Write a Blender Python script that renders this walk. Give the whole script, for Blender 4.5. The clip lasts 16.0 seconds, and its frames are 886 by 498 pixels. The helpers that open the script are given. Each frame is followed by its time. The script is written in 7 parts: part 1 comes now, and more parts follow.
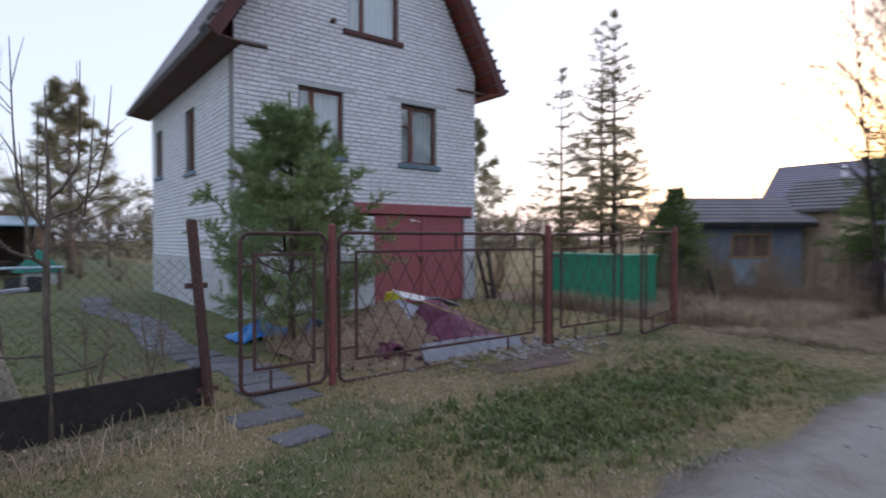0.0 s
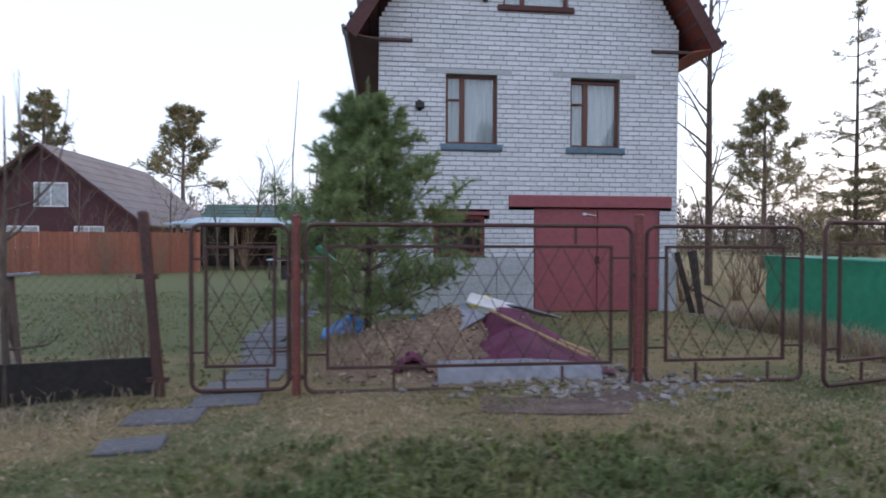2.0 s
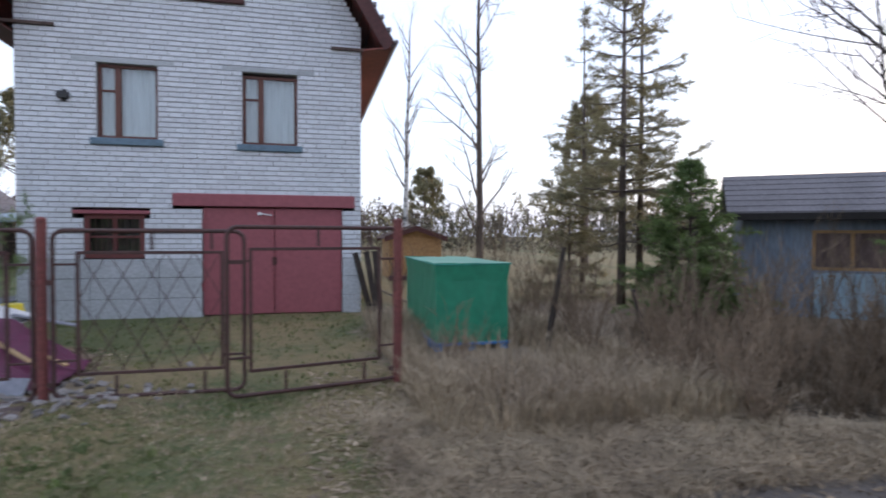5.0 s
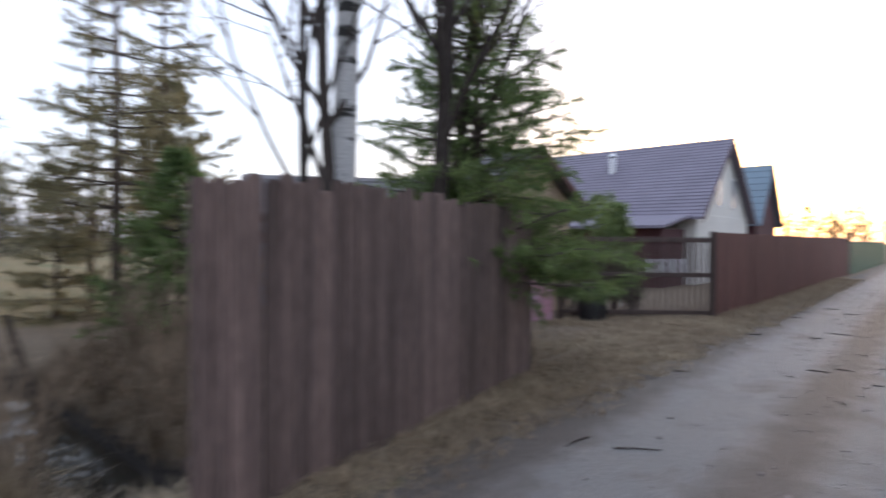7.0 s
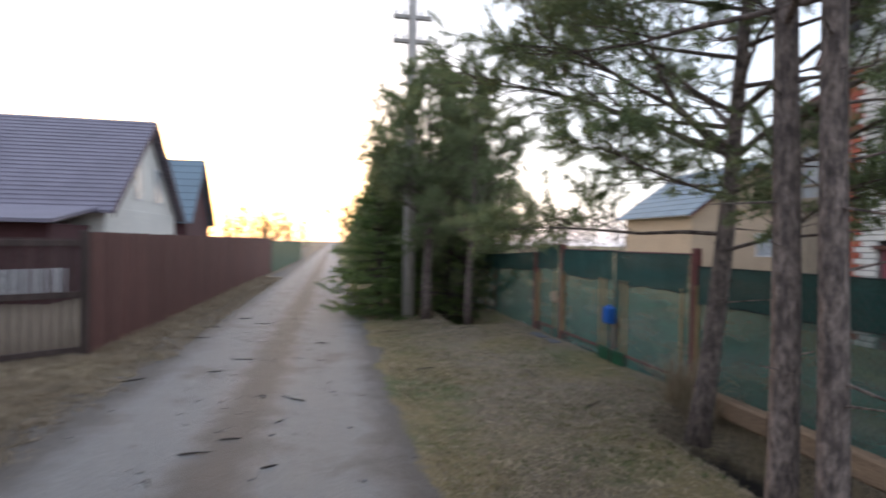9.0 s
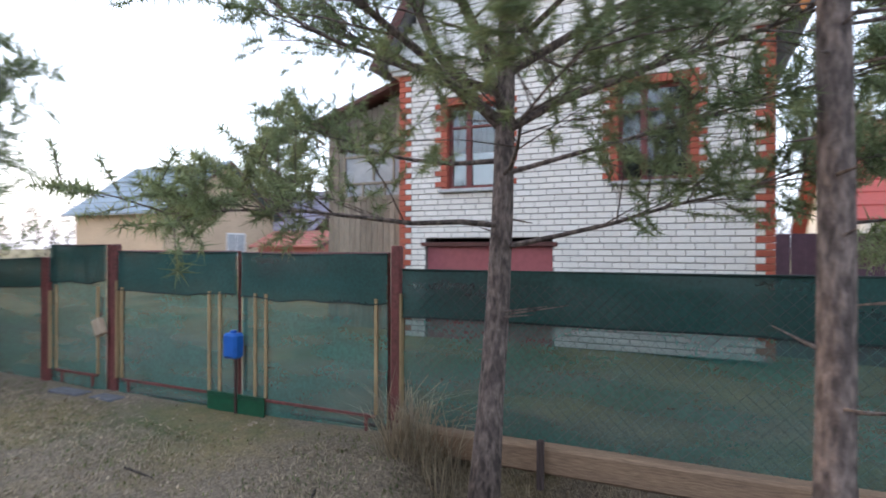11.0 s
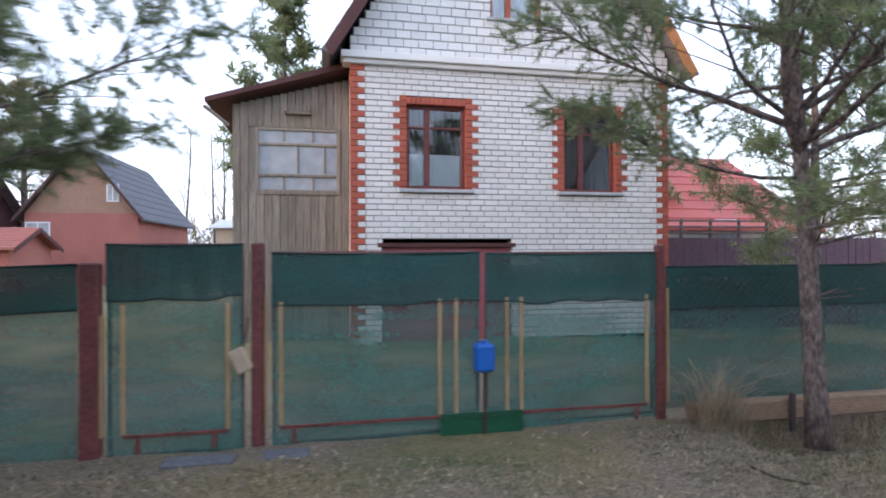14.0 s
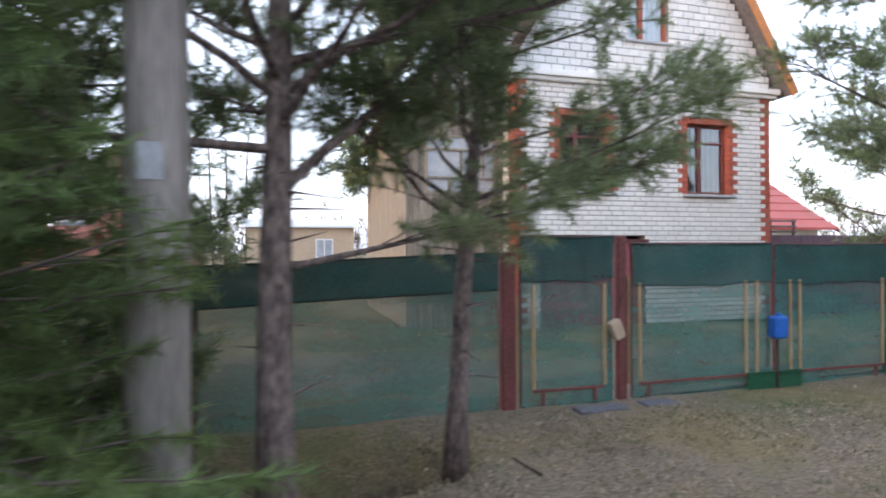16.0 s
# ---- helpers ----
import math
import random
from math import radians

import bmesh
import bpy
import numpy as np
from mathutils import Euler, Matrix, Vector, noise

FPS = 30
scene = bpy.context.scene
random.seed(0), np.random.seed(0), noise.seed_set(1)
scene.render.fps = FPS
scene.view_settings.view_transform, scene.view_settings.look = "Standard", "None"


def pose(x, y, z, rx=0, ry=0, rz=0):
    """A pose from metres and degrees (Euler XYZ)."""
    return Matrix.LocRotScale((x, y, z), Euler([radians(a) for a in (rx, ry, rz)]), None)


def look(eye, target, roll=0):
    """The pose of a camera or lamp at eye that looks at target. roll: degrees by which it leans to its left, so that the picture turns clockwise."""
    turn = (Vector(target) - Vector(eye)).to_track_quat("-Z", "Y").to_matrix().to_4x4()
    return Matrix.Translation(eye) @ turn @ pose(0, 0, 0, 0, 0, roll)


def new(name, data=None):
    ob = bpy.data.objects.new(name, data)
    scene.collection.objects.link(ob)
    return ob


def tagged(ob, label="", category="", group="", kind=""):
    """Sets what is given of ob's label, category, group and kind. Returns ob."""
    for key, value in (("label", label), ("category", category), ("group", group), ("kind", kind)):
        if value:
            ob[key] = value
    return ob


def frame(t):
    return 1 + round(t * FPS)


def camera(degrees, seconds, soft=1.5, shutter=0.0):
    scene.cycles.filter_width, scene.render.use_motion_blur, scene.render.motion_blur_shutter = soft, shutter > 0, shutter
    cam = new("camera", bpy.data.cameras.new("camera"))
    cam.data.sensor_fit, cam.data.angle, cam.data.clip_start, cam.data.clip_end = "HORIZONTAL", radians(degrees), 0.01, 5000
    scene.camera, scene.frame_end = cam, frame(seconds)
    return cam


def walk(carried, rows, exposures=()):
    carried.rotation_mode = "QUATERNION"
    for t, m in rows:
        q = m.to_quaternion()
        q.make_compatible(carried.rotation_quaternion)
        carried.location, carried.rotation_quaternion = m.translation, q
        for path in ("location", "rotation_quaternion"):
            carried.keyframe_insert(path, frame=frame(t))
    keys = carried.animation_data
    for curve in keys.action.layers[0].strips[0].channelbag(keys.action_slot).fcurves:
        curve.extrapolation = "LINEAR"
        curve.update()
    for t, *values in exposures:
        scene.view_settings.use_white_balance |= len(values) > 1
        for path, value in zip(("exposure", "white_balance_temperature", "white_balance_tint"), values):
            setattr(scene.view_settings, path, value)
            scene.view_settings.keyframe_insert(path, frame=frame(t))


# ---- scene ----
cam = camera(77.0, 16.0, 1.8, 0.5)
PATH = [
    (0, (-0.225, -0.115, 1.423), (1.002, 1.464, 1.389), -0.1),
    (0.5, (0.583, -0.051, 1.398), (1.464, 1.744, 1.365), 0.0),
    (1, (1.446, -0.013, 1.367), (1.979, 1.914, 1.331), 0.2),
    (1.5, (2.381, -0.072, 1.351), (2.706, 1.901, 1.318), 0.2),
    (2, (3.383, -0.139, 1.358), (3.594, 1.849, 1.323), 0.2),
    (2.5, (4.324, -0.205, 1.359), (4.497, 1.787, 1.325), 0.2),
    (3, (5.248, -0.253, 1.359), (5.399, 1.741, 1.322), 0.3),
    (5.5, (9.34, -0.711, 1.474), (9.918, 1.203, 1.427), 0.3),
    (6, (10.19, -0.629, 1.464), (10.923, 1.232, 1.42), 0.4),
    (6.5, (11.012, -0.657, 1.453), (12.105, 1.017, 1.412), 0.3),
    (7, (11.814, -0.564, 1.489), (13.313, 0.76, 1.456), 0.4),
    (7.5, (12.7, -0.63, 1.481), (14.489, 0.263, 1.455), 0.6),
    (8, (13.721, -0.511, 1.48), (15.633, 0.075, 1.451), 1.1),
    (8.5, (14.632, -0.605, 1.584), (16.625, -0.433, 1.553), 1.1),
    (9, (15.402, -0.573, 1.61), (17.364, -0.96, 1.588), 1.0),
    (9.5, (16.161, -0.557, 1.615), (17.914, -1.519, 1.608), 0.8),
    (10, (16.877, -0.504, 1.598), (18.35, -1.858, 1.596), 0.4),
    (12.5, (21.128, -0.062, 1.541), (21.125, -2.062, 1.547), -0.0),
    (13, (21.973, 0.042, 1.524), (21.789, -1.949, 1.53), -0.2),
    (13.5, (22.888, 0.154, 1.553), (22.564, -1.82, 1.558), -0.2),
    (14, (23.798, 0.214, 1.549), (23.399, -1.746, 1.557), -0.2),
    (14.5, (24.725, 0.274, 1.56), (24.261, -1.671, 1.563), -0.3),
    (15, (25.596, 0.352, 1.536), (25.064, -1.576, 1.542), -0.3),
    (15.5, (26.622, 0.435, 1.551), (26.06, -1.485, 1.551), -0.2),
    (16, (27.551, 0.411, 1.477), (27.012, -1.515, 1.484), -0.3),
]
walk(cam, [(t, look(eye, target, roll)) for t, eye, target, roll in PATH], ((0.0, -0.12, 6050, 19), (1.0, 0.1, 6050, 18), (3.0, 0.17, 6050, 18), (6.0, 0.15, 5980, 18), (8.0, 0.3, 6250, 15), (9.0, 0.2, 6250, 14), (10.0, 0.58, 6150, 13), (12.5, 0.95, 5850, 16), (14.5, 0.74, 5850, 17), (16.0, 1.0, 6100, 16)))

# ---- world, sun ----
SUN_AZ, SUN_EL = 11.0, 4.0          # degrees from +x towards +y, and above the horizon
world = bpy.data.worlds.new("sky")
scene.world = world
world.use_nodes = True
_wn, _wl = world.node_tree.nodes, world.node_tree.links
_sky = _wn.new("ShaderNodeTexSky")
_sky.sky_type = "NISHITA"
_sky.sun_disc = False
_sky.sun_elevation = radians(SUN_EL)
_sky.sun_rotation = radians(90.0 - SUN_AZ)
_sky.altitude = 0
_sky.air_density, _sky.dust_density, _sky.ozone_density = 1.0, 2.5, 1.0
# a thin even veil of high cloud over the clear sky
_veil = _wn.new("ShaderNodeMix")
_veil.data_type, _veil.blend_type = "RGBA", "ADD"
_veil.inputs[0].default_value = 1.0
_veil.inputs[7].default_value = (5.2, 5.75, 6.6, 1)
_wn["Background"].inputs["Strength"].default_value = 0.15
_wl.new(_sky.outputs[0], _veil.inputs[6])
_wl.new(_veil.outputs[2], _wn["Background"].inputs["Color"])
sun = new("sun", bpy.data.lights.new("sun", "SUN"))
sun.data.energy, sun.data.angle, sun.data.color = 0.8, radians(4.0), (1.0, 0.72, 0.45)
_s = Vector((math.cos(radians(SUN_EL)) * math.cos(radians(SUN_AZ)), math.cos(radians(SUN_EL)) * math.sin(radians(SUN_AZ)), math.sin(radians(SUN_EL))))
sun.matrix_world = look(_s * 40, (0, 0, 0))


# ---- materials ----
def mat(name, color, rough=0.8, vary=0.25, grain=30.0, stain=1.5, bump=0.15, metal=0.0, second=None, per_object=0.0, per_island=0.0, stretch=(1, 1, 1), mixing=None, edge=(0.38, 0.68)):
    """Base colour with fine grain and larger stains, bump, and a difference from piece to piece."""
    m = bpy.data.materials.new(name)
    m.use_nodes = True
    nodes, links = m.node_tree.nodes, m.node_tree.links
    bsdf = nodes["Principled BSDF"]
    bsdf.inputs["Roughness"].default_value, bsdf.inputs["Metallic"].default_value = rough, metal
    coord = nodes.new("ShaderNodeNewGeometry")
    mapping = nodes.new("ShaderNodeMapping")
    mapping.inputs["Scale"].default_value = stretch
    links.new(coord.outputs["Position"], mapping.inputs["Vector"])
    fine, wide = nodes.new("ShaderNodeTexNoise"), nodes.new("ShaderNodeTexNoise")
    fine.inputs["Scale"].default_value, fine.inputs["Detail"].default_value = grain, 4
    wide.inputs["Scale"].default_value, wide.inputs["Detail"].default_value = stain, 5
    links.new(mapping.outputs[0], fine.inputs["Vector"])
    links.new(mapping.outputs[0], wide.inputs["Vector"])
    other = second or tuple(c * 0.55 for c in color)
    ramp = nodes.new("ShaderNodeValToRGB")
    ramp.color_ramp.elements[0].position, ramp.color_ramp.elements[1].position = edge
    links.new(wide.outputs[0], ramp.inputs[0])
    mix = nodes.new("ShaderNodeMix")
    mix.data_type = "RGBA"
    mix.inputs[6].default_value, mix.inputs[7].default_value = (*color, 1), (*other, 1)
    scale = nodes.new("ShaderNodeMath")
    scale.operation = "MULTIPLY"
    scale.inputs[1].default_value = min(1.0, vary * 2) if mixing is None else mixing
    links.new(ramp.outputs[0], scale.inputs[0])
    links.new(scale.outputs[0], mix.inputs[0])
    hsv = nodes.new("ShaderNodeHueSaturation")
    links.new(mix.outputs[2], hsv.inputs["Color"])
    value = nodes.new("ShaderNodeMapRange")
    value.inputs[1].default_value, value.inputs[2].default_value = 0.3, 0.7
    value.inputs[3].default_value, value.inputs[4].default_value = 1 - vary, 1 + vary
    links.new(fine.outputs[0], value.inputs[0])
    last = value.outputs[0]
    for amount, kind, out in ((per_object, "ShaderNodeObjectInfo", "Random"), (per_island, "ShaderNodeNewGeometry", "Random Per Island")):
        if amount:
            info, span, times = nodes.new(kind), nodes.new("ShaderNodeMapRange"), nodes.new("ShaderNodeMath")
            span.inputs[3].default_value, span.inputs[4].default_value = 1 - amount, 1 + amount
            links.new(info.outputs[out], span.inputs[0])
            times.operation = "MULTIPLY"
            links.new(last, times.inputs[0])
            links.new(span.outputs[0], times.inputs[1])
            last = times.outputs[0]
    links.new(last, hsv.inputs["Value"])
    links.new(hsv.outputs[0], bsdf.inputs["Base Color"])
    if bump:
        b = nodes.new("ShaderNodeBump")
        b.inputs["Strength"].default_value, b.inputs["Distance"].default_value = bump, 0.02
        links.new(fine.outputs[0], b.inputs["Height"])
        links.new(b.outputs[0], bsdf.inputs["Normal"])
    return m


def leaf_mat(name, color, other, glow=0.45):
    """Leaf or needle: some light passes through it."""
    m = mat(name, color, 0.6, 0.3, 6.0, 0.8, 0.0, second=other, per_island=0.35)
    nodes, links = m.node_tree.nodes, m.node_tree.links
    bsdf, out = nodes["Principled BSDF"], nodes["Material Output"]
    thin, both = nodes.new("ShaderNodeBsdfTranslucent"), nodes.new("ShaderNodeMixShader")
    both.inputs[0].default_value = glow
    links.new(bsdf.inputs["Base Color"].links[0].from_socket, thin.inputs[0])
    links.new(bsdf.outputs[0], both.inputs[1])
    links.new(thin.outputs[0], both.inputs[2])
    links.new(both.outputs[0], out.inputs[0])
    return m


def net_mat(name, color, cover):
    """Woven shade net: threads that cover a part of the surface, in fine rows."""
    m = mat(name, color, 0.7, 0.25, 40.0, 2.0, 0.1)
    nodes, links = m.node_tree.nodes, m.node_tree.links
    bsdf = nodes["Principled BSDF"]
    noise_tex = nodes.new("ShaderNodeTexNoise")
    noise_tex.inputs["Scale"].default_value, noise_tex.inputs["Detail"].default_value = 1.6, 3
    place, stretch = nodes.new("ShaderNodeNewGeometry"), nodes.new("ShaderNodeMapping")
    stretch.inputs["Scale"].default_value = (0.55, 0.55, 2.6)
    links.new(place.outputs["Position"], stretch.inputs["Vector"])
    links.new(stretch.outputs[0], noise_tex.inputs["Vector"])
    span = nodes.new("ShaderNodeMapRange")
    span.inputs[1].default_value, span.inputs[2].default_value = 0.3, 0.7
    span.inputs[3].default_value, span.inputs[4].default_value = max(0, cover - 0.16), min(1, cover + 0.10)
    links.new(noise_tex.outputs[0], span.inputs[0])
    links.new(span.outputs[0], bsdf.inputs["Alpha"])
    return m


M = {}
M["white_brick"] = mat("white_brick", (0.70, 0.72, 0.76), 0.85, 0.10, 60, 0.7, 0.25, second=(0.55, 0.56, 0.59), per_object=0.07, per_island=0.07)
M["white_brick2"] = mat("white_brick2", (0.78, 0.77, 0.75), 0.85, 0.08, 60, 0.7, 0.25, second=(0.62, 0.60, 0.58), per_object=0.06, per_island=0.06)
M["red_brick"] = mat("red_brick", (0.42, 0.11, 0.07), 0.85, 0.15, 50, 1.5, 0.3, per_object=0.12, per_island=0.12)
M["mortar"] = mat("mortar", (0.27, 0.26, 0.26), 0.95, 0.2, 80, 1.2, 0.4)
M["concrete"] = mat("concrete", (0.46, 0.48, 0.50), 0.9, 0.18, 25, 1.0, 0.3)
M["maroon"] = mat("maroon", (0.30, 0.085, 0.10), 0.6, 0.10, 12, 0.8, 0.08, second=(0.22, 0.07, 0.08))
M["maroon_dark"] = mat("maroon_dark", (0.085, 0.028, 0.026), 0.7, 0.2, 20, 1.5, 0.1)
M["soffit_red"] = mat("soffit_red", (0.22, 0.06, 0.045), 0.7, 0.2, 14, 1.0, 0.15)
M["frame_brown"] = mat("frame_brown", (0.13, 0.045, 0.03), 0.5, 0.15, 20, 3, 0.1)
M["sill_blue"] = mat("sill_blue", (0.12, 0.19, 0.25), 0.5, 0.2, 20, 3, 0.1)
M["curtain"] = mat("curtain", (0.72, 0.72, 0.70), 0.9, 0.15, 4, 6, 0.1, stretch=(9, 9, 0.4))
# near-black colour standing for the shade inside unlit rooms
M["room_shade"] = mat("room_shade", (0.05, 0.045, 0.04), 0.9, 0.2, 5, 2, 0)
M["roof_grey"] = mat("roof_grey", (0.17, 0.16, 0.17), 0.85, 0.25, 20, 0.8, 0.3)
M["roof_dark"] = mat("roof_dark", (0.075, 0.075, 0.088), 0.7, 0.2, 20, 0.8, 0.2)
M["roof_purple"] = mat("roof_purple", (0.20, 0.18, 0.23), 0.6, 0.15, 20, 0.8, 0.15)
M["roof_blue"] = mat("roof_blue", (0.16, 0.22, 0.27), 0.6, 0.15, 20, 0.8, 0.15)
M["rust_pipe"] = mat("rust_pipe", (0.075, 0.032, 0.028), 0.65, 0.35, 40, 6, 0.25, second=(0.045, 0.025, 0.022))
M["rust_red"] = mat("rust_red", (0.18, 0.05, 0.045), 0.65, 0.3, 30, 4, 0.2, second=(0.10, 0.035, 0.03))
M["old_wood"] = mat("old_wood", (0.168, 0.116, 0.102), 0.9, 0.4, 14, 1.2, 0.5, second=(0.072, 0.051, 0.046), per_object=0.3, per_island=0.3, stretch=(6, 6, 0.5))
M["gate_wood"] = mat("gate_wood", (0.085, 0.060, 0.053), 0.9, 0.35, 16, 1.5, 0.4, second=(0.05, 0.035, 0.032), per_object=0.25, stretch=(6, 6, 0.5))
M["black_wood"] = mat("black_wood", (0.018, 0.015, 0.014), 0.8, 0.4, 20, 2, 0.3)
M["grey_board"] = mat("grey_board", (0.30, 0.26, 0.21), 0.9, 0.3, 10, 1.5, 0.3, second=(0.19, 0.155, 0.12), per_object=0.15, per_island=0.15, stretch=(7, 7, 0.4))
M["fresh_wood"] = mat("fresh_wood", (0.42, 0.29, 0.15), 0.8, 0.2, 20, 3, 0.2, per_object=0.15, stretch=(5, 5, 0.6))
M["log_brown"] = mat("log_brown", (0.17, 0.09, 0.055), 0.85, 0.3, 20, 2, 0.3, stretch=(0.5, 5, 5))
M["orange_fence"] = mat("orange_fence", (0.33, 0.12, 0.075), 0.8, 0.2, 10, 1, 0.15, per_island=0.18, per_object=0.15, stretch=(4, 4, 0.5))
M["brown_fence"] = mat("brown_fence", (0.17, 0.075, 0.065), 0.75, 0.2, 14, 1, 0.15, per_island=0.15, per_object=0.15, stretch=(5, 5, 0.4))
M["pink_fence"] = mat("pink_fence", (0.50, 0.27, 0.32), 0.8, 0.2, 10, 2.5, 0.1, second=(0.30, 0.35, 0.50), per_island=0.1)
M["purple_fence"] = mat("purple_fence", (0.12, 0.06, 0.085), 0.6, 0.15, 14, 1, 0.1, per_island=0.1)
M["net"] = net_mat("net", (0.032, 0.15, 0.125), 0.76)
M["net_dark"] = net_mat("net_dark", (0.019, 0.083, 0.072), 0.93)
M["net_hem"] = mat("net_hem", (0.012, 0.035, 0.032), 0.8, 0.2, 30, 3, 0.1)
M["wire"] = mat("wire", (0.10, 0.10, 0.10), 0.6, 0.2, 30, 3, 0, metal=0.5)
M["green_tarp"] = mat("green_tarp", (0.025, 0.24, 0.135), 0.45, 0.15, 8, 2.0, 0.3, second=(0.03, 0.19, 0.12))
M["blue_plastic"] = mat("blue_plastic", (0.02, 0.13, 0.50), 0.35, 0.1, 20, 4, 0.05)
M["blue_tarp"] = mat("blue_tarp", (0.02, 0.20, 0.55), 0.4, 0.2, 8, 5, 0.4)
M["green_tin"] = mat("green_tin", (0.012, 0.095, 0.045), 0.45, 0.15, 20, 4, 0.05)
M["yellow_plastic"] = mat("yellow_plastic", (0.65, 0.55, 0.03), 0.4, 0.1, 20, 4, 0.05)
M["maroon_tarp"] = mat("maroon_tarp", (0.11, 0.018, 0.055), 0.6, 0.25, 8, 4, 0.4)
M["grey_sheet"] = mat("grey_sheet", (0.24, 0.25, 0.29), 0.7, 0.2, 12, 3, 0.2)
M["white_sheet"] = mat("white_sheet", (0.62, 0.62, 0.63), 0.7, 0.15, 12, 3, 0.2)
M["earth"] = mat("earth", (0.17, 0.115, 0.085), 1.0, 0.35, 25, 3, 0.6, second=(0.26, 0.19, 0.13))
M["pale_board"] = mat("pale_board", (0.40, 0.35, 0.28), 0.95, 0.35, 16, 5, 0.5, second=(0.22, 0.18, 0.14), stretch=(3, 3, 0.8))
M["door_blue"] = mat("door_blue", (0.20, 0.25, 0.30), 0.7, 0.2, 12, 2, 0.15, second=(0.13, 0.16, 0.20))
M["slab"] = mat("slab", (0.13, 0.13, 0.145), 0.9, 0.25, 25, 2, 0.3, per_object=0.15)
M["pine_bark"] = mat("pine_bark", (0.215, 0.165, 0.145), 0.95, 0.5, 45, 22, 1.0, second=(0.085, 0.065, 0.06), stretch=(1, 1, 0.4), mixing=0.9, edge=(0.42, 0.62))
M["bark_grey"] = mat("bark_grey", (0.12, 0.095, 0.08), 0.95, 0.35, 26, 3, 0.6, stretch=(1, 1, 0.4))
M["twig_brown"] = mat("twig_brown", (0.23, 0.17, 0.115), 0.95, 0.3, 26, 3, 0.3, second=(0.13, 0.09, 0.06), per_object=0.2)
M["bark_dark"] = mat("bark_dark", (0.05, 0.038, 0.032), 0.95, 0.35, 26, 3, 0.6, stretch=(1, 1, 0.4))
M["birch_bark"] = mat("birch_bark", (0.50, 0.49, 0.48), 0.8, 0.15, 20, 3.2, 0.2, second=(0.03, 0.028, 0.025), stretch=(0.6, 0.6, 3.0), mixing=1.0, edge=(0.52, 0.60))
M["pole_wood"] = mat("pole_wood", (0.46, 0.42, 0.39), 0.9, 0.25, 20, 3, 0.3, second=(0.25, 0.22, 0.20), stretch=(3, 3, 0.4))
M["pine_needle"] = leaf_mat("pine_needle", (0.20, 0.25, 0.125), (0.285, 0.30, 0.155), 0.55)
M["pine_needle_young"] = leaf_mat("pine_needle_young", (0.19, 0.265, 0.115), (0.28, 0.335, 0.13), 0.5)
M["pine_needle_old"] = leaf_mat("pine_needle_old", (0.26, 0.245, 0.14), (0.35, 0.29, 0.165))
M["spruce_needle"] = leaf_mat("spruce_needle", (0.145, 0.215, 0.08), (0.24, 0.305, 0.10), 0.55)
M["far_wood"] = mat("far_wood", (0.14, 0.105, 0.085), 1.0, 0.3, 2, 0.1, 0, second=(0.06, 0.085, 0.04), per_island=0.3)
M["grass_green"] = leaf_mat("grass_green", (0.11, 0.15, 0.05), (0.24, 0.215, 0.085))
M["grass_dry"] = leaf_mat("grass_dry", (0.40, 0.32, 0.215), (0.23, 0.165, 0.11), 0.3)
M["grass_brown"] = leaf_mat("grass_brown", (0.22, 0.16, 0.10), (0.12, 0.085, 0.055), 0.3)
M["litter"] = mat("litter", (0.33, 0.26, 0.18), 0.9, 0.3, 10, 1.2, 0, second=(0.17, 0.12, 0.08), per_island=0.35)
M["plaster_white"] = mat("plaster_white", (0.75, 0.73, 0.68), 0.9, 0.08, 10, 1, 0.05)
M["plaster_beige"] = mat("plaster_beige", (0.50, 0.38, 0.27), 0.9, 0.1, 10, 1, 0.05)
M["brick_pink"] = mat("brick_pink", (0.40, 0.15, 0.12), 0.9, 0.15, 20, 1, 0.1)
M["wall_tan"] = mat("wall_tan", (0.36, 0.22, 0.15), 0.9, 0.15, 20, 1, 0.1)
M["plywood"] = mat("plywood", (0.40, 0.24, 0.11), 0.9, 0.2, 10, 1, 0.1)
M["log_tan"] = mat("log_tan", (0.33, 0.215, 0.135), 0.85, 0.3, 20, 2, 0.3, second=(0.20, 0.13, 0.09), stretch=(0.5, 5, 5))
M["log_maroon"] = mat("log_maroon", (0.085, 0.03, 0.035), 0.8, 0.2, 10, 1, 0.1)
M["shed_blue"] = mat("shed_blue", (0.15, 0.19, 0.25), 0.85, 0.25, 8, 1.2, 0.2, second=(0.24, 0.27, 0.31), stretch=(3, 3, 0.5))
M["red_roof"] = mat("red_roof", (0.42, 0.075, 0.055), 0.6, 0.12, 14, 1, 0.1)
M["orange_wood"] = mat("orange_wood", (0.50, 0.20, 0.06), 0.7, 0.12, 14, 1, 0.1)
M["teal"] = mat("teal", (0.03, 0.26, 0.20), 0.5, 0.1, 14, 1, 0.05)
M["sky_sheet"] = mat("sky_sheet", (0.30, 0.42, 0.50), 0.4, 0.1, 14, 1, 0.05)
M["green_roof"] = mat("green_roof", (0.07, 0.13, 0.11), 0.7, 0.15, 14, 1, 0.1)
M["white_paint"] = mat("white_paint", (0.75, 0.75, 0.76), 0.6, 0.08, 14, 1, 0.05)
M["black_plastic"] = mat("black_plastic", (0.02, 0.02, 0.022), 0.5, 0.1, 14, 1, 0.05)
M["stone"] = mat("stone", (0.24, 0.22, 0.21), 0.95, 0.3, 30, 4, 0.4, per_island=0.3)
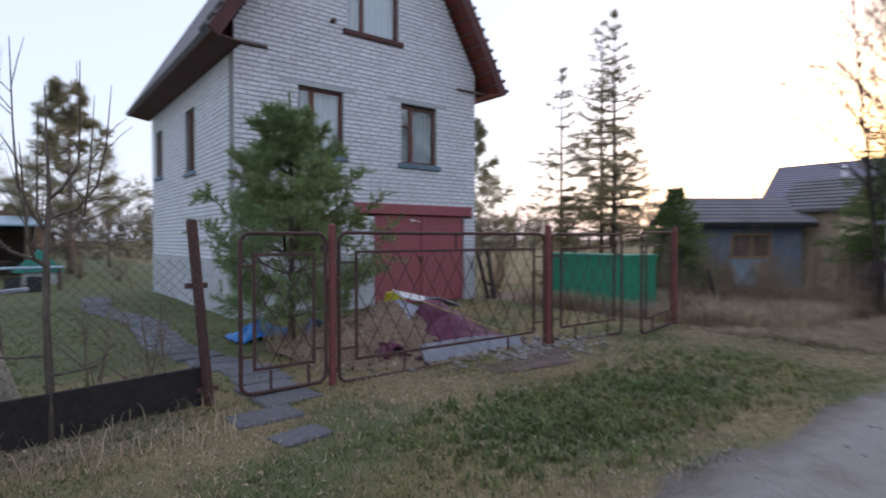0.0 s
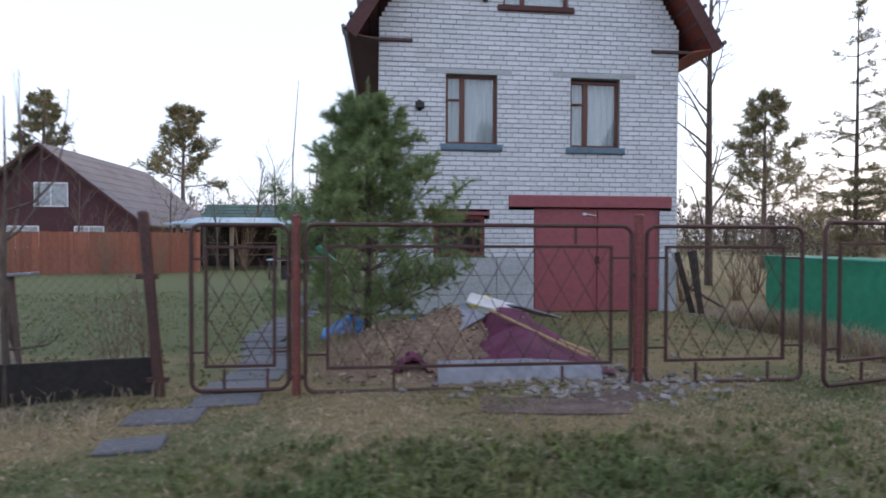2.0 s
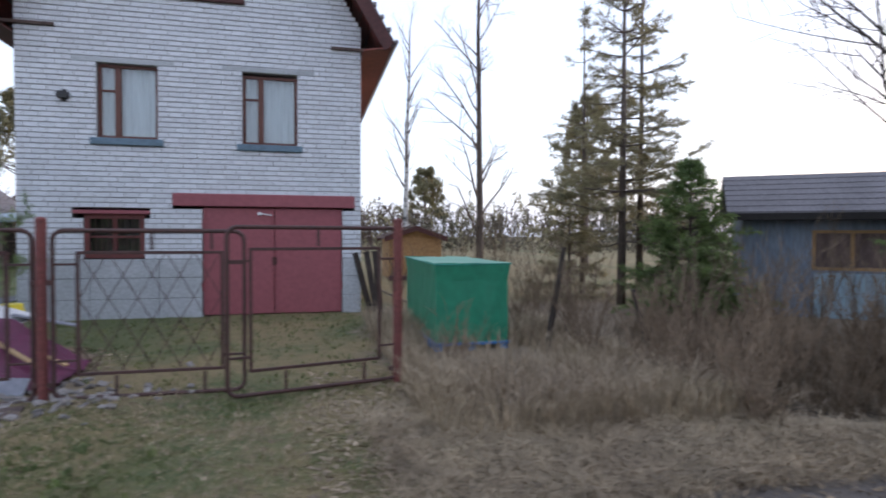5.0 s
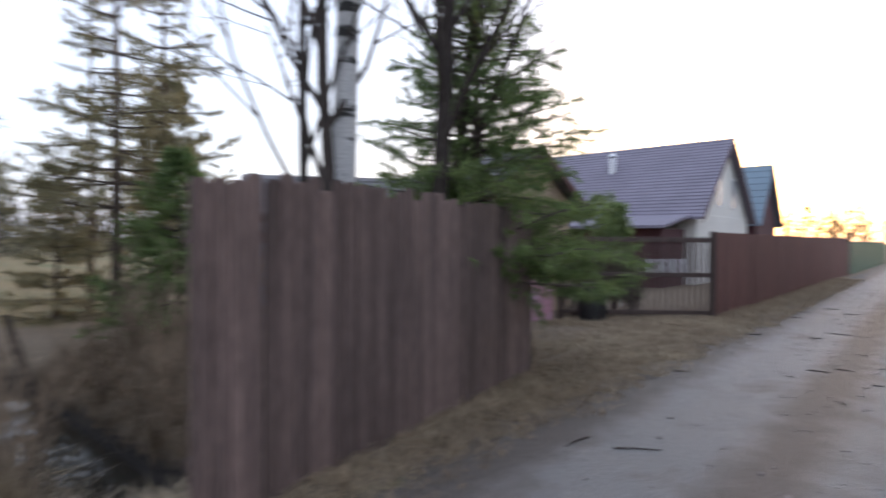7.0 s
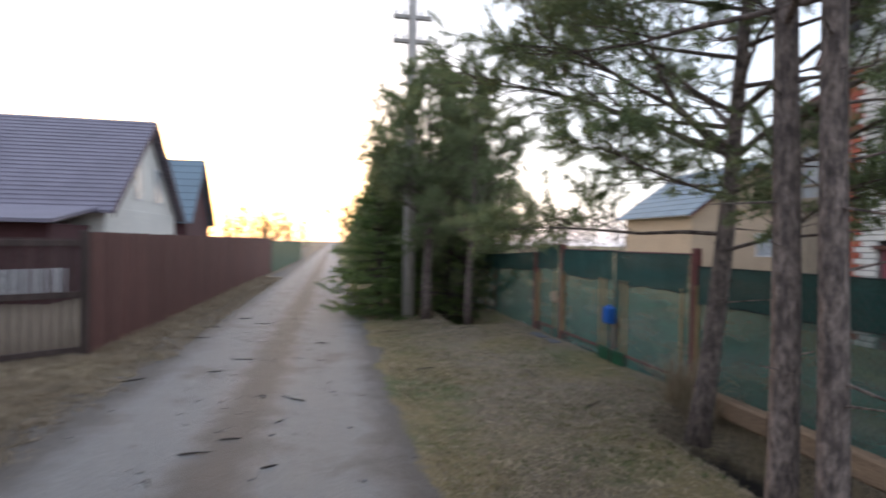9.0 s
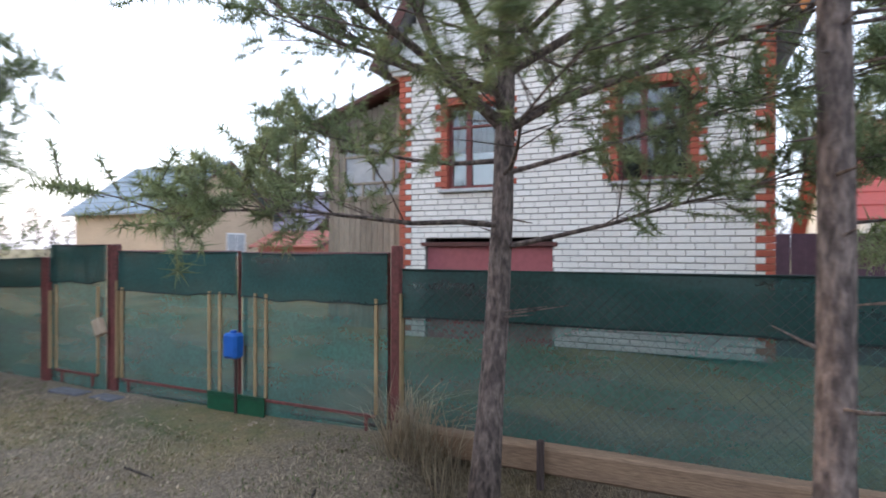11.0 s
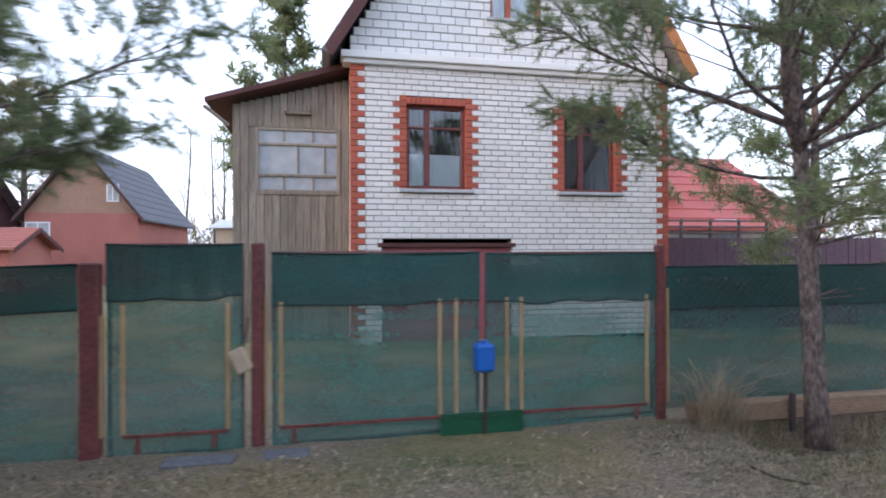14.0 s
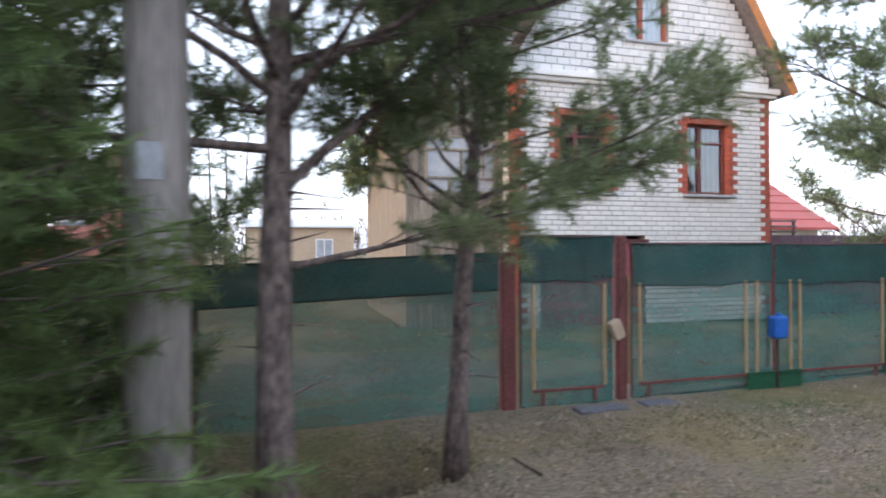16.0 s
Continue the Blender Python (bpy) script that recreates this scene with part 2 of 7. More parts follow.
M["glass_old"] = mat("glass_old", (0.40, 0.42, 0.44), 0.15, 0.15, 5, 3, 0.05, second=(0.22, 0.25, 0.29))


def glass_mat():
    """Window glass: a clear pane with a gloss that grows towards grazing view."""
    m = bpy.data.materials.new("glass")
    m.use_nodes = True
    nodes, links = m.node_tree.nodes, m.node_tree.links
    clear, gloss, mix, facing, bend = (nodes.new(n) for n in ("ShaderNodeBsdfTransparent", "ShaderNodeBsdfGlossy", "ShaderNodeMixShader", "ShaderNodeLayerWeight", "ShaderNodeMath"))
    clear.inputs[0].default_value = (0.88, 0.92, 0.94, 1)
    gloss.inputs["Roughness"].default_value = 0.02
    facing.inputs["Blend"].default_value = 0.5
    bend.operation = "MULTIPLY_ADD"
    bend.inputs[1].default_value, bend.inputs[2].default_value = 0.22, 0.07
    links.new(facing.outputs["Facing"], bend.inputs[0])
    links.new(bend.outputs[0], mix.inputs[0])
    links.new(clear.outputs[0], mix.inputs[1])
    links.new(gloss.outputs[0], mix.inputs[2])
    links.new(mix.outputs[0], nodes["Material Output"].inputs[0])
    return m


M["glass"] = glass_mat()
_w = bpy.data.materials.new("ditch_water")
_w.use_nodes = True
_w.node_tree.nodes["Principled BSDF"].inputs["Base Color"].default_value = (0.02, 0.02, 0.018, 1)
_w.node_tree.nodes["Principled BSDF"].inputs["Roughness"].default_value = 0.03
M["ditch_water"] = _w


# ---- mesh tools ----
class Buf:
    """Vertices and faces gathered for one mesh."""

    def __init__(self):
        self.v, self.f = [], []

    def add(self, verts, faces):
        n = len(self.v)
        self.v.extend([tuple(p) for p in verts])
        self.f.extend([tuple(i + n for i in f) for f in faces])
        return self

    def box(self, x0, x1, y0, y1, z0, z1, c=0.004, m=None):
        """A box with chamfered edges."""
        lo, hi = (min(x0, x1), min(y0, y1), min(z0, z1)), (max(x0, x1), max(y0, y1), max(z0, z1))
        c = min(c, *(0.3 * (h - l) for h, l in zip(hi, lo)))
        verts, index = [], {}
        for sx in (0, 1):
            for sy in (0, 1):
                for sz in (0, 1):
                    s = (sx, sy, sz)
                    for ax in range(3):
                        p = [(hi[k] if s[k] else lo[k]) if k == ax else (hi[k] - c if s[k] else lo[k] + c) for k in range(3)]
                        index[s, ax] = len(verts)
                        verts.append(p)
        faces = []

        def quad(q):
            a, b, d = (Vector(verts[i]) for i in q[:3])
            mid = sum((Vector(verts[i]) for i in q), Vector()) / len(q) - (Vector(lo) + Vector(hi)) / 2
            faces.append(q if (b - a).cross(d - a).dot(mid) > 0 else q[::-1])

        for ax in range(3):
            u, w = [k for k in range(3) if k != ax]
            for s in (0, 1):
                def corner(a, b):
                    k = [0, 0, 0]
                    k[ax], k[u], k[w] = s, a, b
                    return index[tuple(k), ax]
                quad((corner(0, 0), corner(1, 0), corner(1, 1), corner(0, 1)))
            for a in (0, 1):
                for b in (0, 1):
                    k0, k1 = [0, 0, 0], [0, 0, 0]
                    k0[u], k0[w], k1[u], k1[w], k1[ax] = a, b, a, b, 1
                    k0, k1 = tuple(k0), tuple(k1)
                    quad((index[k0, u], index[k1, u], index[k1, w], index[k0, w]))
        for sx in (0, 1):
            for sy in (0, 1):
                for sz in (0, 1):
                    quad(tuple(index[(sx, sy, sz), ax] for ax in range(3)))
        if m is not None:
            verts = [m @ Vector(p) for p in verts]
        return self.add(verts, faces)

    def tube(self, pts, radii, n=6, cap=True):
        """A tube along points, with a radius at each."""
        pts = [Vector(p) for p in pts]
        if not hasattr(radii, "__len__"):
            radii = [radii] * len(pts)
        rings, last = [], None
        for i, p in enumerate(pts):
            d = (pts[min(i + 1, len(pts) - 1)] - pts[max(i - 1, 0)]).normalized()
            if last is None:
                last = d.orthogonal().normalized()
            last = (last - d * last.dot(d))
            last = last.normalized() if last.length > 1e-6 else d.orthogonal().normalized()
            side = d.cross(last)
            rings.append([p + (last * math.cos(2 * math.pi * k / n) + side * math.sin(2 * math.pi * k / n)) * radii[i] for k in range(n)])
        verts = [v for ring in rings for v in ring]
        faces = [(i * n + k, i * n + (k + 1) % n, (i + 1) * n + (k + 1) % n, (i + 1) * n + k) for i in range(len(pts) - 1) for k in range(n)]
        if cap:
            faces += [tuple(range(n))[::-1], tuple((len(pts) - 1) * n + k for k in range(n))]
        return self.add(verts, faces)

    def prism(self, outline, y0, y1, axis="y"):
        """An outline (a, z) drawn out along y (or x)."""
        n = len(outline)
        place = (lambda a, z, d: (a, d, z)) if axis == "y" else (lambda a, z, d: (d, a, z))
        verts = [place(a, z, y0) for a, z in outline] + [place(a, z, y1) for a, z in outline]
        faces = [tuple(range(n)), tuple(range(2 * n - 1, n - 1, -1))] + [(i, i + n, (i + 1) % n + n, (i + 1) % n) for i in range(n)]
        return self.add(verts, faces)


def mesh_of(name, buf, material, smooth=False):
    me = bpy.data.meshes.new(name)
    me.from_pydata(buf.v, [], buf.f)
    me.materials.append(material)
    if smooth:
        me.shade_smooth()
    me.validate()
    me.update()
    return me


def part(name, buf, material, parent=None, label="", smooth=False):
    ob = new(name, mesh_of(name, buf, M[material], smooth))
    if parent is not None:
        ob.parent = parent
    return tagged(ob, label)


def thing(name, label, category, at=(0, 0, 0), turn=0.0, group="", kind=""):
    ob = new(name)
    ob.empty_display_size = 0.2
    ob.matrix_basis = pose(*at, 0, 0, turn)
    return tagged(ob, label, category, group, kind)


def single(name, buf, material, label, category, group="", kind="", smooth=False):
    return tagged(new(name, mesh_of(name, buf, M[material], smooth)), label, category, group, kind)


def smoothstep(a, b, v):
    v = min(1.0, max(0.0, (v - a) / (b - a)))
    return v * v * (3 - 2 * v)


def near_segment(x, y, a, b):
    ax, ay, bx, by = *a, *b
    t = max(0.0, min(1.0, ((x - ax) * (bx - ax) + (y - ay) * (by - ay)) / ((bx - ax) ** 2 + (by - ay) ** 2)))
    return math.hypot(x - ax - t * (bx - ax), y - ay - t * (by - ay))


def gz(x, y):
    """Height of the ground."""
    z = -0.15
    z += 0.15 * smoothstep(1.3, 4.2, -y) * smoothstep(15.0, 20.5, x) * (1 - smoothstep(36, 60, x))
    z += 0.07 * smoothstep(1.9, 3.0, y) * (1 - smoothstep(3.4, 5.0, y)) * (0.3 + 0.7 * smoothstep(12, 14, x))
    road = 1 - smoothstep(1.2, 1.7, abs(y - 0.25))
    z -= 0.035 * road * (math.exp(-((y + 0.45) / 0.28) ** 2) + math.exp(-((y - 1.0) / 0.28) ** 2))
    z -= 0.80 * math.exp(-((y + 3.98 - 0.38 * smoothstep(21, 26, x)) / 0.33) ** 2) * (smoothstep(12, 14, x) * (1 - smoothstep(19.9, 20.5, x)) + 0.9 * smoothstep(26.2, 27.0, x) * (1 - smoothstep(40, 44, x)))
    z -= 0.75 * math.exp(-(near_segment(x, y, (13.30, 3.75), (13.25, 9.0)) / 0.52) ** 2)
    z -= 0.45 * math.exp(-((x - 14.1) / 0.5) ** 2 - ((y - 3.75) / 0.45) ** 2)
    z += 0.03 * noise.noise((x * 0.9, y * 0.9, 0.0)) * (1 - 0.7 * road) + 0.012 * noise.noise((x * 3.1, y * 3.1, 4.0))
    return z


def ground_sheet():
    def steps(lo, hi, fine, far):
        inner = list(np.arange(lo, hi + 1e-6, fine))
        out, d = [], fine
        for sign, start in ((-1, lo), (1, hi)):
            p, d, side = start, fine, []
            while abs(p - start) < far:
                d *= 1.35
                p += sign * d
                side.append(p)
            out.append(side)
        return np.array(out[0][::-1] + inner + out[1])
    xs, ys = steps(-4.0, 34.0, 0.16, 900), steps(-6.0, 11.0, 0.14, 900)
    nx, ny = len(xs), len(ys)
    verts = [(x, y, gz(x, y) if abs(x) < 90 and abs(y) < 60 else -0.15) for y in ys for x in xs]
    faces = [(j * nx + i, j * nx + i + 1, (j + 1) * nx + i + 1, (j + 1) * nx + i) for j in range(ny - 1) for i in range(nx - 1)]
    me = bpy.data.meshes.new("ground")
    me.from_pydata(verts, [], faces)
    me.shade_smooth()
    zone = me.attributes.new("zone", "FLOAT_COLOR", "POINT")
    data = np.zeros((len(verts), 4), dtype=np.float32)
    for i, (x, y, z) in enumerate(verts):
        wob = 0.25 * noise.noise((x * 0.8, y * 0.8, 9.0)) + 0.12 * noise.noise((x * 3, y * 3, 2.0))
        road = 1 - smoothstep(1.25, 1.75, abs(y - 0.25) + wob - (0.5 * smoothstep(8.5, 10.5, x) if y > 0 else 0.0))
        green = 0.42 + 0.6 * noise.noise((x * 0.7, y * 0.7, 3.0))
        green += 0.5 * math.exp(-((x - 4.5) / 2.6) ** 2 - ((y - 3.0) / 0.9) ** 2)
        green = max(green, smoothstep(6.5, 8, y) * (1 - smoothstep(5, 9, x)) * 0.9)
        dry = smoothstep(8.8, 10.2, x + wob * 2) * smoothstep(1.9, 2.4, y) * (1 - 0.8 * smoothstep(10, 13, y))
        dry = max(dry, (0.30 + 0.55 * max(0.0, min(1.0, 0.5 + 1.2 * noise.noise((x * 0.6, y * 0.9, 21.0))))) * smoothstep(1.2, 2.2, -y + wob) * (1 - 0.6 * smoothstep(7, 8.5, -y)))
        dry = max(dry, math.exp(-((y - 5.2 + 0.0) / 0.7) ** 2) * (1 - smoothstep(0.5, 1.4, x)))
        dry = max(dry, 0.9 * math.exp(-((x - 4.6) / 1.9) ** 2 - ((y - 6.3) / 1.3) ** 2))
        # grows with depth, so it darkens hollows as shade would
        ditch_dark = smoothstep(0.15, 0.40, -0.15 - z)
        data[i] = (max(0, min(1, road)), max(0, min(1, green)), max(0, min(1, dry)), ditch_dark)
    zone.data.foreach_set("color", data.ravel())
    mud = me.attributes.new("ditch_dark", "FLOAT", "POINT")
    mud.data.foreach_set("value", np.ascontiguousarray(data[:, 3]))
    m = bpy.data.materials.new("ground")
    m.use_nodes = True
    nodes, links = m.node_tree.nodes, m.node_tree.links
    bsdf = nodes["Principled BSDF"]
    bsdf.inputs["Roughness"].default_value = 0.95
    att = nodes.new("ShaderNodeAttribute")
    att.attribute_name = "zone"
    sep = nodes.new("ShaderNodeSeparateColor")
    links.new(att.outputs["Color"], sep.inputs[0])
    pos = nodes.new("ShaderNodeNewGeometry")

    def tex(scale, detail=6, rough=0.6):
        t = nodes.new("ShaderNodeTexNoise")
        t.inputs["Scale"].default_value, t.inputs["Detail"].default_value, t.inputs["Roughness"].default_value = scale, detail, rough
        links.new(pos.outputs["Position"], t.inputs["Vector"])
        return t.outputs[0]

    def blend(fac, a, b, lo=0.4, hi=0.6):
        ramp = nodes.new("ShaderNodeMapRange")
        ramp.inputs[1].default_value, ramp.inputs[2].default_value = lo, hi
        links.new(fac, ramp.inputs[0])
        mx = nodes.new("ShaderNodeMix")
        mx.data_type = "RGBA"
        links.new(ramp.outputs[0], mx.inputs[0])
        for k, c in ((6, a), (7, b)):
            if isinstance(c, tuple):
                mx.inputs[k].default_value = (*c, 1)
            else:
                links.new(c, mx.inputs[k])
        return mx.outputs[2]

    def jitter(value, amount, scale):
        n = nodes.new("ShaderNodeMath")
        n.operation = "MULTIPLY_ADD"
        links.new(tex(scale), n.inputs[0])
        n.inputs[1].default_value, n.inputs[2].default_value = amount, -amount / 2
        s = nodes.new("ShaderNodeMath")
        s.operation = "ADD"
        links.new(value, s.inputs[0])
        links.new(n.outputs[0], s.inputs[1])
        return s.outputs[0]

    fine = tex(40, 8, 0.72)
    grass = blend(fine, (0.06, 0.085, 0.03), (0.15, 0.15, 0.06), 0.36, 0.64)
    yellow = blend(fine, (0.13, 0.10, 0.05), (0.31, 0.24, 0.115), 0.36, 0.64)
    straw = blend(fine, (0.092, 0.067, 0.048), (0.355, 0.282, 0.195), 0.37, 0.66)
    gravel = blend(tex(60, 8, 0.75), (0.145, 0.138, 0.136), (0.35, 0.335, 0.33), 0.35, 0.65)
    gravel = blend(tex(1.3), gravel, blend(tex(45), (0.11, 0.097, 0.09), (0.235, 0.21, 0.195), 0.3, 0.7), 0.52, 0.68)
    col = blend(jitter(sep.outputs[1], 0.9, 5.0), yellow, grass, 0.35, 0.75)
    col = blend(jitter(jitter(sep.outputs[2], 0.9, 4.0), 0.6, 0.9), col, straw, 0.3, 0.7)
    # two worn wheel tracks, with a darker strip between them
    split = nodes.new("ShaderNodeSeparateXYZ")
    links.new(pos.outputs["Position"], split.inputs[0])
    off = nodes.new("ShaderNodeMath")
    off.operation = "SUBTRACT"
    off.inputs[1].default_value = 0.28
    links.new(split.outputs[1], off.inputs[0])
    away = nodes.new("ShaderNodeMath")
    away.operation = "ABSOLUTE"
    links.new(off.outputs[0], away.inputs[0])
    strip = jitter(away.outputs[0], 0.5, 2.0)
    soil = blend(tex(40, 8, 0.7), (0.075, 0.062, 0.055), (0.185, 0.16, 0.14), 0.3, 0.7)
    gravel = blend(strip, soil, gravel, 0.12, 0.42)
    gravel = blend(jitter(away.outputs[0], 0.6, 3.0), gravel, soil, 1.1, 1.45)
    col = blend(jitter(sep.outputs[0], 0.6, 7.0), col, gravel, 0.4, 0.6)
    # black mud in the ditches, with the shade of the hollows in its colour
    ditch_mask = nodes.new("ShaderNodeAttribute")
    ditch_mask.attribute_name = "ditch_dark"
    col = blend(jitter(ditch_mask.outputs["Fac"], 0.5, 6.0), col, (0.020, 0.016, 0.013), 0.2, 0.7)
    links.new(col, bsdf.inputs["Base Color"])
    # the trodden, damp road is smoother than the grass
    sheen = nodes.new("ShaderNodeMapRange")
    sheen.inputs[3].default_value, sheen.inputs[4].default_value = 0.95, 0.62
    links.new(sep.outputs[0], sheen.inputs[0])
    links.new(sheen.outputs[0], bsdf.inputs["Roughness"])
    bump = nodes.new("ShaderNodeBump")
    bump.inputs["Strength"].default_value, bump.inputs["Distance"].default_value = 0.7, 0.05
    links.new(tex(35, 8, 0.7), bump.inputs["Height"])
    links.new(bump.outputs[0], bsdf.inputs["Normal"])
    me.materials.append(m)
    return tagged(new("ground", me), "rough ground with a dirt road, thin grass and dry leaves", "ground", kind="structure")


ground_sheet()


# ---- brick walls ----
def spans(lo, hi, z0, z1, openings):
    """The stretches of a course that no opening takes."""
    out = [(lo, hi)]
    for a, b, c, d in openings:
        if c < z1 - 0.02 and d > z0 + 0.02:
            cut = []
            for s, e in out:
                if b <= s or a >= e:
                    cut.append((s, e))
                else:
                    if a - s > 0.03:
                        cut.append((s, a))
                    if e - b > 0.03:
                        cut.append((b, e))
            out = cut
    return out


def brick_face(buf, m, a0, a1, z0, z1, proud, c=0.005):
    """One brick's visible five sides; m lays (along, out, up) into the world."""
    verts = [(a0, 0, z0), (a1, 0, z0), (a1, 0, z1), (a0, 0, z1), (a0 + c, proud, z0 + c), (a1 - c, proud, z0 + c), (a1 - c, proud, z1 - c), (a0 + c, proud, z1 - c)]
    faces = [(4, 5, 6, 7), (0, 1, 5, 4), (1, 2, 6, 5), (2, 3, 7, 6), (3, 0, 4, 7)]
    buf.add([m @ Vector(p) for p in verts], faces)


def brick_wall(parent, name, m, width, z0, z1, openings, limits, material, course=0.098, length=0.25, thick=0.30, mortar="mortar", loose=None, count=0, skip=None, label="", core_label=""):
    """A wall in its own (along, out, up) frame m: a core with openings right through it, and courses of bricks on its face.
    limits(z): the wall's two ends at that height. loose: the stretch (a0, a1, z0, z1) in which bricks are objects of their own."""
    core, joined, single_mesh, made = Buf(), Buf(), None, 0
    rows = int(round((z1 - z0) / course))
    loose_at = []
    for r in range(rows):
        lo_z, hi_z = z0 + r * course, z0 + (r + 1) * course
        lo, hi = limits((lo_z + hi_z) / 2)
        if hi - lo < 0.1:
            continue
        for s, e in spans(lo, hi, lo_z, hi_z, openings):
            verts = [m @ Vector(p) for p in ((s, 0, lo_z), (e, 0, lo_z), (e, 0, hi_z), (s, 0, hi_z), (s, -thick, lo_z), (e, -thick, lo_z), (e, -thick, hi_z), (s, -thick, hi_z))]
            core.add(verts, [(0, 1, 2, 3), (5, 4, 7, 6), (4, 0, 3, 7), (1, 5, 6, 2), (3, 2, 6, 7), (4, 5, 1, 0)])
        if skip and skip(lo_z):
            continue
        step = length + 0.009
        shift = (0.5 * step if r % 2 else 0.0) + (0.25 * step if r % 6 == 5 else 0)
        for s, e in spans(lo, hi, lo_z, hi_z, openings):
            first = math.floor((s - shift) / step)
            a = first * step + shift
            while a < e:
                b0, b1 = max(a, s), min(a + length, e)
                if b1 - b0 > 0.04:
                    wob = random.uniform(-0.002, 0.002)
                    full = abs(b1 - b0 - length) < 1e-4
                    if loose and full and made < count and loose[0] < b0 < loose[1] and loose[2] < lo_z < loose[3]:
                        loose_at.append((b0, lo_z, wob))
                        made += 1
                    else:
                        brick_face(joined, m, b0, b1, lo_z + 0.0075, hi_z - 0.0075 + wob, 0.012 + 1.5 * wob)
                a += step
    body = part(name, core, mortar, parent, core_label)
    tagged(part("brickwork", joined, material, body, label), kind="stuff")
    if loose_at:
        one = Buf()
        brick_face(one, Matrix.Identity(4), 0, length, 0.0075, course - 0.0075, 0.012)
        me = mesh_of("brick", one, M[material])
        for a, z, wob in loose_at:
            ob = new("brick", me)
            ob.parent = body
            ob.matrix_basis = m @ Matrix.Translation((a, wob, z))
    return body


def frame_at(x, y, along):
    """The (along, out, up) frame of a wall: along is the way its face runs, out lies to the right of it seen from above."""
    ax, ay = along
    return Matrix(((ax, ay, 0, x), (ay, -ax, 0, y), (0, 0, 1, 0), (0, 0, 0, 1)))


def window(parent, m, a0, a1, z0, z1, frame_mat, bars, cross=(), back="curtain", depth=-0.12, frame=0.06, sill=None, label="", pane_mat="glass", curtain_from=0.0):
    """A window in the frame m of its wall. bars: uprights (a, half width); cross: (a_from, a_to, z)."""
    root = part("window", Buf().box(a0, a1, depth - 0.03, depth + 0.03, z0, z0 + frame, 0.006, m), frame_mat, parent, label)
    for p in ((a0, a0 + frame, z0 + frame, z1 - frame), (a1 - frame, a1, z0 + frame, z1 - frame), (a0, a1, z1 - frame, z1)):
        part("frame", Buf().box(p[0], p[1], depth - 0.03, depth + 0.03, p[2], p[3], 0.006, m), frame_mat, root)
    for a, h in bars:
        part("mullion", Buf().box(a - h, a + h, depth - 0.028, depth + 0.034, z0 + frame, z1 - frame, 0.006, m), frame_mat, root)
    for s, e, z in cross:
        part("glazing_bar", Buf().box(s, e, depth - 0.026, depth + 0.032, z - 0.02, z + 0.02, 0.005, m), frame_mat, root)
    edges = sorted([a0 + frame] + [a for a, h in bars] + [a1 - frame])
    for s, e in zip(edges, edges[1:]):
        g = Buf().box(s, e, depth - 0.004, depth + 0.004, z0 + frame, z1 - frame, 0.001, m)
        pane = part("pane", g, pane_mat, root)
        pane.visible_shadow = False
    cur = Buf()
    n = 26
    zc = z1 - (z1 - z0) * (1 - curtain_from)
    for i in range(n):
        s, e = a0 + (a1 - a0) * i / n, a0 + (a1 - a0) * (i + 1) / n
        d0, d1 = depth - 0.10 + 0.015 * math.sin(i * 1.9), depth - 0.10 + 0.015 * math.sin((i + 1) * 1.9)
        verts = [m @ Vector(p) for p in ((s, d0, zc), (e, d1, zc), (e, d1, z1), (s, d0, z1), (s, d0 - 0.01, zc), (e, d1 - 0.01, zc), (e, d1 - 0.01, z1), (s, d0 - 0.01, z1))]
        cur.add(verts, [(0, 1, 2, 3), (5, 4, 7, 6)])
    # with the near-black material this sheet is painted room shade, no curtain
    part("curtain", cur, back, root)
    if sill:
        s = Buf().box(a0 - sill[0], a1 + sill[0], -0.08, 0.07, z0 - sill[1], z0 - 0.003, 0.012, m)
        part("sill", s, sill[2], root)
    return root


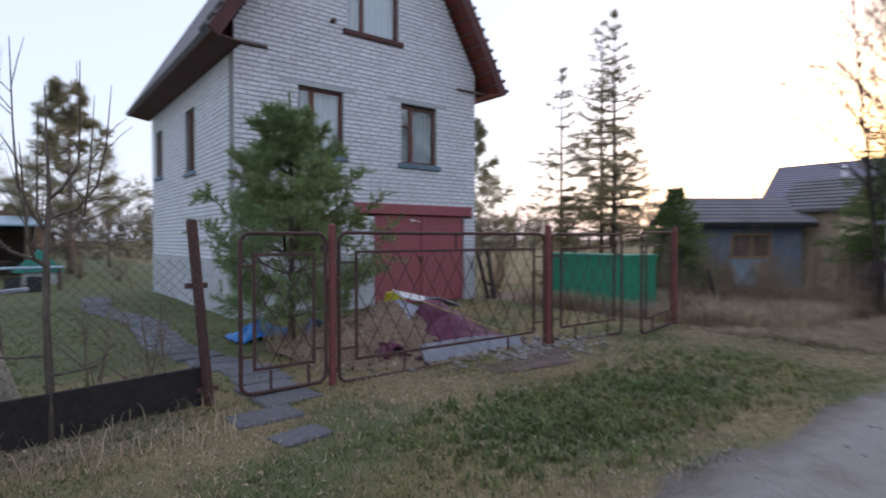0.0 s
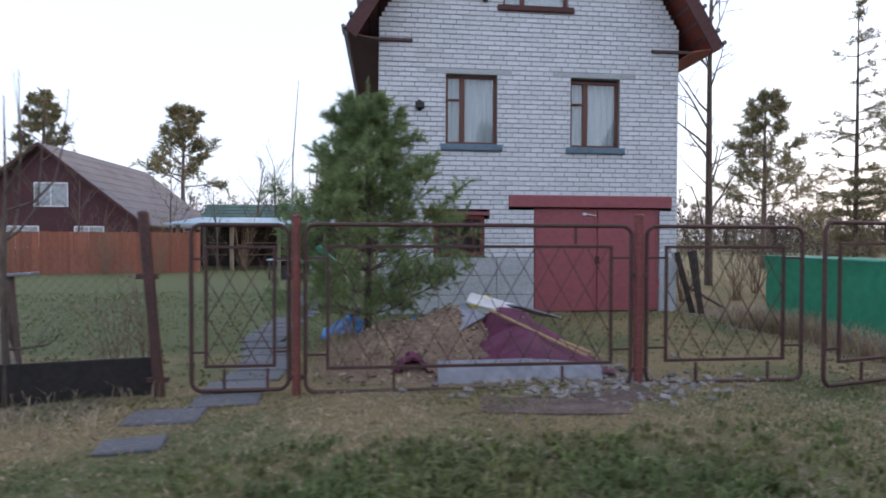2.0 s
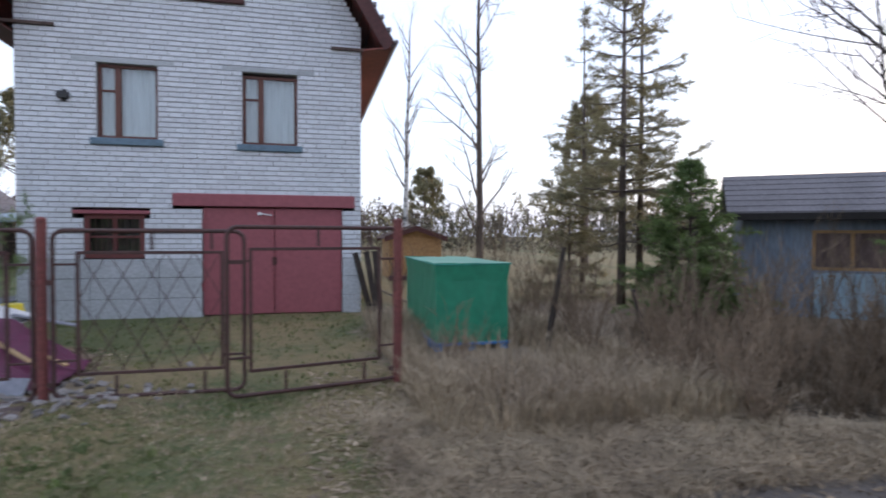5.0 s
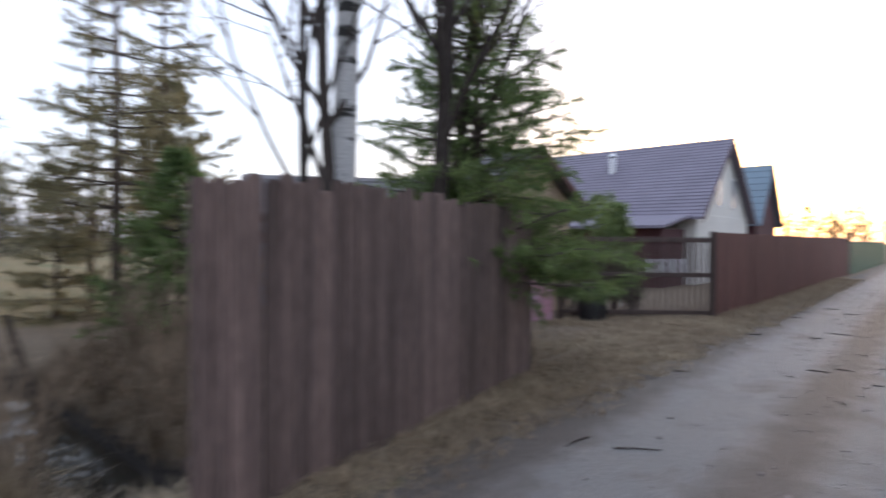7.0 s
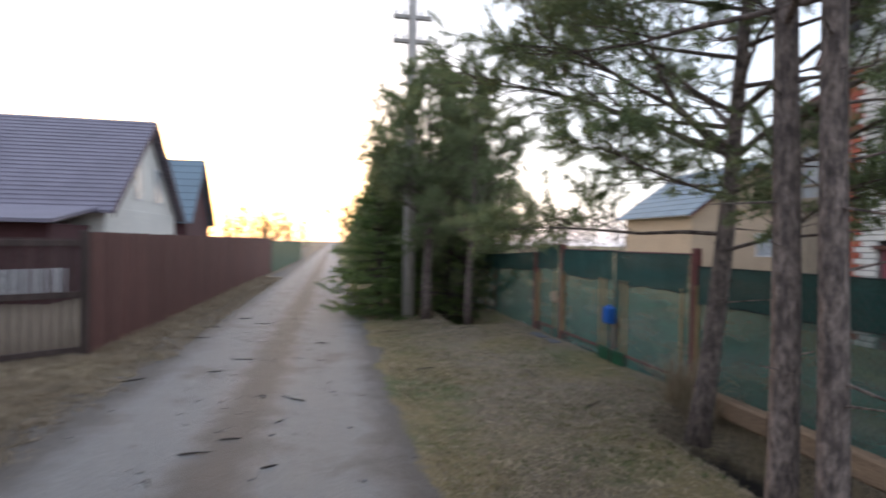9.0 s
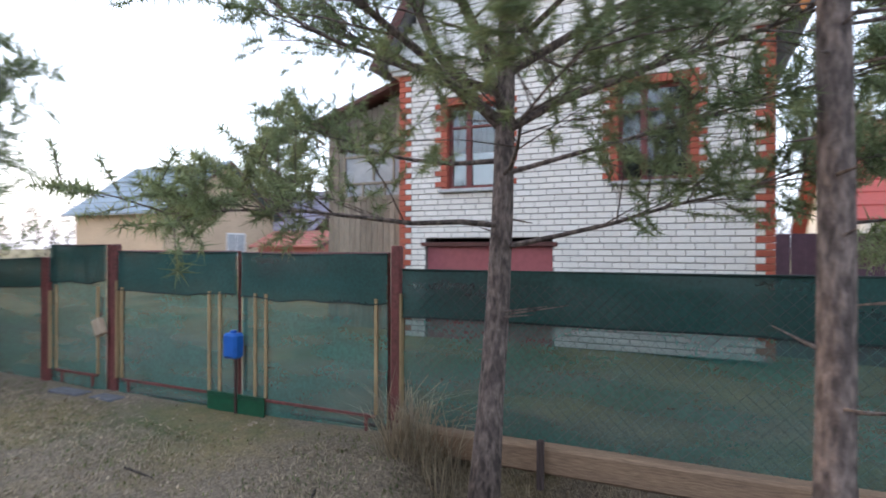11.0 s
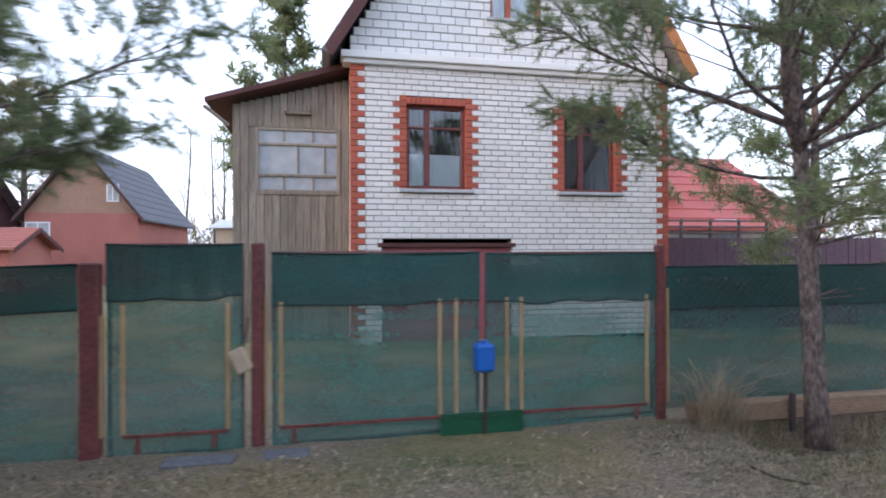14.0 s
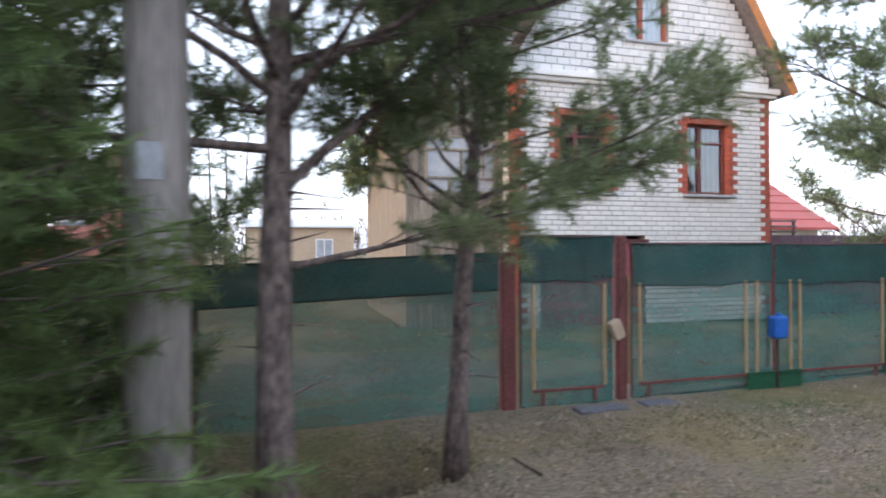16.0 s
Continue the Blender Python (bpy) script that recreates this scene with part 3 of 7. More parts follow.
# ---- house with the garage ----
def garage_house():
    x0, x1, yf, yb = 3.28, 9.56, 11.10, 19.0
    mid, eave_half, eave_z, slope = 6.42, 3.73, 5.22, 1.65
    top = lambda z: (x0, x1) if z < 5.75 else (mid - (9.56 - mid) + (z - 5.75) / slope, mid + (9.56 - mid) - (z - 5.75) / slope)
    house = thing("brick_house", "two-storey white brick house with a steep roof and a garage below", "house", (x0, yf, -0.15))
    house.matrix_basis = Matrix.Identity(4)
    mf = frame_at(x0, yf, (1, 0))
    W = x1 - x0
    o = lambda a, b, c, d: (a - x0, b - x0, c, d)
    opens = [o(4.62, 5.68, 3.29, 4.70), o(7.22, 8.28, 3.27, 4.66), o(5.79, 7.15, 6.13, 7.65), o(6.46, 9.18, -0.2, 2.02), o(4.38, 5.43, 1.01, 1.85), o(5.93, 9.43, 2.02, 2.28), o(4.20, 5.53, 1.85, 1.93)]
    brick_wall(house, "wall", mf, W, 0.99, 10.9, opens, lambda z: tuple(v - x0 for v in top(z)), "white_brick", loose=(2.5, 6.3, 2.3, 3.9), count=300, label="weathered white silicate bricks", core_label="grey mortar joints")
    # solid block in the near-black colour, in place of shaded rooms
    inside = Buf().box(x0 + 0.31, x1 - 0.31, yf + 0.9, yb - 0.31, -0.2, 5.2, 0.01)
    part("interior", inside, "room_shade", house)
    ml, mr, mb = frame_at(x0, yb, (0, -1)), frame_at(x1, yf, (0, 1)), frame_at(x1, yb, (-1, 0))
    D = yb - yf
    sides = [(yb - 14.87, yb - 14.0, 3.08, 4.6), (yb - 18.45, yb - 17.58, 3.28, 4.56)]
    brick_wall(house, "wall", ml, D, 0.99, 5.3, sides, lambda z: (0, D - 0.30), "white_brick", label="weathered white silicate bricks")
    brick_wall(house, "wall", mr, D, 0.99, 5.3, [], lambda z: (0.30, D), "white_brick", label="weathered white silicate bricks")
    part("back_wall", Buf().box(x0 + 0.3, x1 - 0.3, yb - 0.3, yb - 0.002, -0.3, 5.3, 0.01).prism([(x0 + 0.4, 5.3), (x1 - 0.4, 5.3), (mid, 10.6)], yb - 0.25, yb - 0.05), "white_brick", house)
    # concrete base in large blocks
    footing = part("foundation", Buf().box(x0 + 0.02, 6.45, yf + 0.02, yf + 0.30, -0.4, 0.98, 0.01), "mortar", house, "grey concrete foundation")
    for s, e in ((x0, 6.46), (9.18, x1)):
        a = s
        while a < e - 0.01:
            b = min(a + 1.2, e)
            for z0, z1 in ((-0.4, 0.22), (0.225, 0.62), (0.625, 0.985)):
                part("block", Buf().box(a + 0.003, b - 0.003, yf - 0.03, yf + 0.32, z0, z1, 0.012), "concrete", footing)
            a = b
    for side, xx in (("l", x0), ("r", x1)):
        s = yf + 0.32
        while s < yb - 0.01:
            e = min(s + 1.2, yb)
            for z0, z1 in ((-0.4, 0.22), (0.225, 0.62), (0.625, 0.985)):
                xa, xb = (xx - 0.03, xx + 0.3) if side == "l" else (xx - 0.3, xx + 0.03)
                part("block", Buf().box(xa, xb, s + 0.003, e - 0.003, z0, z1, 0.012), "concrete", footing)
            s = e
    # windows
    window(house, mf, *o(4.62, 5.68, 3.29, 4.70), "frame_brown", [(0.345 + 4.62 - x0, 0.055)], [(4.68 - x0, 4.95 - x0, 4.20)], sill=(0.10, 0.13, "sill_blue"), label="dark red wooden window frame")
    window(house, mf, *o(7.22, 8.28, 3.27, 4.66), "frame_brown", [(0.345 + 7.22 - x0, 0.055)], [(7.28 - x0, 7.55 - x0, 4.18)], sill=(0.10, 0.13, "sill_blue"), label="dark red wooden window frame")
    window(house, mf, *o(5.79, 7.15, 6.13, 7.65), "frame_brown", [(0.42 + 5.79 - x0, 0.05)], [], sill=(0.12, 0.12, "maroon_dark"), label="dark red wooden window frame")
    for w in sides:
        window(house, ml, *w, "frame_brown", [((w[0] + w[1]) / 2, 0.04)], sill=(0.08, 0.10, "sill_blue"), label="dark red wooden window frame")
    low = window(house, mf, *o(4.38, 5.43, 1.01, 1.85), "rust_red", [(0.52 + 4.38 - x0, 0.035)], [(4.44 - x0, 5.37 - x0, 1.42)], back="room_shade", frame=0.09, depth=-0.06, label="low basement window in a red frame")
    bars = Buf()
    for i in range(9):
        a = 4.48 + i * 0.106 - x0
        bars.tube([mf @ Vector((a, -0.02, 1.06)), mf @ Vector((a, -0.02, 1.80))], 0.006, 5)
    part("grille", bars, "rust_pipe", low, "thin dark bars")
    part("lintel", Buf().box(4.20, 5.53, yf - 0.035, yf + 0.25, 1.853, 1.925, 0.008), "maroon", house, "red-painted steel lintel")
    part("lintel", Buf().box(5.93, 9.43, yf - 0.05, yf + 0.25, 2.025, 2.275, 0.012), "maroon", house, "red-painted garage lintel beam")
    for a, b in ((4.22, 5.98), (6.85, 8.62)):
        part("lintel", Buf().box(a, b, yf - 0.022, yf + 0.1, 4.705, 4.80, 0.008), "concrete", house, "grey concrete window lintel")
    for a, b, z in ((2.98, 3.95, 5.30), (8.95, 9.95, 5.27)):
        part("eave_plank", Buf().box(a, b, yf - 0.07, yf - 0.014, z, z + 0.06, 0.006), "old_wood", house, "weathered plank under the eave")
    # garage door of two leaves
    for a, b in ((6.47, 7.82), (7.83, 9.17)):
        leaf = Buf().box(a, b, yf + 0.03, yf + 0.08, -0.13, 2.0, 0.008)
        door = part("garage_door", leaf, "maroon", house, "plain red-painted steel garage door leaf")
        for s in (a + 0.02, b - 0.06):
            part("stile", Buf().box(s, s + 0.04, yf + 0.018, yf + 0.029, -0.10, 1.97, 0.004), "maroon", door)
        for z in (0.35, 1.6):
            hx = a if a < 7 else b
            part("hinge", Buf().tube([(hx, yf + 0.01, z), (hx, yf + 0.01, z + 0.16)], 0.018, 6), "maroon", door)
    part("lock_plate", Buf().box(7.78, 7.87, yf + 0.005, yf + 0.03, 0.86, 1.02, 0.006), "maroon_dark", house)
    part("wall_lamp", Buf().box(7.50, 7.58, yf - 0.02, yf + 0.03, 1.86, 1.92, 0.01).tube([(7.58, yf, 1.89), (7.78, yf, 1.86)], 0.012, 6), "white_paint", house, "small pale lamp bracket over the doors")
    lamp = Buf().box(4.00, 4.18, yf - 0.14, yf - 0.012, 3.98, 4.10, 0.01).box(4.05, 4.13, yf - 0.02, yf + 0.0, 3.94, 4.16, 0.006)
    part("wall_lamp", lamp, "black_plastic", house, "small dark floodlight")
    part("vent_pipe", Buf().tube([(5.42, yf - 0.10, 6.22), (5.42, yf + 0.02, 6.22)], 0.055, 10), "rust_pipe", house, "short dark vent pipe")
    # steep roof: two slabs with boarded undersides, verge boards at the gable ends
    zr = eave_z + slope * eave_half
    t, yo0, yo1 = 0.16, yf - 0.58, yb + 0.45
    nx, nz = slope / math.hypot(1, slope), 1 / math.hypot(1, slope)
    for s in (-1, 1):
        e, r = (mid + s * eave_half, eave_z), (mid, zr)
        outline = [e, r, (mid, zr + t / nz), (e[0] + s * nx * t * 0.6, e[1] + nz * t * 0.6 + 0.02)]
        part("roof", Buf().prism(outline if s > 0 else outline[::-1], yo0 + 0.03, yo1), "roof_grey", house, "grey corrugated roofing")
        n, deck = 20, None
        for i in range(n):
            f0, f1 = i / n + 0.002, (i + 1) / n - 0.004
            p0, p1 = (e[0] - s * eave_half * f0, eave_z + slope * eave_half * f0), (e[0] - s * eave_half * f1, eave_z + slope * eave_half * f1)
            q = [p0, p1, (p1[0] - s * nx * 0.022, p1[1] - nz * 0.022), (p0[0] - s * nx * 0.022, p0[1] - nz * 0.022)]
            board = part("soffit" if deck is None else "board", Buf().prism(q, yo0 + 0.04, yo1 - 0.05), "soffit_red", deck or house, "red-brown board under the roof overhang")
            deck = deck or board
        wx = x0 if s < 0 else x1
        # left soffit, away from the sun, is coloured darker: shade put in its colour
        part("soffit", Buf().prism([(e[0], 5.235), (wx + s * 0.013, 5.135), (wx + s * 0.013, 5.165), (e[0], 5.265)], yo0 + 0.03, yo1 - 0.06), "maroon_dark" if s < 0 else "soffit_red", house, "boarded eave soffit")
        d = 0.24
        verge = [(e[0] + s * 0.03, e[1] + 0.10), (mid, zr + 0.16), (mid, zr - d / nz + 0.1), (e[0] - s * 0.16, e[1] - 0.06)]
        part("verge_board", Buf().prism(verge, yo0, yo0 + 0.028), "maroon_dark", house, "dark red verge board")
        rolls = Buf()
        for i in range(26):
            f = i / 26
            for yy in (yo0 - 0.02,):
                p = Vector((e[0] + s * 0.07 - s * eave_half * f, yy, eave_z + 0.13 + slope * eave_half * f))
                rolls.tube([p, p + Vector((0, 0.4, 0))], 0.045, 6)
        part("roof_edge", rolls, "roof_grey", house, "wavy edge of the corrugated sheets")
    return house


garage_house()


# ---- pipe gates in front of the garage ----
def rounded_frame(x0, x1, z0, z1, r, n=6):
    pts = []
    for cx, cz, a in ((x1 - r, z1 - r, 0), (x0 + r, z1 - r, 90), (x0 + r, z0 + r, 180), (x1 - r, z0 + r, 270)):
        for i in range(n + 1):
            t = radians(a + 90 * i / n)
            pts.append((cx + r * math.cos(t), 0, cz + r * math.sin(t)))
    return pts + [pts[0]]


def pipe_gate(name, label, at, turn, w, h, lattice, inset=0.20):
    g = thing(name, label, "gate", at, turn, "pipe gates")
    part("outer_frame", Buf().tube(rounded_frame(0, w, 0, h, 0.10), 0.021, 8, False), "rust_pipe", g, smooth=True)
    iz0, iz1 = 0.22, h - 0.20
    ins = Buf().box(inset, w - inset, -0.014, 0.014, iz0, iz0 + 0.03, 0.003).box(inset, w - inset, -0.014, 0.014, iz1 - 0.03, iz1, 0.003)
    ins.box(inset, inset + 0.03, -0.014, 0.014, iz0 + 0.03, iz1 - 0.03, 0.003).box(w - inset - 0.03, w - inset, -0.014, 0.014, iz0 + 0.03, iz1 - 0.03, 0.003)
    part("inner_frame", ins, "rust_pipe", g)
    studs = [(inset * 1.0 + w * 0.20, 0.0, 0.22, 0), (w * 0.78, 0.0, 0.22, 0), (w * 0.50, h - 0.20, h, 0), (w * 0.82 if w > 1.2 else w * 0.5, h - 0.20, h, 0)]
    for a, z0, z1, _ in studs:
        part("stud", Buf().box(a - 0.012, a + 0.012, -0.012, 0.012, z0 + 0.012, z1 - 0.01, 0.003), "rust_pipe", g)
    for z in (0.36, h - 0.34):
        for s, e in ((0.01, inset + 0.01), (w - inset - 0.01, w - 0.01)):
            part("tie", Buf().box(s, e, -0.011, 0.011, z, z + 0.022, 0.003), "rust_pipe", g)
    if lattice:
        a0, a1, step = inset + 0.03, w - inset - 0.03, lattice
        hgt = iz1 - iz0
        run = hgt / 1.75
        bars = Buf()
        k = a0 - run
        while k < a1:
            for sgn in (1, -1):
                p0, p1 = (k, iz0), (k + run, iz1)
                f0, f1 = max(0, (a0 - p0[0]) / run), min(1, (a1 - p0[0]) / run)
                if f1 > f0 + 0.02:
                    q0 = (p0[0] + run * f0, 0.006 * sgn, p0[1] + hgt * f0)
                    q1 = (p0[0] + run * f1, 0.006 * sgn, p0[1] + hgt * f1)
                    if sgn < 0:
                        q0, q1 = (a0 + a1 - q0[0], q0[1], q0[2]), (a0 + a1 - q1[0], q1[1], q1[2])
                    bars.tube([q0, q1], 0.0052, 4)
            k += step
        part("lattice", bars, "rust_pipe", g, "thin crossed bars")
    return g


def pipe_post(x, y, z0, z1, r, lean=0.0, material="rust_red", label="rusty red-painted steel pipe gate post"):
    post = thing("gate_post", label, "post", (x, y, z0), 0, "gate posts")
    part("pipe", Buf().tube([(0, 0, 0), (lean, 0, z1 - z0)], r, 10), material, post, smooth=False)
    part("cap", Buf().tube([(lean, 0, z1 - z0), (lean, 0, z1 - z0 + 0.02)], [r * 1.04, r * 0.5], 10), material, post)
    for z in (0.33, 1.32):
        part("hinge", Buf().box(-r - 0.05 + lean * z / 1.7, r + 0.05 + lean * z / 1.7, -0.018, 0.018, z, z + 0.05, 0.005), "rust_pipe", post)
    return post


pipe_post(1.27, 5.42, -0.35, 1.60, 0.050, -0.16, "rust_pipe", "leaning dark brown pipe fence post")
pipe_post(2.535, 5.40, -0.35, 1.58, 0.042)
pipe_post(6.02, 5.40, -0.35, 1.61, 0.048)
pipe_post(9.46, 5.38, -0.35, 1.63, 0.052)
pipe_gate("wicket_gate", "narrow rusty pipe wicket gate with a crossed-bar infill", (1.55, 5.41, -0.11), 0, 0.91, 1.60, 0.20, 0.12)
pipe_gate("field_gate", "wide rusty pipe gate with a crossed-bar infill", (2.62, 5.41, -0.15), 0, 3.32, 1.65, 0.26)
pipe_gate("field_gate", "rusty pipe gate leaf with a crossed-bar infill", (6.11, 5.41, -0.14), 0, 1.75, 1.64, 0.26)
pipe_gate("field_gate", "rusty pipe gate leaf standing a little open", (7.75, 4.97, -0.10), 13.5, 1.76, 1.64, 0.0)


# ---- green covered crate ----
def green_crate():
    c = thing("covered_crate", "large crate wrapped in green tarpaulin on a blue pallet", "crate", (10.22, 6.85, -0.17))
    w, d, h = 1.06, 2.35, 1.15
    n = 14
    buf = Buf()
    def wall_pts(z):
        pts = []
        for i in range(n):
            pts.append((w * i / n, 0, z))
        for i in range(n):
            pts.append((w, d * i / n, z))
        for i in range(n):
            pts.append((w - w * i / n, d, z))
        for i in range(n):
            pts.append((0, d - d * i / n, z))
        return pts
    levels = [0.12, 0.16, 0.4, 0.7, 1.0, h + 0.06, h + 0.1]
    rings = []
    for k, z in enumerate(levels):
        ring = []
        for x, y, zz in wall_pts(z):
            o = 0.018 * noise.noise((x * 4, y * 4, z * 3)) + (0.025 if z > h else 0)
            cx, cy = x - w / 2, y - d / 2
            ring.append((w / 2 + cx * (1 + o * 1.5), d / 2 + cy * (1 + o), zz + 0.02 * noise.noise((x * 3, y * 3, 5.0))))
        rings.append(ring)
    verts = [v for r in rings for v in r]
    m = 4 * n
    faces = [(k * m + i, k * m + (i + 1) % m, (k + 1) * m + (i + 1) % m, (k + 1) * m + i) for k in range(len(levels) - 1) for i in range(m)]
    verts.append((w / 2, d / 2, h + 0.08))
    faces += [((len(levels) - 1) * m + i, (len(levels) - 1) * m + (i + 1) % m, len(verts) - 1) for i in range(m)]
    part("cover", buf.add(verts, faces), "green_tarp", c, "wrinkled green tarpaulin")
    part("cover_edge", Buf().tube([(-0.03, -0.03, h + 0.08), (w + 0.03, -0.03, h + 0.09), (w + 0.03, d + 0.03, h + 0.08), (-0.03, d + 0.03, h + 0.10), (-0.03, -0.03, h + 0.08)], 0.012, 5), "teal", c)
    for x in (0.0, w / 2 - 0.05, w - 0.1):
        part("runner", Buf().box(x, x + 0.1, 0.0, d, 0.0, 0.09, 0.008), "blue_tarp", c)
    part("deck", Buf().box(-0.02, w + 0.02, -0.02, d + 0.02, 0.092, 0.135, 0.008), "blue_tarp", c, "blue plastic pallet deck")


green_crate()


# ---- trees ----
def tuft_mesh(name, places, dirs, sizes, material, needles=12, width=0.010, length=1.0, droop=0.0, spread=0.75, seed=3, shoot=0.5):
    """Tufts of thin needles: at each place a spray about its direction. Built at once from arrays."""
    rng = np.random.default_rng(seed)
    P, D, S = np.asarray(places, float), np.asarray(dirs, float), np.asarray(sizes, float)
    k = len(P)
    D /= np.linalg.norm(D, axis=1)[:, None] + 1e-9
    base = np.repeat(P, needles, 0)
    rnd = rng.normal(size=(k * needles, 3))
    rnd /= np.linalg.norm(rnd, axis=1)[:, None]
    way = np.repeat(D, needles, 0) * (1 - spread) + rnd * spread
    way[:, 2] -= droop
    way /= np.linalg.norm(way, axis=1)[:, None] + 1e-9
    size = np.repeat(S, needles) * rng.uniform(0.6, 1.1, k * needles) * length
    side = np.cross(way, rng.normal(size=(k * needles, 3)))
    side /= np.linalg.norm(side, axis=1)[:, None] + 1e-9
    root = base + np.repeat(D, needles, 0) * (rng.uniform(-shoot, shoot, k * needles) * np.repeat(S, needles))[:, None]
    tip = root + way * size[:, None]
    wide = width * np.repeat(S, needles) / 0.1
    a, b = root + side * wide[:, None] * 0.5, root - side * wide[:, None] * 0.5
    verts = np.stack([a, b, tip], 1).reshape(-1, 3)
    me = bpy.data.meshes.new(name)
    n = len(verts)
    me.vertices.add(n)
    me.vertices.foreach_set("co", verts.ravel())
    me.loops.add(n)
    me.loops.foreach_set("vertex_index", np.arange(n, dtype=np.int32))
    me.polygons.add(n // 3)
    me.polygons.foreach_set("loop_start", np.arange(0, n, 3, dtype=np.int32))
    me.materials.append(M[material])
    me.update()
    me.validate()
    return me


def bough(rng, start, way, length, r, lift, wood, tufts, tuft, subs, detail, bare=0.3, hang=0.0, clump=0):
    """A branch that bends, with side twigs that carry tufts."""
    pts, p, d = [Vector(start)], Vector(start), Vector(way).normalized()
    n = max(3, int(length / 0.35))
    for i in range(n):
        d = (d + Vector((rng.uniform(-0.25, 0.25), rng.uniform(-0.25, 0.25), lift / n + rng.uniform(-0.14, 0.14)))).normalized()
        p = p + d * (length / n)
        pts.append(p)
    wood.tube(pts, [r * (1 - 0.85 * i / n) for i in range(n + 1)], 5 if r > 0.02 else 4, False)
    for s in range(subs):
        f = bare + (1 - bare) * (s + rng.random()) / subs
        i = min(int(f * n), n - 1)
        q = pts[i].lerp(pts[i + 1], f * n - i)
        ax = (pts[i + 1] - pts[i]).normalized()
        out = ax.cross(Vector((rng.uniform(-0.4, 0.4), rng.uniform(-0.4, 0.4), 1))).normalized() * rng.choice((-1, 1))
        w = (ax * 0.8 + out * rng.uniform(0.4, 1.1) + Vector((0, 0, rng.uniform(-0.25, 0.35) + lift * 0.3 - hang))).normalized()
        tl = length * (0.42 - 0.24 * f) * rng.uniform(0.7, 1.3) + 0.08
        e = q + w * tl
        wood.tube([q, q.lerp(e, 0.5) + Vector((0, 0, 0.03 * tl)), e], [max(0.004, r * 0.3), max(0.003, r * 0.2), 0.002], 3, False)
        if clump:
            for c in range(clump):
                g = 0.3 + 0.7 * (c + rng.random()) / clump
                b0 = q.lerp(e, g)
                o2 = w.cross(Vector((rng.uniform(-1, 1), rng.uniform(-1, 1), rng.uniform(-1, 1)))).normalized()
                w3 = (w * rng.uniform(0.3, 0.9) + o2 + Vector((0, 0, 0.35))).normalized()
                l3 = tl * rng.uniform(0.15, 0.4) + tuft * 0.5
                e3 = b0 + w3 * l3
                wood.tube([b0, e3], [0.003, 0.0015], 3, False)
                tufts.append((e3, w3, tuft * rng.uniform(0.8, 1.25)))
                tufts.append((b0.lerp(e3, 0.55) + Vector((rng.uniform(-1, 1), rng.uniform(-1, 1), rng.uniform(-1, 1))) * tuft * 0.2, w3, tuft * rng.uniform(0.7, 1.1)))
            tufts.append((e, w, tuft * 1.15))
            continue
        cnt = max(2, int(tl / (tuft * 0.62)))
        for c in range(cnt):
            g = 0.25 + 0.75 * (c + rng.random() * 0.6) / cnt
            tufts.append((q.lerp(e, g) + Vector((rng.uniform(-1, 1), rng.uniform(-1, 1), rng.uniform(-1, 1))) * tuft * 0.25, w, tuft * rng.uniform(0.8, 1.25)))
            if detail > 1 and c:
                o2 = w.cross(Vector((rng.uniform(-1, 1), rng.uniform(-1, 1), 1))).normalized() * rng.choice((-1, 1))
                tufts.append((q.lerp(e, g) + (o2 + w * 0.5) * tuft * 0.9, (o2 + w).normalized(), tuft * rng.uniform(0.7, 1.1)))
    tufts.append((pts[-1], d, tuft * 1.2))
    return pts


def finish_tree(root, wood, tufts, bark, needle, needles, width, spread, seed, droop=0.0, shoot=0.5):
    part("trunk", wood, bark, root, smooth=True)
    if tufts:
        me = tuft_mesh("crown", [t[0] for t in tufts], [t[1] for t in tufts], [t[2] for t in tufts], needle, needles, width, 1.0, droop, spread, seed, shoot)
        crown = new("crown", me)
        crown.parent = root


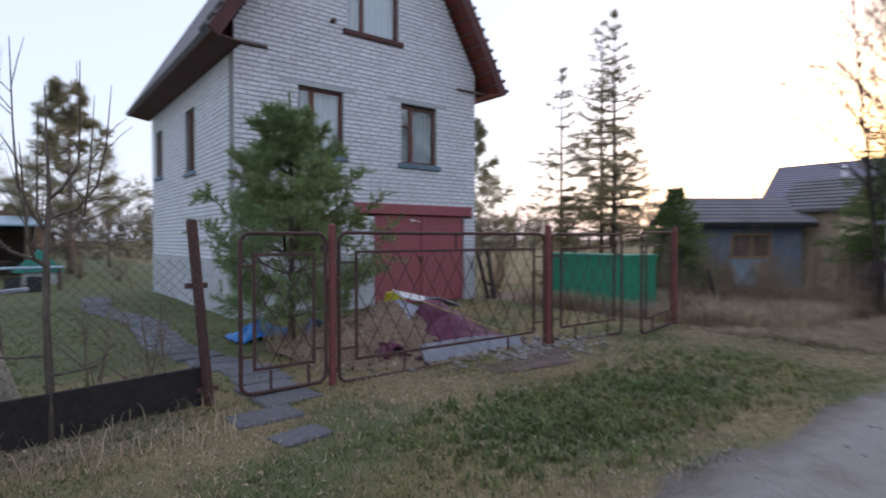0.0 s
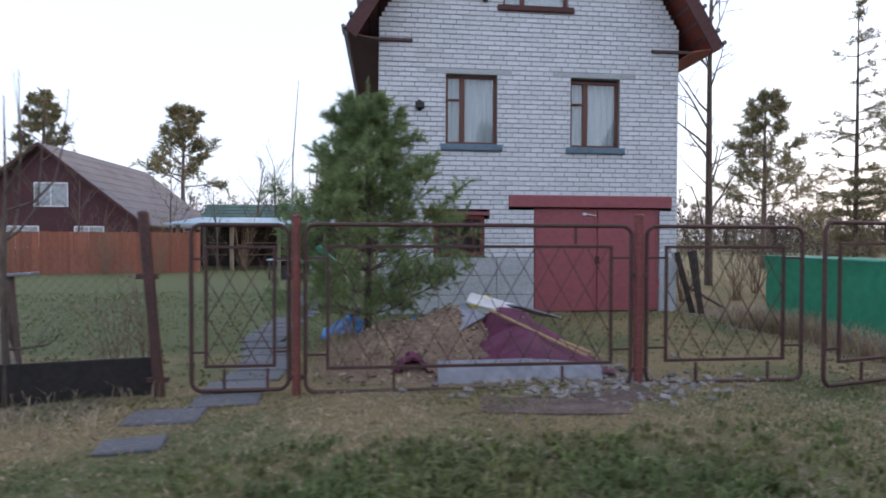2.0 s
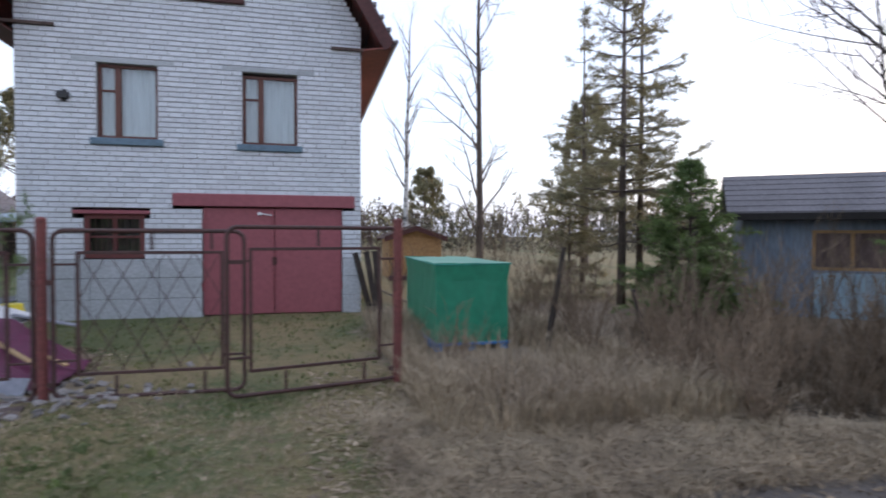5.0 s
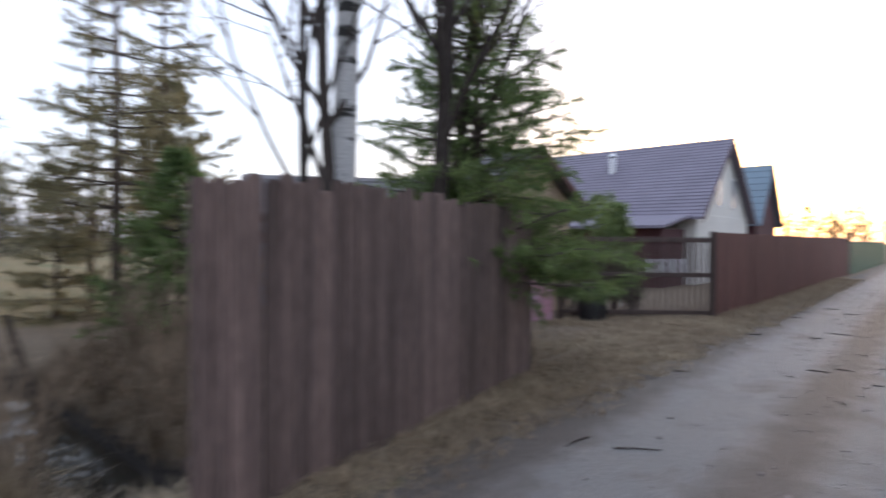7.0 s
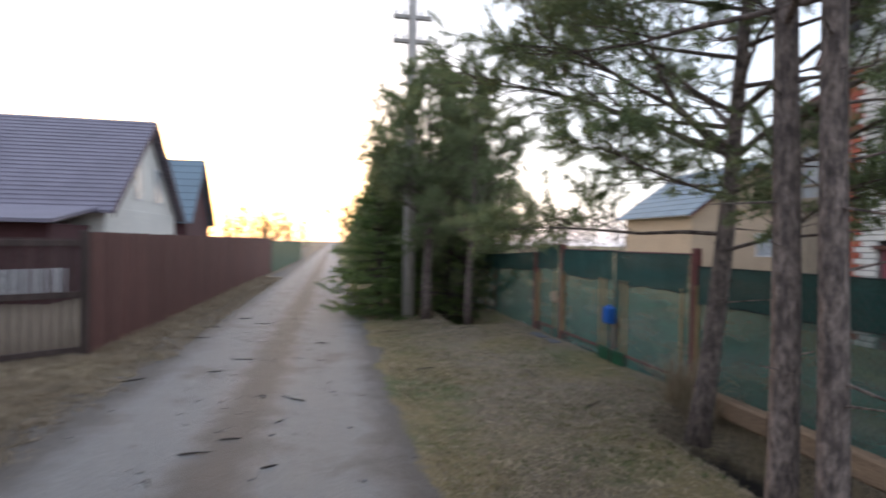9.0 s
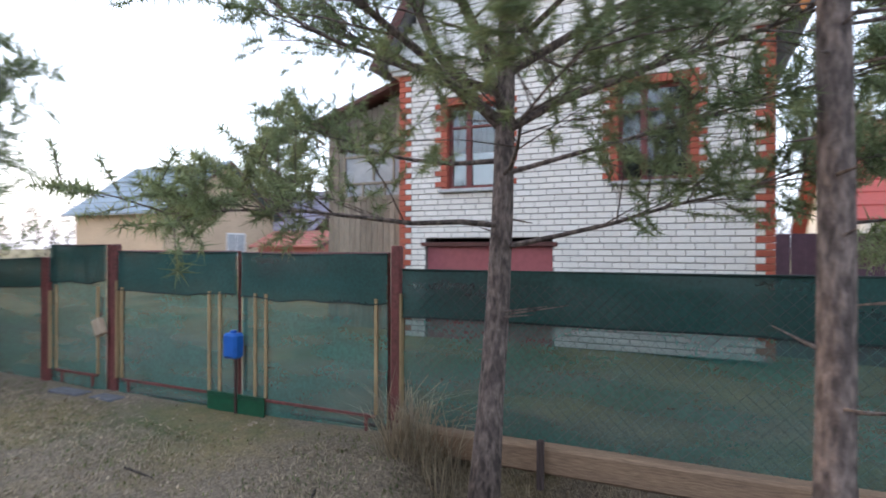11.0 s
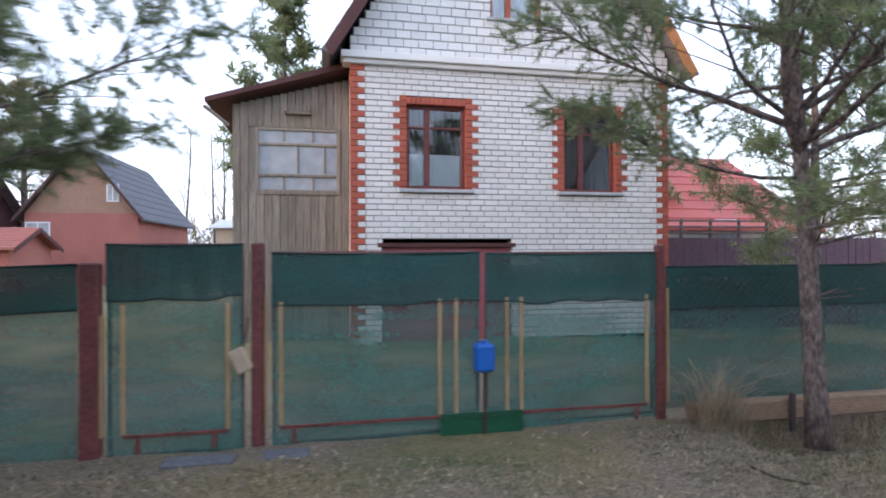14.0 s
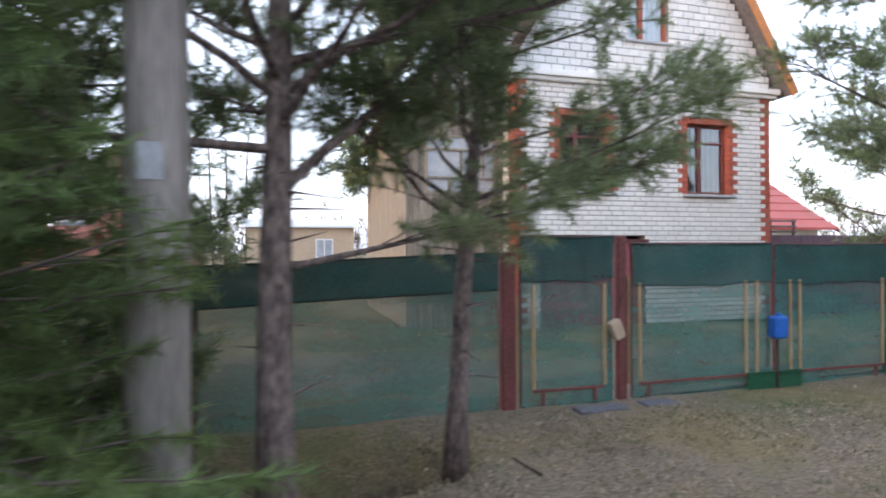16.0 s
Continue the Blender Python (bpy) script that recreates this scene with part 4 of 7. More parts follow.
def tall_pine(at, height, crown_from, reach, r, seed, label, limbs=26, tuft=0.16, needles=16, subs=9, detail=2, needle="pine_needle", bark="pine_bark", lean=(0, 0), width=0.010, lift=0.35, extra=(), base_z=None, twist=0.02, bare=0.3, clump=5):
    """A pine with a bare trunk below and irregular whorls of boughs above; extra: boughs at (height, angle, length, rise)."""
    rng = random.Random(seed)
    z0 = (gz(*at) if base_z is None else base_z) - 0.12
    root = thing("pine_tree", label, "tree", (at[0], at[1], z0), 0, "pines")
    wood, tufts = Buf(), []
    n = max(6, int(height / 0.6))
    trunk = []
    for i in range(n + 1):
        f = i / n
        trunk.append(Vector((lean[0] * f * height + twist * math.sin(f * 9 + seed), lean[1] * f * height + twist * math.cos(f * 7 + seed), f * height)))
    wood.tube(trunk, [r * (1.22 if i == 0 else 1) * (1 - 0.78 * (i / n) ** 1.1) for i in range(n + 1)], 10)
    def on(z):
        f = max(0, min(0.999, z / height)) * n
        return trunk[int(f)].lerp(trunk[int(f) + 1], f - int(f))
    for k in range(limbs):
        f = (k + rng.random()) / limbs
        z = crown_from + (height - crown_from) * f
        ang = k * 2.4 + rng.uniform(-0.5, 0.5)
        ln = reach * (1.05 - 0.8 * f) * rng.uniform(0.65, 1.2)
        up = rng.uniform(-0.05, 0.35) + 0.5 * f
        bough(rng, on(z), (math.cos(ang), math.sin(ang), up), ln, r * 0.26 * (1.1 - 0.7 * f), lift, wood, tufts, tuft, subs, detail, bare=bare, clump=clump)
    for z, ang, ln, up, rr in extra:
        bough(rng, on(z), (math.cos(radians(ang)), math.sin(radians(ang)), up), ln, rr * 0.72, 0.15, wood, tufts, tuft, int(subs * 1.4), detail, bare=max(0.3, bare), clump=clump)
    for _ in range(int(limbs * 0.5)):
        z = rng.uniform(0.35, 1.0) * crown_from
        ang = rng.uniform(0, 6.28)
        d = Vector((math.cos(ang), math.sin(ang), rng.uniform(-0.2, 0.3)))
        wood.tube([on(z), on(z) + d * rng.uniform(0.1, 0.5)], [0.012, 0.003], 4, False)
    finish_tree(root, wood, tufts, bark, needle, needles, width, 0.74, seed, shoot=0.8)
    return root


def young_pine(at, height, spread_r, seed, label, whorls=12, per=7, tuft=0.10, needles=22, needle="pine_needle_young", width=0.007, gap=0.0):
    """A young pine, branched to the ground in separate whorls, with boughs that sweep up and tips that stand upright."""
    rng = random.Random(seed)
    root = thing("pine_tree", label, "tree", (at[0], at[1], gz(*at) - 0.05), 0, "pines")
    wood, tufts = Buf(), []
    wood.tube([(0, 0, 0), (0.02, 0.01, height * 0.5), (0, 0.02, height)], [0.06, 0.035, 0.006], 8)
    for w in range(whorls):
        f = (w + 0.35 * rng.random()) / whorls
        z = height * (0.10 + 0.80 * f)
        ln = spread_r * (1.10 - 0.98 * f) * (0.72 + 0.28 * min(1, f * 5))
        for k in range(per):
            ang = 6.283 * (k + rng.random() * 0.8) / per + w * 1.1
            own = ln * rng.uniform(0.62, 1.22)
            end = bough(rng, (0, 0, z), (math.cos(ang), math.sin(ang), 0.10 + 0.55 * f), own, 0.015, 0.40, wood, tufts, tuft, 7, 1, bare=0.18 + gap, clump=4)[-1]
            # upright shoot at the tip
            tip = end + Vector((rng.uniform(-0.03, 0.03), rng.uniform(-0.03, 0.03), rng.uniform(0.10, 0.22)))
            wood.tube([end, tip], [0.004, 0.002], 3, False)
            for q in (0.3, 0.65, 1.0):
                tufts.append((end.lerp(tip, q), (0, 0, 1), tuft * 0.8))
    for k in range(14):
        tufts.append(((0, 0.02, height * (0.86 + 0.0105 * k)), (0, 0, 1), tuft * 0.75))
    finish_tree(root, wood, tufts, "bark_grey", needle, needles, width, 0.64, seed, shoot=0.7)
    return root


def spruce(at, height, reach, seed, label, low=0.06, tuft=0.13, needles=14, whorls=22, per=6, needle="spruce_needle", width=0.010, thin=1.0, r=None, name="spruce_tree", droop=0.12, base_z=None):
    """A spruce: short sloping boughs in a narrow cone, with hanging sprays."""
    rng = random.Random(seed)
    root = thing(name, label, "tree", (at[0], at[1], (gz(*at) if base_z is None else base_z) - 0.1), 0, "spruces")
    wood, tufts = Buf(), []
    r = r or 0.018 * height
    wood.tube([(0, 0, 0), (0.03, 0.02, height * 0.5), (0, 0, height)], [r, r * 0.55, 0.008], 8)
    for w in range(whorls):
        f = (w + 0.6 * rng.random()) / whorls
        z = height * (low + (0.98 - low) * f)
        ln = reach * (1.0 - 0.93 * f) * rng.uniform(0.8, 1.15)
        for k in range(per):
            if rng.random() > thin:
                continue
            ang = 6.283 * (k + rng.random() * 0.8) / per + w * 1.3
            bough(rng, (0, 0, z), (math.cos(ang), math.sin(ang), -0.12 + 0.5 * f), ln * rng.uniform(0.7, 1.15), r * 0.22, 0.15, wood, tufts, tuft, max(3, int(ln / 0.16)), 1, bare=0.10, hang=0.15)
    finish_tree(root, wood, tufts, "bark_grey", needle, needles, width, 0.62, seed, droop)
    return root


def bare_tree(at, height, r, seed, label, bark="bark_grey", levels=3, splits=5, open_angle=0.7, first=0.35, rise=0.35, limbs=12, name="bare_tree", lean=(0, 0), thin=0.34, base_z=None, reach=0.38):
    """A leafless tree: a trunk that thins out into finer and finer twigs."""
    rng = random.Random(seed)
    root = thing(name, label, "tree", (at[0], at[1], (gz(*at) if base_z is None else base_z) - 0.1), 0, "bare trees")
    trunk, twigs = Buf(), Buf()
    def grow(buf, p, d, ln, rad, level):
        n = 5 if level == 0 else 4
        pts, q, w = [Vector(p)], Vector(p), Vector(d).normalized()
        for i in range(n):
            w = (w + Vector((rng.uniform(-1, 1), rng.uniform(-1, 1), rng.uniform(-0.5, 1) * rise * 2)) * (0.05 if level == 0 else 0.15)).normalized()
            q = q + w * ln / n
            pts.append(q)
        buf.tube(pts, [max(0.004, rad * (1 - (0.75 if level else 0.72) * i / n)) for i in range(n + 1)], (8, 5, 4, 3)[min(level, 3)], False)
        if level >= levels:
            return
        kids = limbs if level == 0 else splits
        for k in range(kids):
            f = (first if level == 0 else 0.25) + (1 - (first if level == 0 else 0.25)) * (k + rng.random()) / kids
            i = min(int(f * n), n - 1)
            s = pts[i].lerp(pts[i + 1], f * n - i)
            ax = (pts[i + 1] - pts[i]).normalized()
            ang = rng.uniform(0, 6.283)
            o = ax.orthogonal().normalized()
            o = o * math.cos(ang) + ax.cross(o) * math.sin(ang)
            w2 = (ax * math.cos(open_angle) + o * math.sin(open_angle) + Vector((0, 0, rise * 0.6))).normalized()
            grow(twigs, s, w2, ln * (reach if level == 0 else 0.5) * rng.uniform(0.6, 1.2) * (1.15 - 0.6 * f), rad * (thin if level == 0 else 0.5) * (1.1 - 0.6 * f), level + 1)
    grow(trunk, (0, 0, 0), (lean[0], lean[1], 1), height, r, 0)
    part("trunk", trunk, bark, root, smooth=True)
    part("crown", twigs, "bark_grey" if bark == "birch_bark" else bark, root)
    return root


# ---- house behind the green fence ----
def net_house():
    x0, x1, yf, yb = 17.52, 23.45, -9.265, -17.0
    house = thing("brick_house", "white brick house with red brick trim and a steep roof", "house", (0, 0, 0))
    mf = frame_at(x1, yf, (-1, 0))
    W = x1 - x0
    o = lambda a, b, c, d: (x1 - b, x1 - a, c, d)
    win1, win2, winA, gar = o(21.46, 22.50, 2.62, 4.08), o(18.60, 19.62, 2.62, 4.08), o(20.05, 21.0, 5.68, 7.0), o(20.63, 22.92, -0.2, 1.69)
    mid, slope = 20.5, 1.62
    lim = lambda z: (max(0.0, (z - 4.9) / slope - 0.17), W - max(0.0, (z - 4.9) / slope - 0.17))
    trims = []
    for a, b, c, d in (win1, win2):
        trims.append((a - 0.12, b + 0.12, c - 0.06, d + 0.12))
    quoins = [(-0.1, 0.12, -1, 4.72), (W - 0.12, W + 0.1, -1, 4.72)]
    brick_wall(house, "wall", mf, W, 0.0, 4.704, [gar] + trims + quoins, lambda z: (0, W), "white_brick2", loose=(1.2, 5.6, 1.75, 2.75), count=300, label="clean white bricks", core_label="pale mortar joints", mortar="mortar")
    brick_wall(house, "wall", mf, W, 4.90, 9.6, [winA], lim, "white_brick2", course=0.148, label="large white gable bricks")
    part("cornice", Buf().box(x0 - 0.12, x1 + 0.12, yf - 0.2, yf + 0.10, 4.705, 4.78, 0.01).box(x0 - 0.16, x1 + 0.16, yf - 0.2, yf + 0.16, 4.78, 4.895, 0.01), "white_brick2", house, "white cornice")
    # toothed red quoins and window surrounds
    def red(group, name, label, a0, a1, z0, z1):
        b = Buf().box(a0, a1, -0.29, 0.022, z0, z1, 0.004, mf)
        group.append(part("brick" if group else name, b, "red_brick", group[0] if group else house, "" if group else label))
    for base, sgn in ((0.0, 1), (W, -1)):
        q = []
        for r in range(48):
            z = r * 0.098
            wide = 0.12 + (0.125 if r % 2 else 0.0)
            a = sorted((base, base + sgn * wide))
            red(q, "quoin", "red brick corner teeth", a[0], a[1], z + 0.004, z + 0.094)
    for a, b, c, d in (win1, win2):
        t, tag = [], ("window_surround", "red brick window surround")
        rows = int(round((d + 0.12 - (c - 0.06)) / 0.098))
        for r in range(rows):
            z = c - 0.06 + r * 0.098
            wide = 0.12 + (0.11 if r % 2 else 0.0)
            red(t, *tag, a - wide, a - 0.001, z + 0.004, z + 0.094)
            red(t, *tag, b + 0.001, b + wide, z + 0.004, z + 0.094)
        n = int((b - a) / 0.075)
        for i in range(n):
            s = a + (b - a) * i / n
            red(t, *tag, s + 0.003, s + (b - a) / n - 0.003, d + 0.002, d + 0.118)
        part("sill", Buf().box(a - 0.14, b + 0.14, -0.1, 0.09, c - 0.062, c - 0.003, 0.01, mf), "concrete", house)
    window(house, mf, *win1, "rust_red", [(win1[0] + 0.37, 0.05)], [(win1[0] + 0.06, win1[1] - 0.06, 3.70)], label="dark red wooden window", curtain_from=0.0, back="room_shade")
    window(house, mf, *win2, "rust_red", [(win2[0] + 0.37, 0.05)], [(win2[0] + 0.06, win2[1] - 0.06, 3.70)], label="dark red wooden window", back="room_shade")
    window(house, mf, *winA, "red_brick", [(winA[0] + 0.36, 0.05)], [], label="red attic window", sill=(0.08, 0.06, "concrete"))
    for a, b in ((win1[0] + 0.06, win1[0] + 0.36), (win1[0] + 0.42, win1[1] - 0.06)):
        part("half_curtain", Buf().box(a, b, -0.20, -0.19, 2.70, 3.25, 0.002, mf), "curtain", house, "white half curtain")
    part("garage_door", Buf().box(20.64, 22.91, yf - 0.10, yf - 0.05, -0.15, 1.62, 0.01), "maroon", house, "red-brown steel garage door")
    part("lintel", Buf().box(20.55, 23.0, yf - 0.25, yf + 0.03, 1.62, 1.69, 0.006), "maroon_dark", house, "dark steel lintel")
    part("side_wall", Buf().box(x0, x0 + 0.3, yb, yf - 0.31, -0.2, 4.9, 0.01).box(x1 - 0.3, x1, yb, yf - 0.31, -0.2, 4.9, 0.01).box(x0 + 0.3, x1 - 0.3, yb, yb + 0.3, -0.2, 4.9, 0.01), "white_brick2", house)
    # near-black block again, its colour giving the shade of the rooms
    part("interior", Buf().box(x0 + 0.32, x1 - 0.32, yb + 0.32, yf - 1.0, -0.2, 7.5, 0.01), "room_shade", house)
    zr, e, t = 4.75 + slope * 3.3, 3.3, 0.15
    for s in (-1, 1):
        outline = [(mid + s * e, 4.75), (mid, zr), (mid, zr + 0.28), (mid + s * (e + 0.12), 4.80)]
        part("roof", Buf().prism(outline, yf + 0.35, yb - 0.3), "roof_grey", house, "grey sheet roof")
        verge = [(mid + s * (e + 0.06), 4.86), (mid, zr + 0.26), (mid, zr - 0.1), (mid + s * (e - 0.05), 4.70)]
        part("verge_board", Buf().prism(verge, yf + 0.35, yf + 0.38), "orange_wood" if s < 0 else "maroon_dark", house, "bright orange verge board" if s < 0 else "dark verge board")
    # boarded lean-to porch
    porch = thing("porch", "grey boarded lean-to porch with a wide glazed window", "porch", (0, 0, 0))
    px0, px1, py = 23.46, 25.42, -9.80
    mp = frame_at(px1, py, (-1, 0))
    w = px1 - px0
    zt = lambda a: 4.08 + (4.62 - 4.08) * a / w
    n = 15
    wa0, wa1, wz0, wz1 = px1 - 25.04, px1 - 23.62, 2.58, 3.70
    wallp = Buf().box(0, wa0, -0.09, -0.02, -0.2, 4.06, 0.004, mp).box(wa1, w, -0.09, -0.02, -0.2, 4.4, 0.004, mp).box(wa0, wa1, -0.09, -0.02, -0.2, wz0, 0.004, mp).box(wa0, wa1, -0.09, -0.02, wz1, 4.15, 0.004, mp)
    wall_ob = part("wall", wallp, "grey_board", porch)
    for i in range(n):
        a, b = w * i / n + 0.004, w * (i + 1) / n - 0.004
        for lo, hi in (((-0.2, zt(a)),) if b < wa0 or a > wa1 else ((-0.2, wz0 - 0.005), (wz1 + 0.005, zt(a)))):
            part("board", Buf().box(a, b, -0.018, 0.006 + 0.004 * (i % 2), lo, hi, 0.004, mp), "grey_board", wall_ob)
    part("side_wall", Buf().box(px1 - 0.06, px1 - 0.01, -15.0, py - 0.1, -0.2, 4.05, 0.005), "grey_board", porch)
    wf = part("window", Buf().box(wa0, wa1, -0.03, 0.03, wz0 - 0.04, wz0, 0.004, mp), "grey_board", porch, "many-paned wooden window frame")
    for a in (wa0, wa1 - 0.05):
        part("frame", Buf().box(a, a + 0.05, -0.03, 0.03, wz0, wz1, 0.004, mp), "grey_board", wf)
    for z in (wz0, wz0 + 0.27, wz1 - 0.31, wz1 - 0.05):
        part("frame", Buf().box(wa0 + 0.05, wa1 - 0.05, -0.028, 0.028, z, z + 0.045, 0.004, mp), "grey_board", wf)
    for f, lo, hi in ((0.33, wz0, wz0 + 0.27), (0.68, wz0, wz0 + 0.27), (0.5, wz0 + 0.3, wz1 - 0.31), (0.82, wz0 + 0.3, wz1 - 0.31), (0.33, wz1 - 0.27, wz1), (0.68, wz1 - 0.27, wz1)):
        a = wa0 + (wa1 - wa0) * f
        part("glazing_bar", Buf().box(a - 0.018, a + 0.018, -0.025, 0.025, lo + 0.04, hi, 0.003, mp), "grey_board", wf)
    part("pane", Buf().box(wa0 + 0.05, wa1 - 0.05, -0.012, -0.006, wz0 + 0.04, wz1 - 0.05, 0.001, mp), "glass_old", wf, "dusty glass")
    roof = Buf().prism([(px0 - 0.05, 4.74), (px1 + 0.38, 4.02), (px1 + 0.38, 4.10), (px0 - 0.05, 4.84)], py + 0.30, -15.2)
    part("roof", roof, "maroon_dark", porch, "thin brown sheet roof")
    part("gutter", Buf().tube([(px1 + 0.42, py + 0.2, 3.98), (px1 + 0.05, py + 0.05, 3.70)], 0.035, 6), "grey_board", porch)
    part("wall_lamp", Buf().box(24.1, 24.55, py + 0.02, py + 0.10, 3.93, 3.98, 0.006).box(24.5, 24.56, py + 0.02, py + 0.14, 3.95, 4.06, 0.01).box(24.1, 24.16, py + 0.02, py + 0.14, 3.97, 4.08, 0.01), "grey_board", porch, "pair of small old wall lamps")


net_house()


# ---- green net fence and gates ----
def net_panel(name, x0, x1, y0, y1, zb0, zb1, zt0, zt1, band, label, sag=0.03, parent=None):
    """A net stretched between posts, with a doubled dark band along its top."""
    p = parent or thing(name, label, "fence", (0, 0, 0), 0, "green net fence")
    n = 24
    def sheet(f_lo, f_hi, off):
        verts = []
        for j in range(7):
            for i in range(n + 1):
                f = i / n
                zb, zt = zb0 + (zb1 - zb0) * f, zt0 + (zt1 - zt0) * f - sag * math.sin(math.pi * f) * 0.6
                lo, hi = f_lo(f, zb, zt), f_hi(f, zb, zt)
                z = lo + (hi - lo) * j / 6
                verts.append((x0 + (x1 - x0) * f, y0 + (y1 - y0) * f + off + 0.018 * noise.noise((f * 9, z * 3, x0)), z))
        return verts, [(j * (n + 1) + i, j * (n + 1) + i + 1, (j + 1) * (n + 1) + i + 1, (j + 1) * (n + 1) + i) for j in range(6) for i in range(n)]
    part("net", Buf().add(*sheet(lambda f, b, t: b, lambda f, b, t: t, 0.0)), "net", p, "see-through green shade net")
    part("net_band", Buf().add(*sheet(lambda f, b, t: t - band + 0.03 * noise.noise((f * 5, 1.0, x0)), lambda f, b, t: t + 0.004, 0.02)), "net_dark", p, "doubled dark green net along the top")
    hem = [(x0 + (x1 - x0) * i / n, y0 + (y1 - y0) * i / n + 0.02, zt0 + (zt1 - zt0) * i / n - sag * math.sin(math.pi * i / n) * 0.6) for i in range(n + 1)]
    fold = [(p[0], p[1] + 0.006, p[2] - band + 0.03 * noise.noise((i / n * 5, 1.0, x0)) + 0.006) for i, p in enumerate(hem)]
    part("band_hem", Buf().tube(fold, 0.008, 5), "net_hem", p)
    part("top_cord", Buf().tube(hem, 0.009, 5), "net_hem", p)
    return p


def net_gate(x0, x1, zb0, zb1, zt, label, inner):
    """A gate leaf: a pipe frame with thin wooden battens, covered with net. x0 < x1."""
    g = thing("net_gate", label, "gate", (0, 0, 0), 0, "net gates")
    y = -4.45
    net_panel("", x0 + 0.01, x1 - 0.01, y + 0.035, y + 0.035, zb0, zb1, zt, zt, 0.42, "", 0.02, g)
    fr = Buf().tube([(x0 + 0.02, y, zb0 + 0.03), (x0 + 0.02, y, zt), (x1 - 0.02, y, zt), (x1 - 0.02, y, zb1 + 0.03), (x0 + 0.02, y, zb0 + 0.03)], 0.018, 6, False)
    part("frame", fr, "rust_red", g, "rusty red pipe frame")
    for a in inner:
        part("batten", Buf().box(a - 0.016, a + 0.016, y + 0.05, y + 0.066, 0.17, 1.15, 0.003), "fresh_wood", g)
    part("rail", Buf().box(inner[0], inner[-1], y + 0.05, y + 0.066, 0.14, 0.166, 0.003), "rust_red", g)
    for a in (inner[0] + 0.1, inner[-1] - 0.1):
        part("foot", Buf().box(a - 0.015, a + 0.015, y + 0.045, y + 0.062, 0.02, 0.138, 0.003), "rust_red", g)
    return g


net_gate(20.86, 22.49, 0.03, 0.0, 1.53, "green net gate leaf on a rusty frame", [20.97, 22.17, 22.30])
net_gate(22.53, 24.26, 0.0, -0.03, 1.54, "green net gate leaf on a rusty frame", [22.75, 22.89, 24.18])
net_gate(24.46, 25.46, -0.03, -0.03, 1.61, "narrow green net wicket gate", [24.58, 25.33])
for _x, _z, _r in ((20.80, 1.60, 0.045), (24.36, 1.62, 0.05), (25.57, 1.47, 0.07)):
    _p = thing("fence_post", "rusty red-brown square steel fence post", "post", (_x, -4.45, -0.3), 0, "net fence posts")
    part("shaft", Buf().box(-_r, _r, -_r * 0.8, _r * 0.8, 0, _z + 0.3, 0.012), "rust_red", _p)
    part("batten", Buf().box(-_r - 0.02, -_r - 0.002, -0.02, 0.05, 0.45, _z - 0.1, 0.003), "fresh_wood", _p)
net_panel("net_fence", 25.66, 36.0, -4.45, -4.30, -0.06, -0.05, 1.46, 1.25, 0.34, "green net fence sagging between its posts", 0.10)
net_panel("net_fence", 14.0, 20.74, -4.50, -4.45, 0.10, 0.08, 1.44, 1.40, 0.40, "green net fence over chain-link wire", 0.02)
for _x in (17.64, 14.6):
    _p = thing("fence_post", "squared wooden fence post", "post", (_x, -4.63, -0.3), 0, "net fence posts")
    part("shaft", Buf().box(-0.05, 0.05, -0.05, 0.05, 0, 1.65, 0.01), "log_brown", _p)
for _x in (28.3, 31.0, 33.6):
    _p = thing("fence_post", "squared wooden fence post", "post", (_x, -4.46, -0.3), 0, "net fence posts")
    part("shaft", Buf().box(-0.05, 0.05, -0.05, 0.05, 0, 1.60, 0.01), "log_brown", _p)


def chain_link(x0, x1, y, z0, z1, step, label):
    b = Buf()
    h = z1 - z0
    k = x0 - h
    while k < x1:
        for s in (1, -1):
            f0, f1 = max(0, (x0 - k) / h), min(1, (x1 - k) / h)
            if f1 > f0:
                p, q = (k + h * f0, y + 0.002 * s, z0 + h * f0), (k + h * f1, y + 0.002 * s, z0 + h * f1)
                if s < 0:
                    p, q = (x0 + x1 - p[0], p[1], p[2]), (x0 + x1 - q[0], q[1], q[2])
                b.tube([p, q], 0.0018, 3, False)
        k += step
    return single("chain_link_fence", b, "wire", label, "fence", kind="stuff")


chain_link(14.2, 20.6, -4.42, 0.12, 1.30, 0.085, "thin wire mesh stretched before the green net")
chain_link(-3.4, 1.15, 5.35, 0.22, 1.25, 0.09, "thin slack wire mesh fence")
_l = thing("log", "squared brown log lying along the fence foot", "log", (20.55, -4.38, 0.04), 0)
part("timber", Buf().box(-4.2, 0, -0.07, 0.07, -0.10, 0.10, 0.02), "log_tan", _l)
for _x in (-1.05, -2.9):
    part("stake", Buf().box(_x, _x + 0.05, 0.075, 0.12, -0.2, 0.16, 0.008), "old_wood", _l)

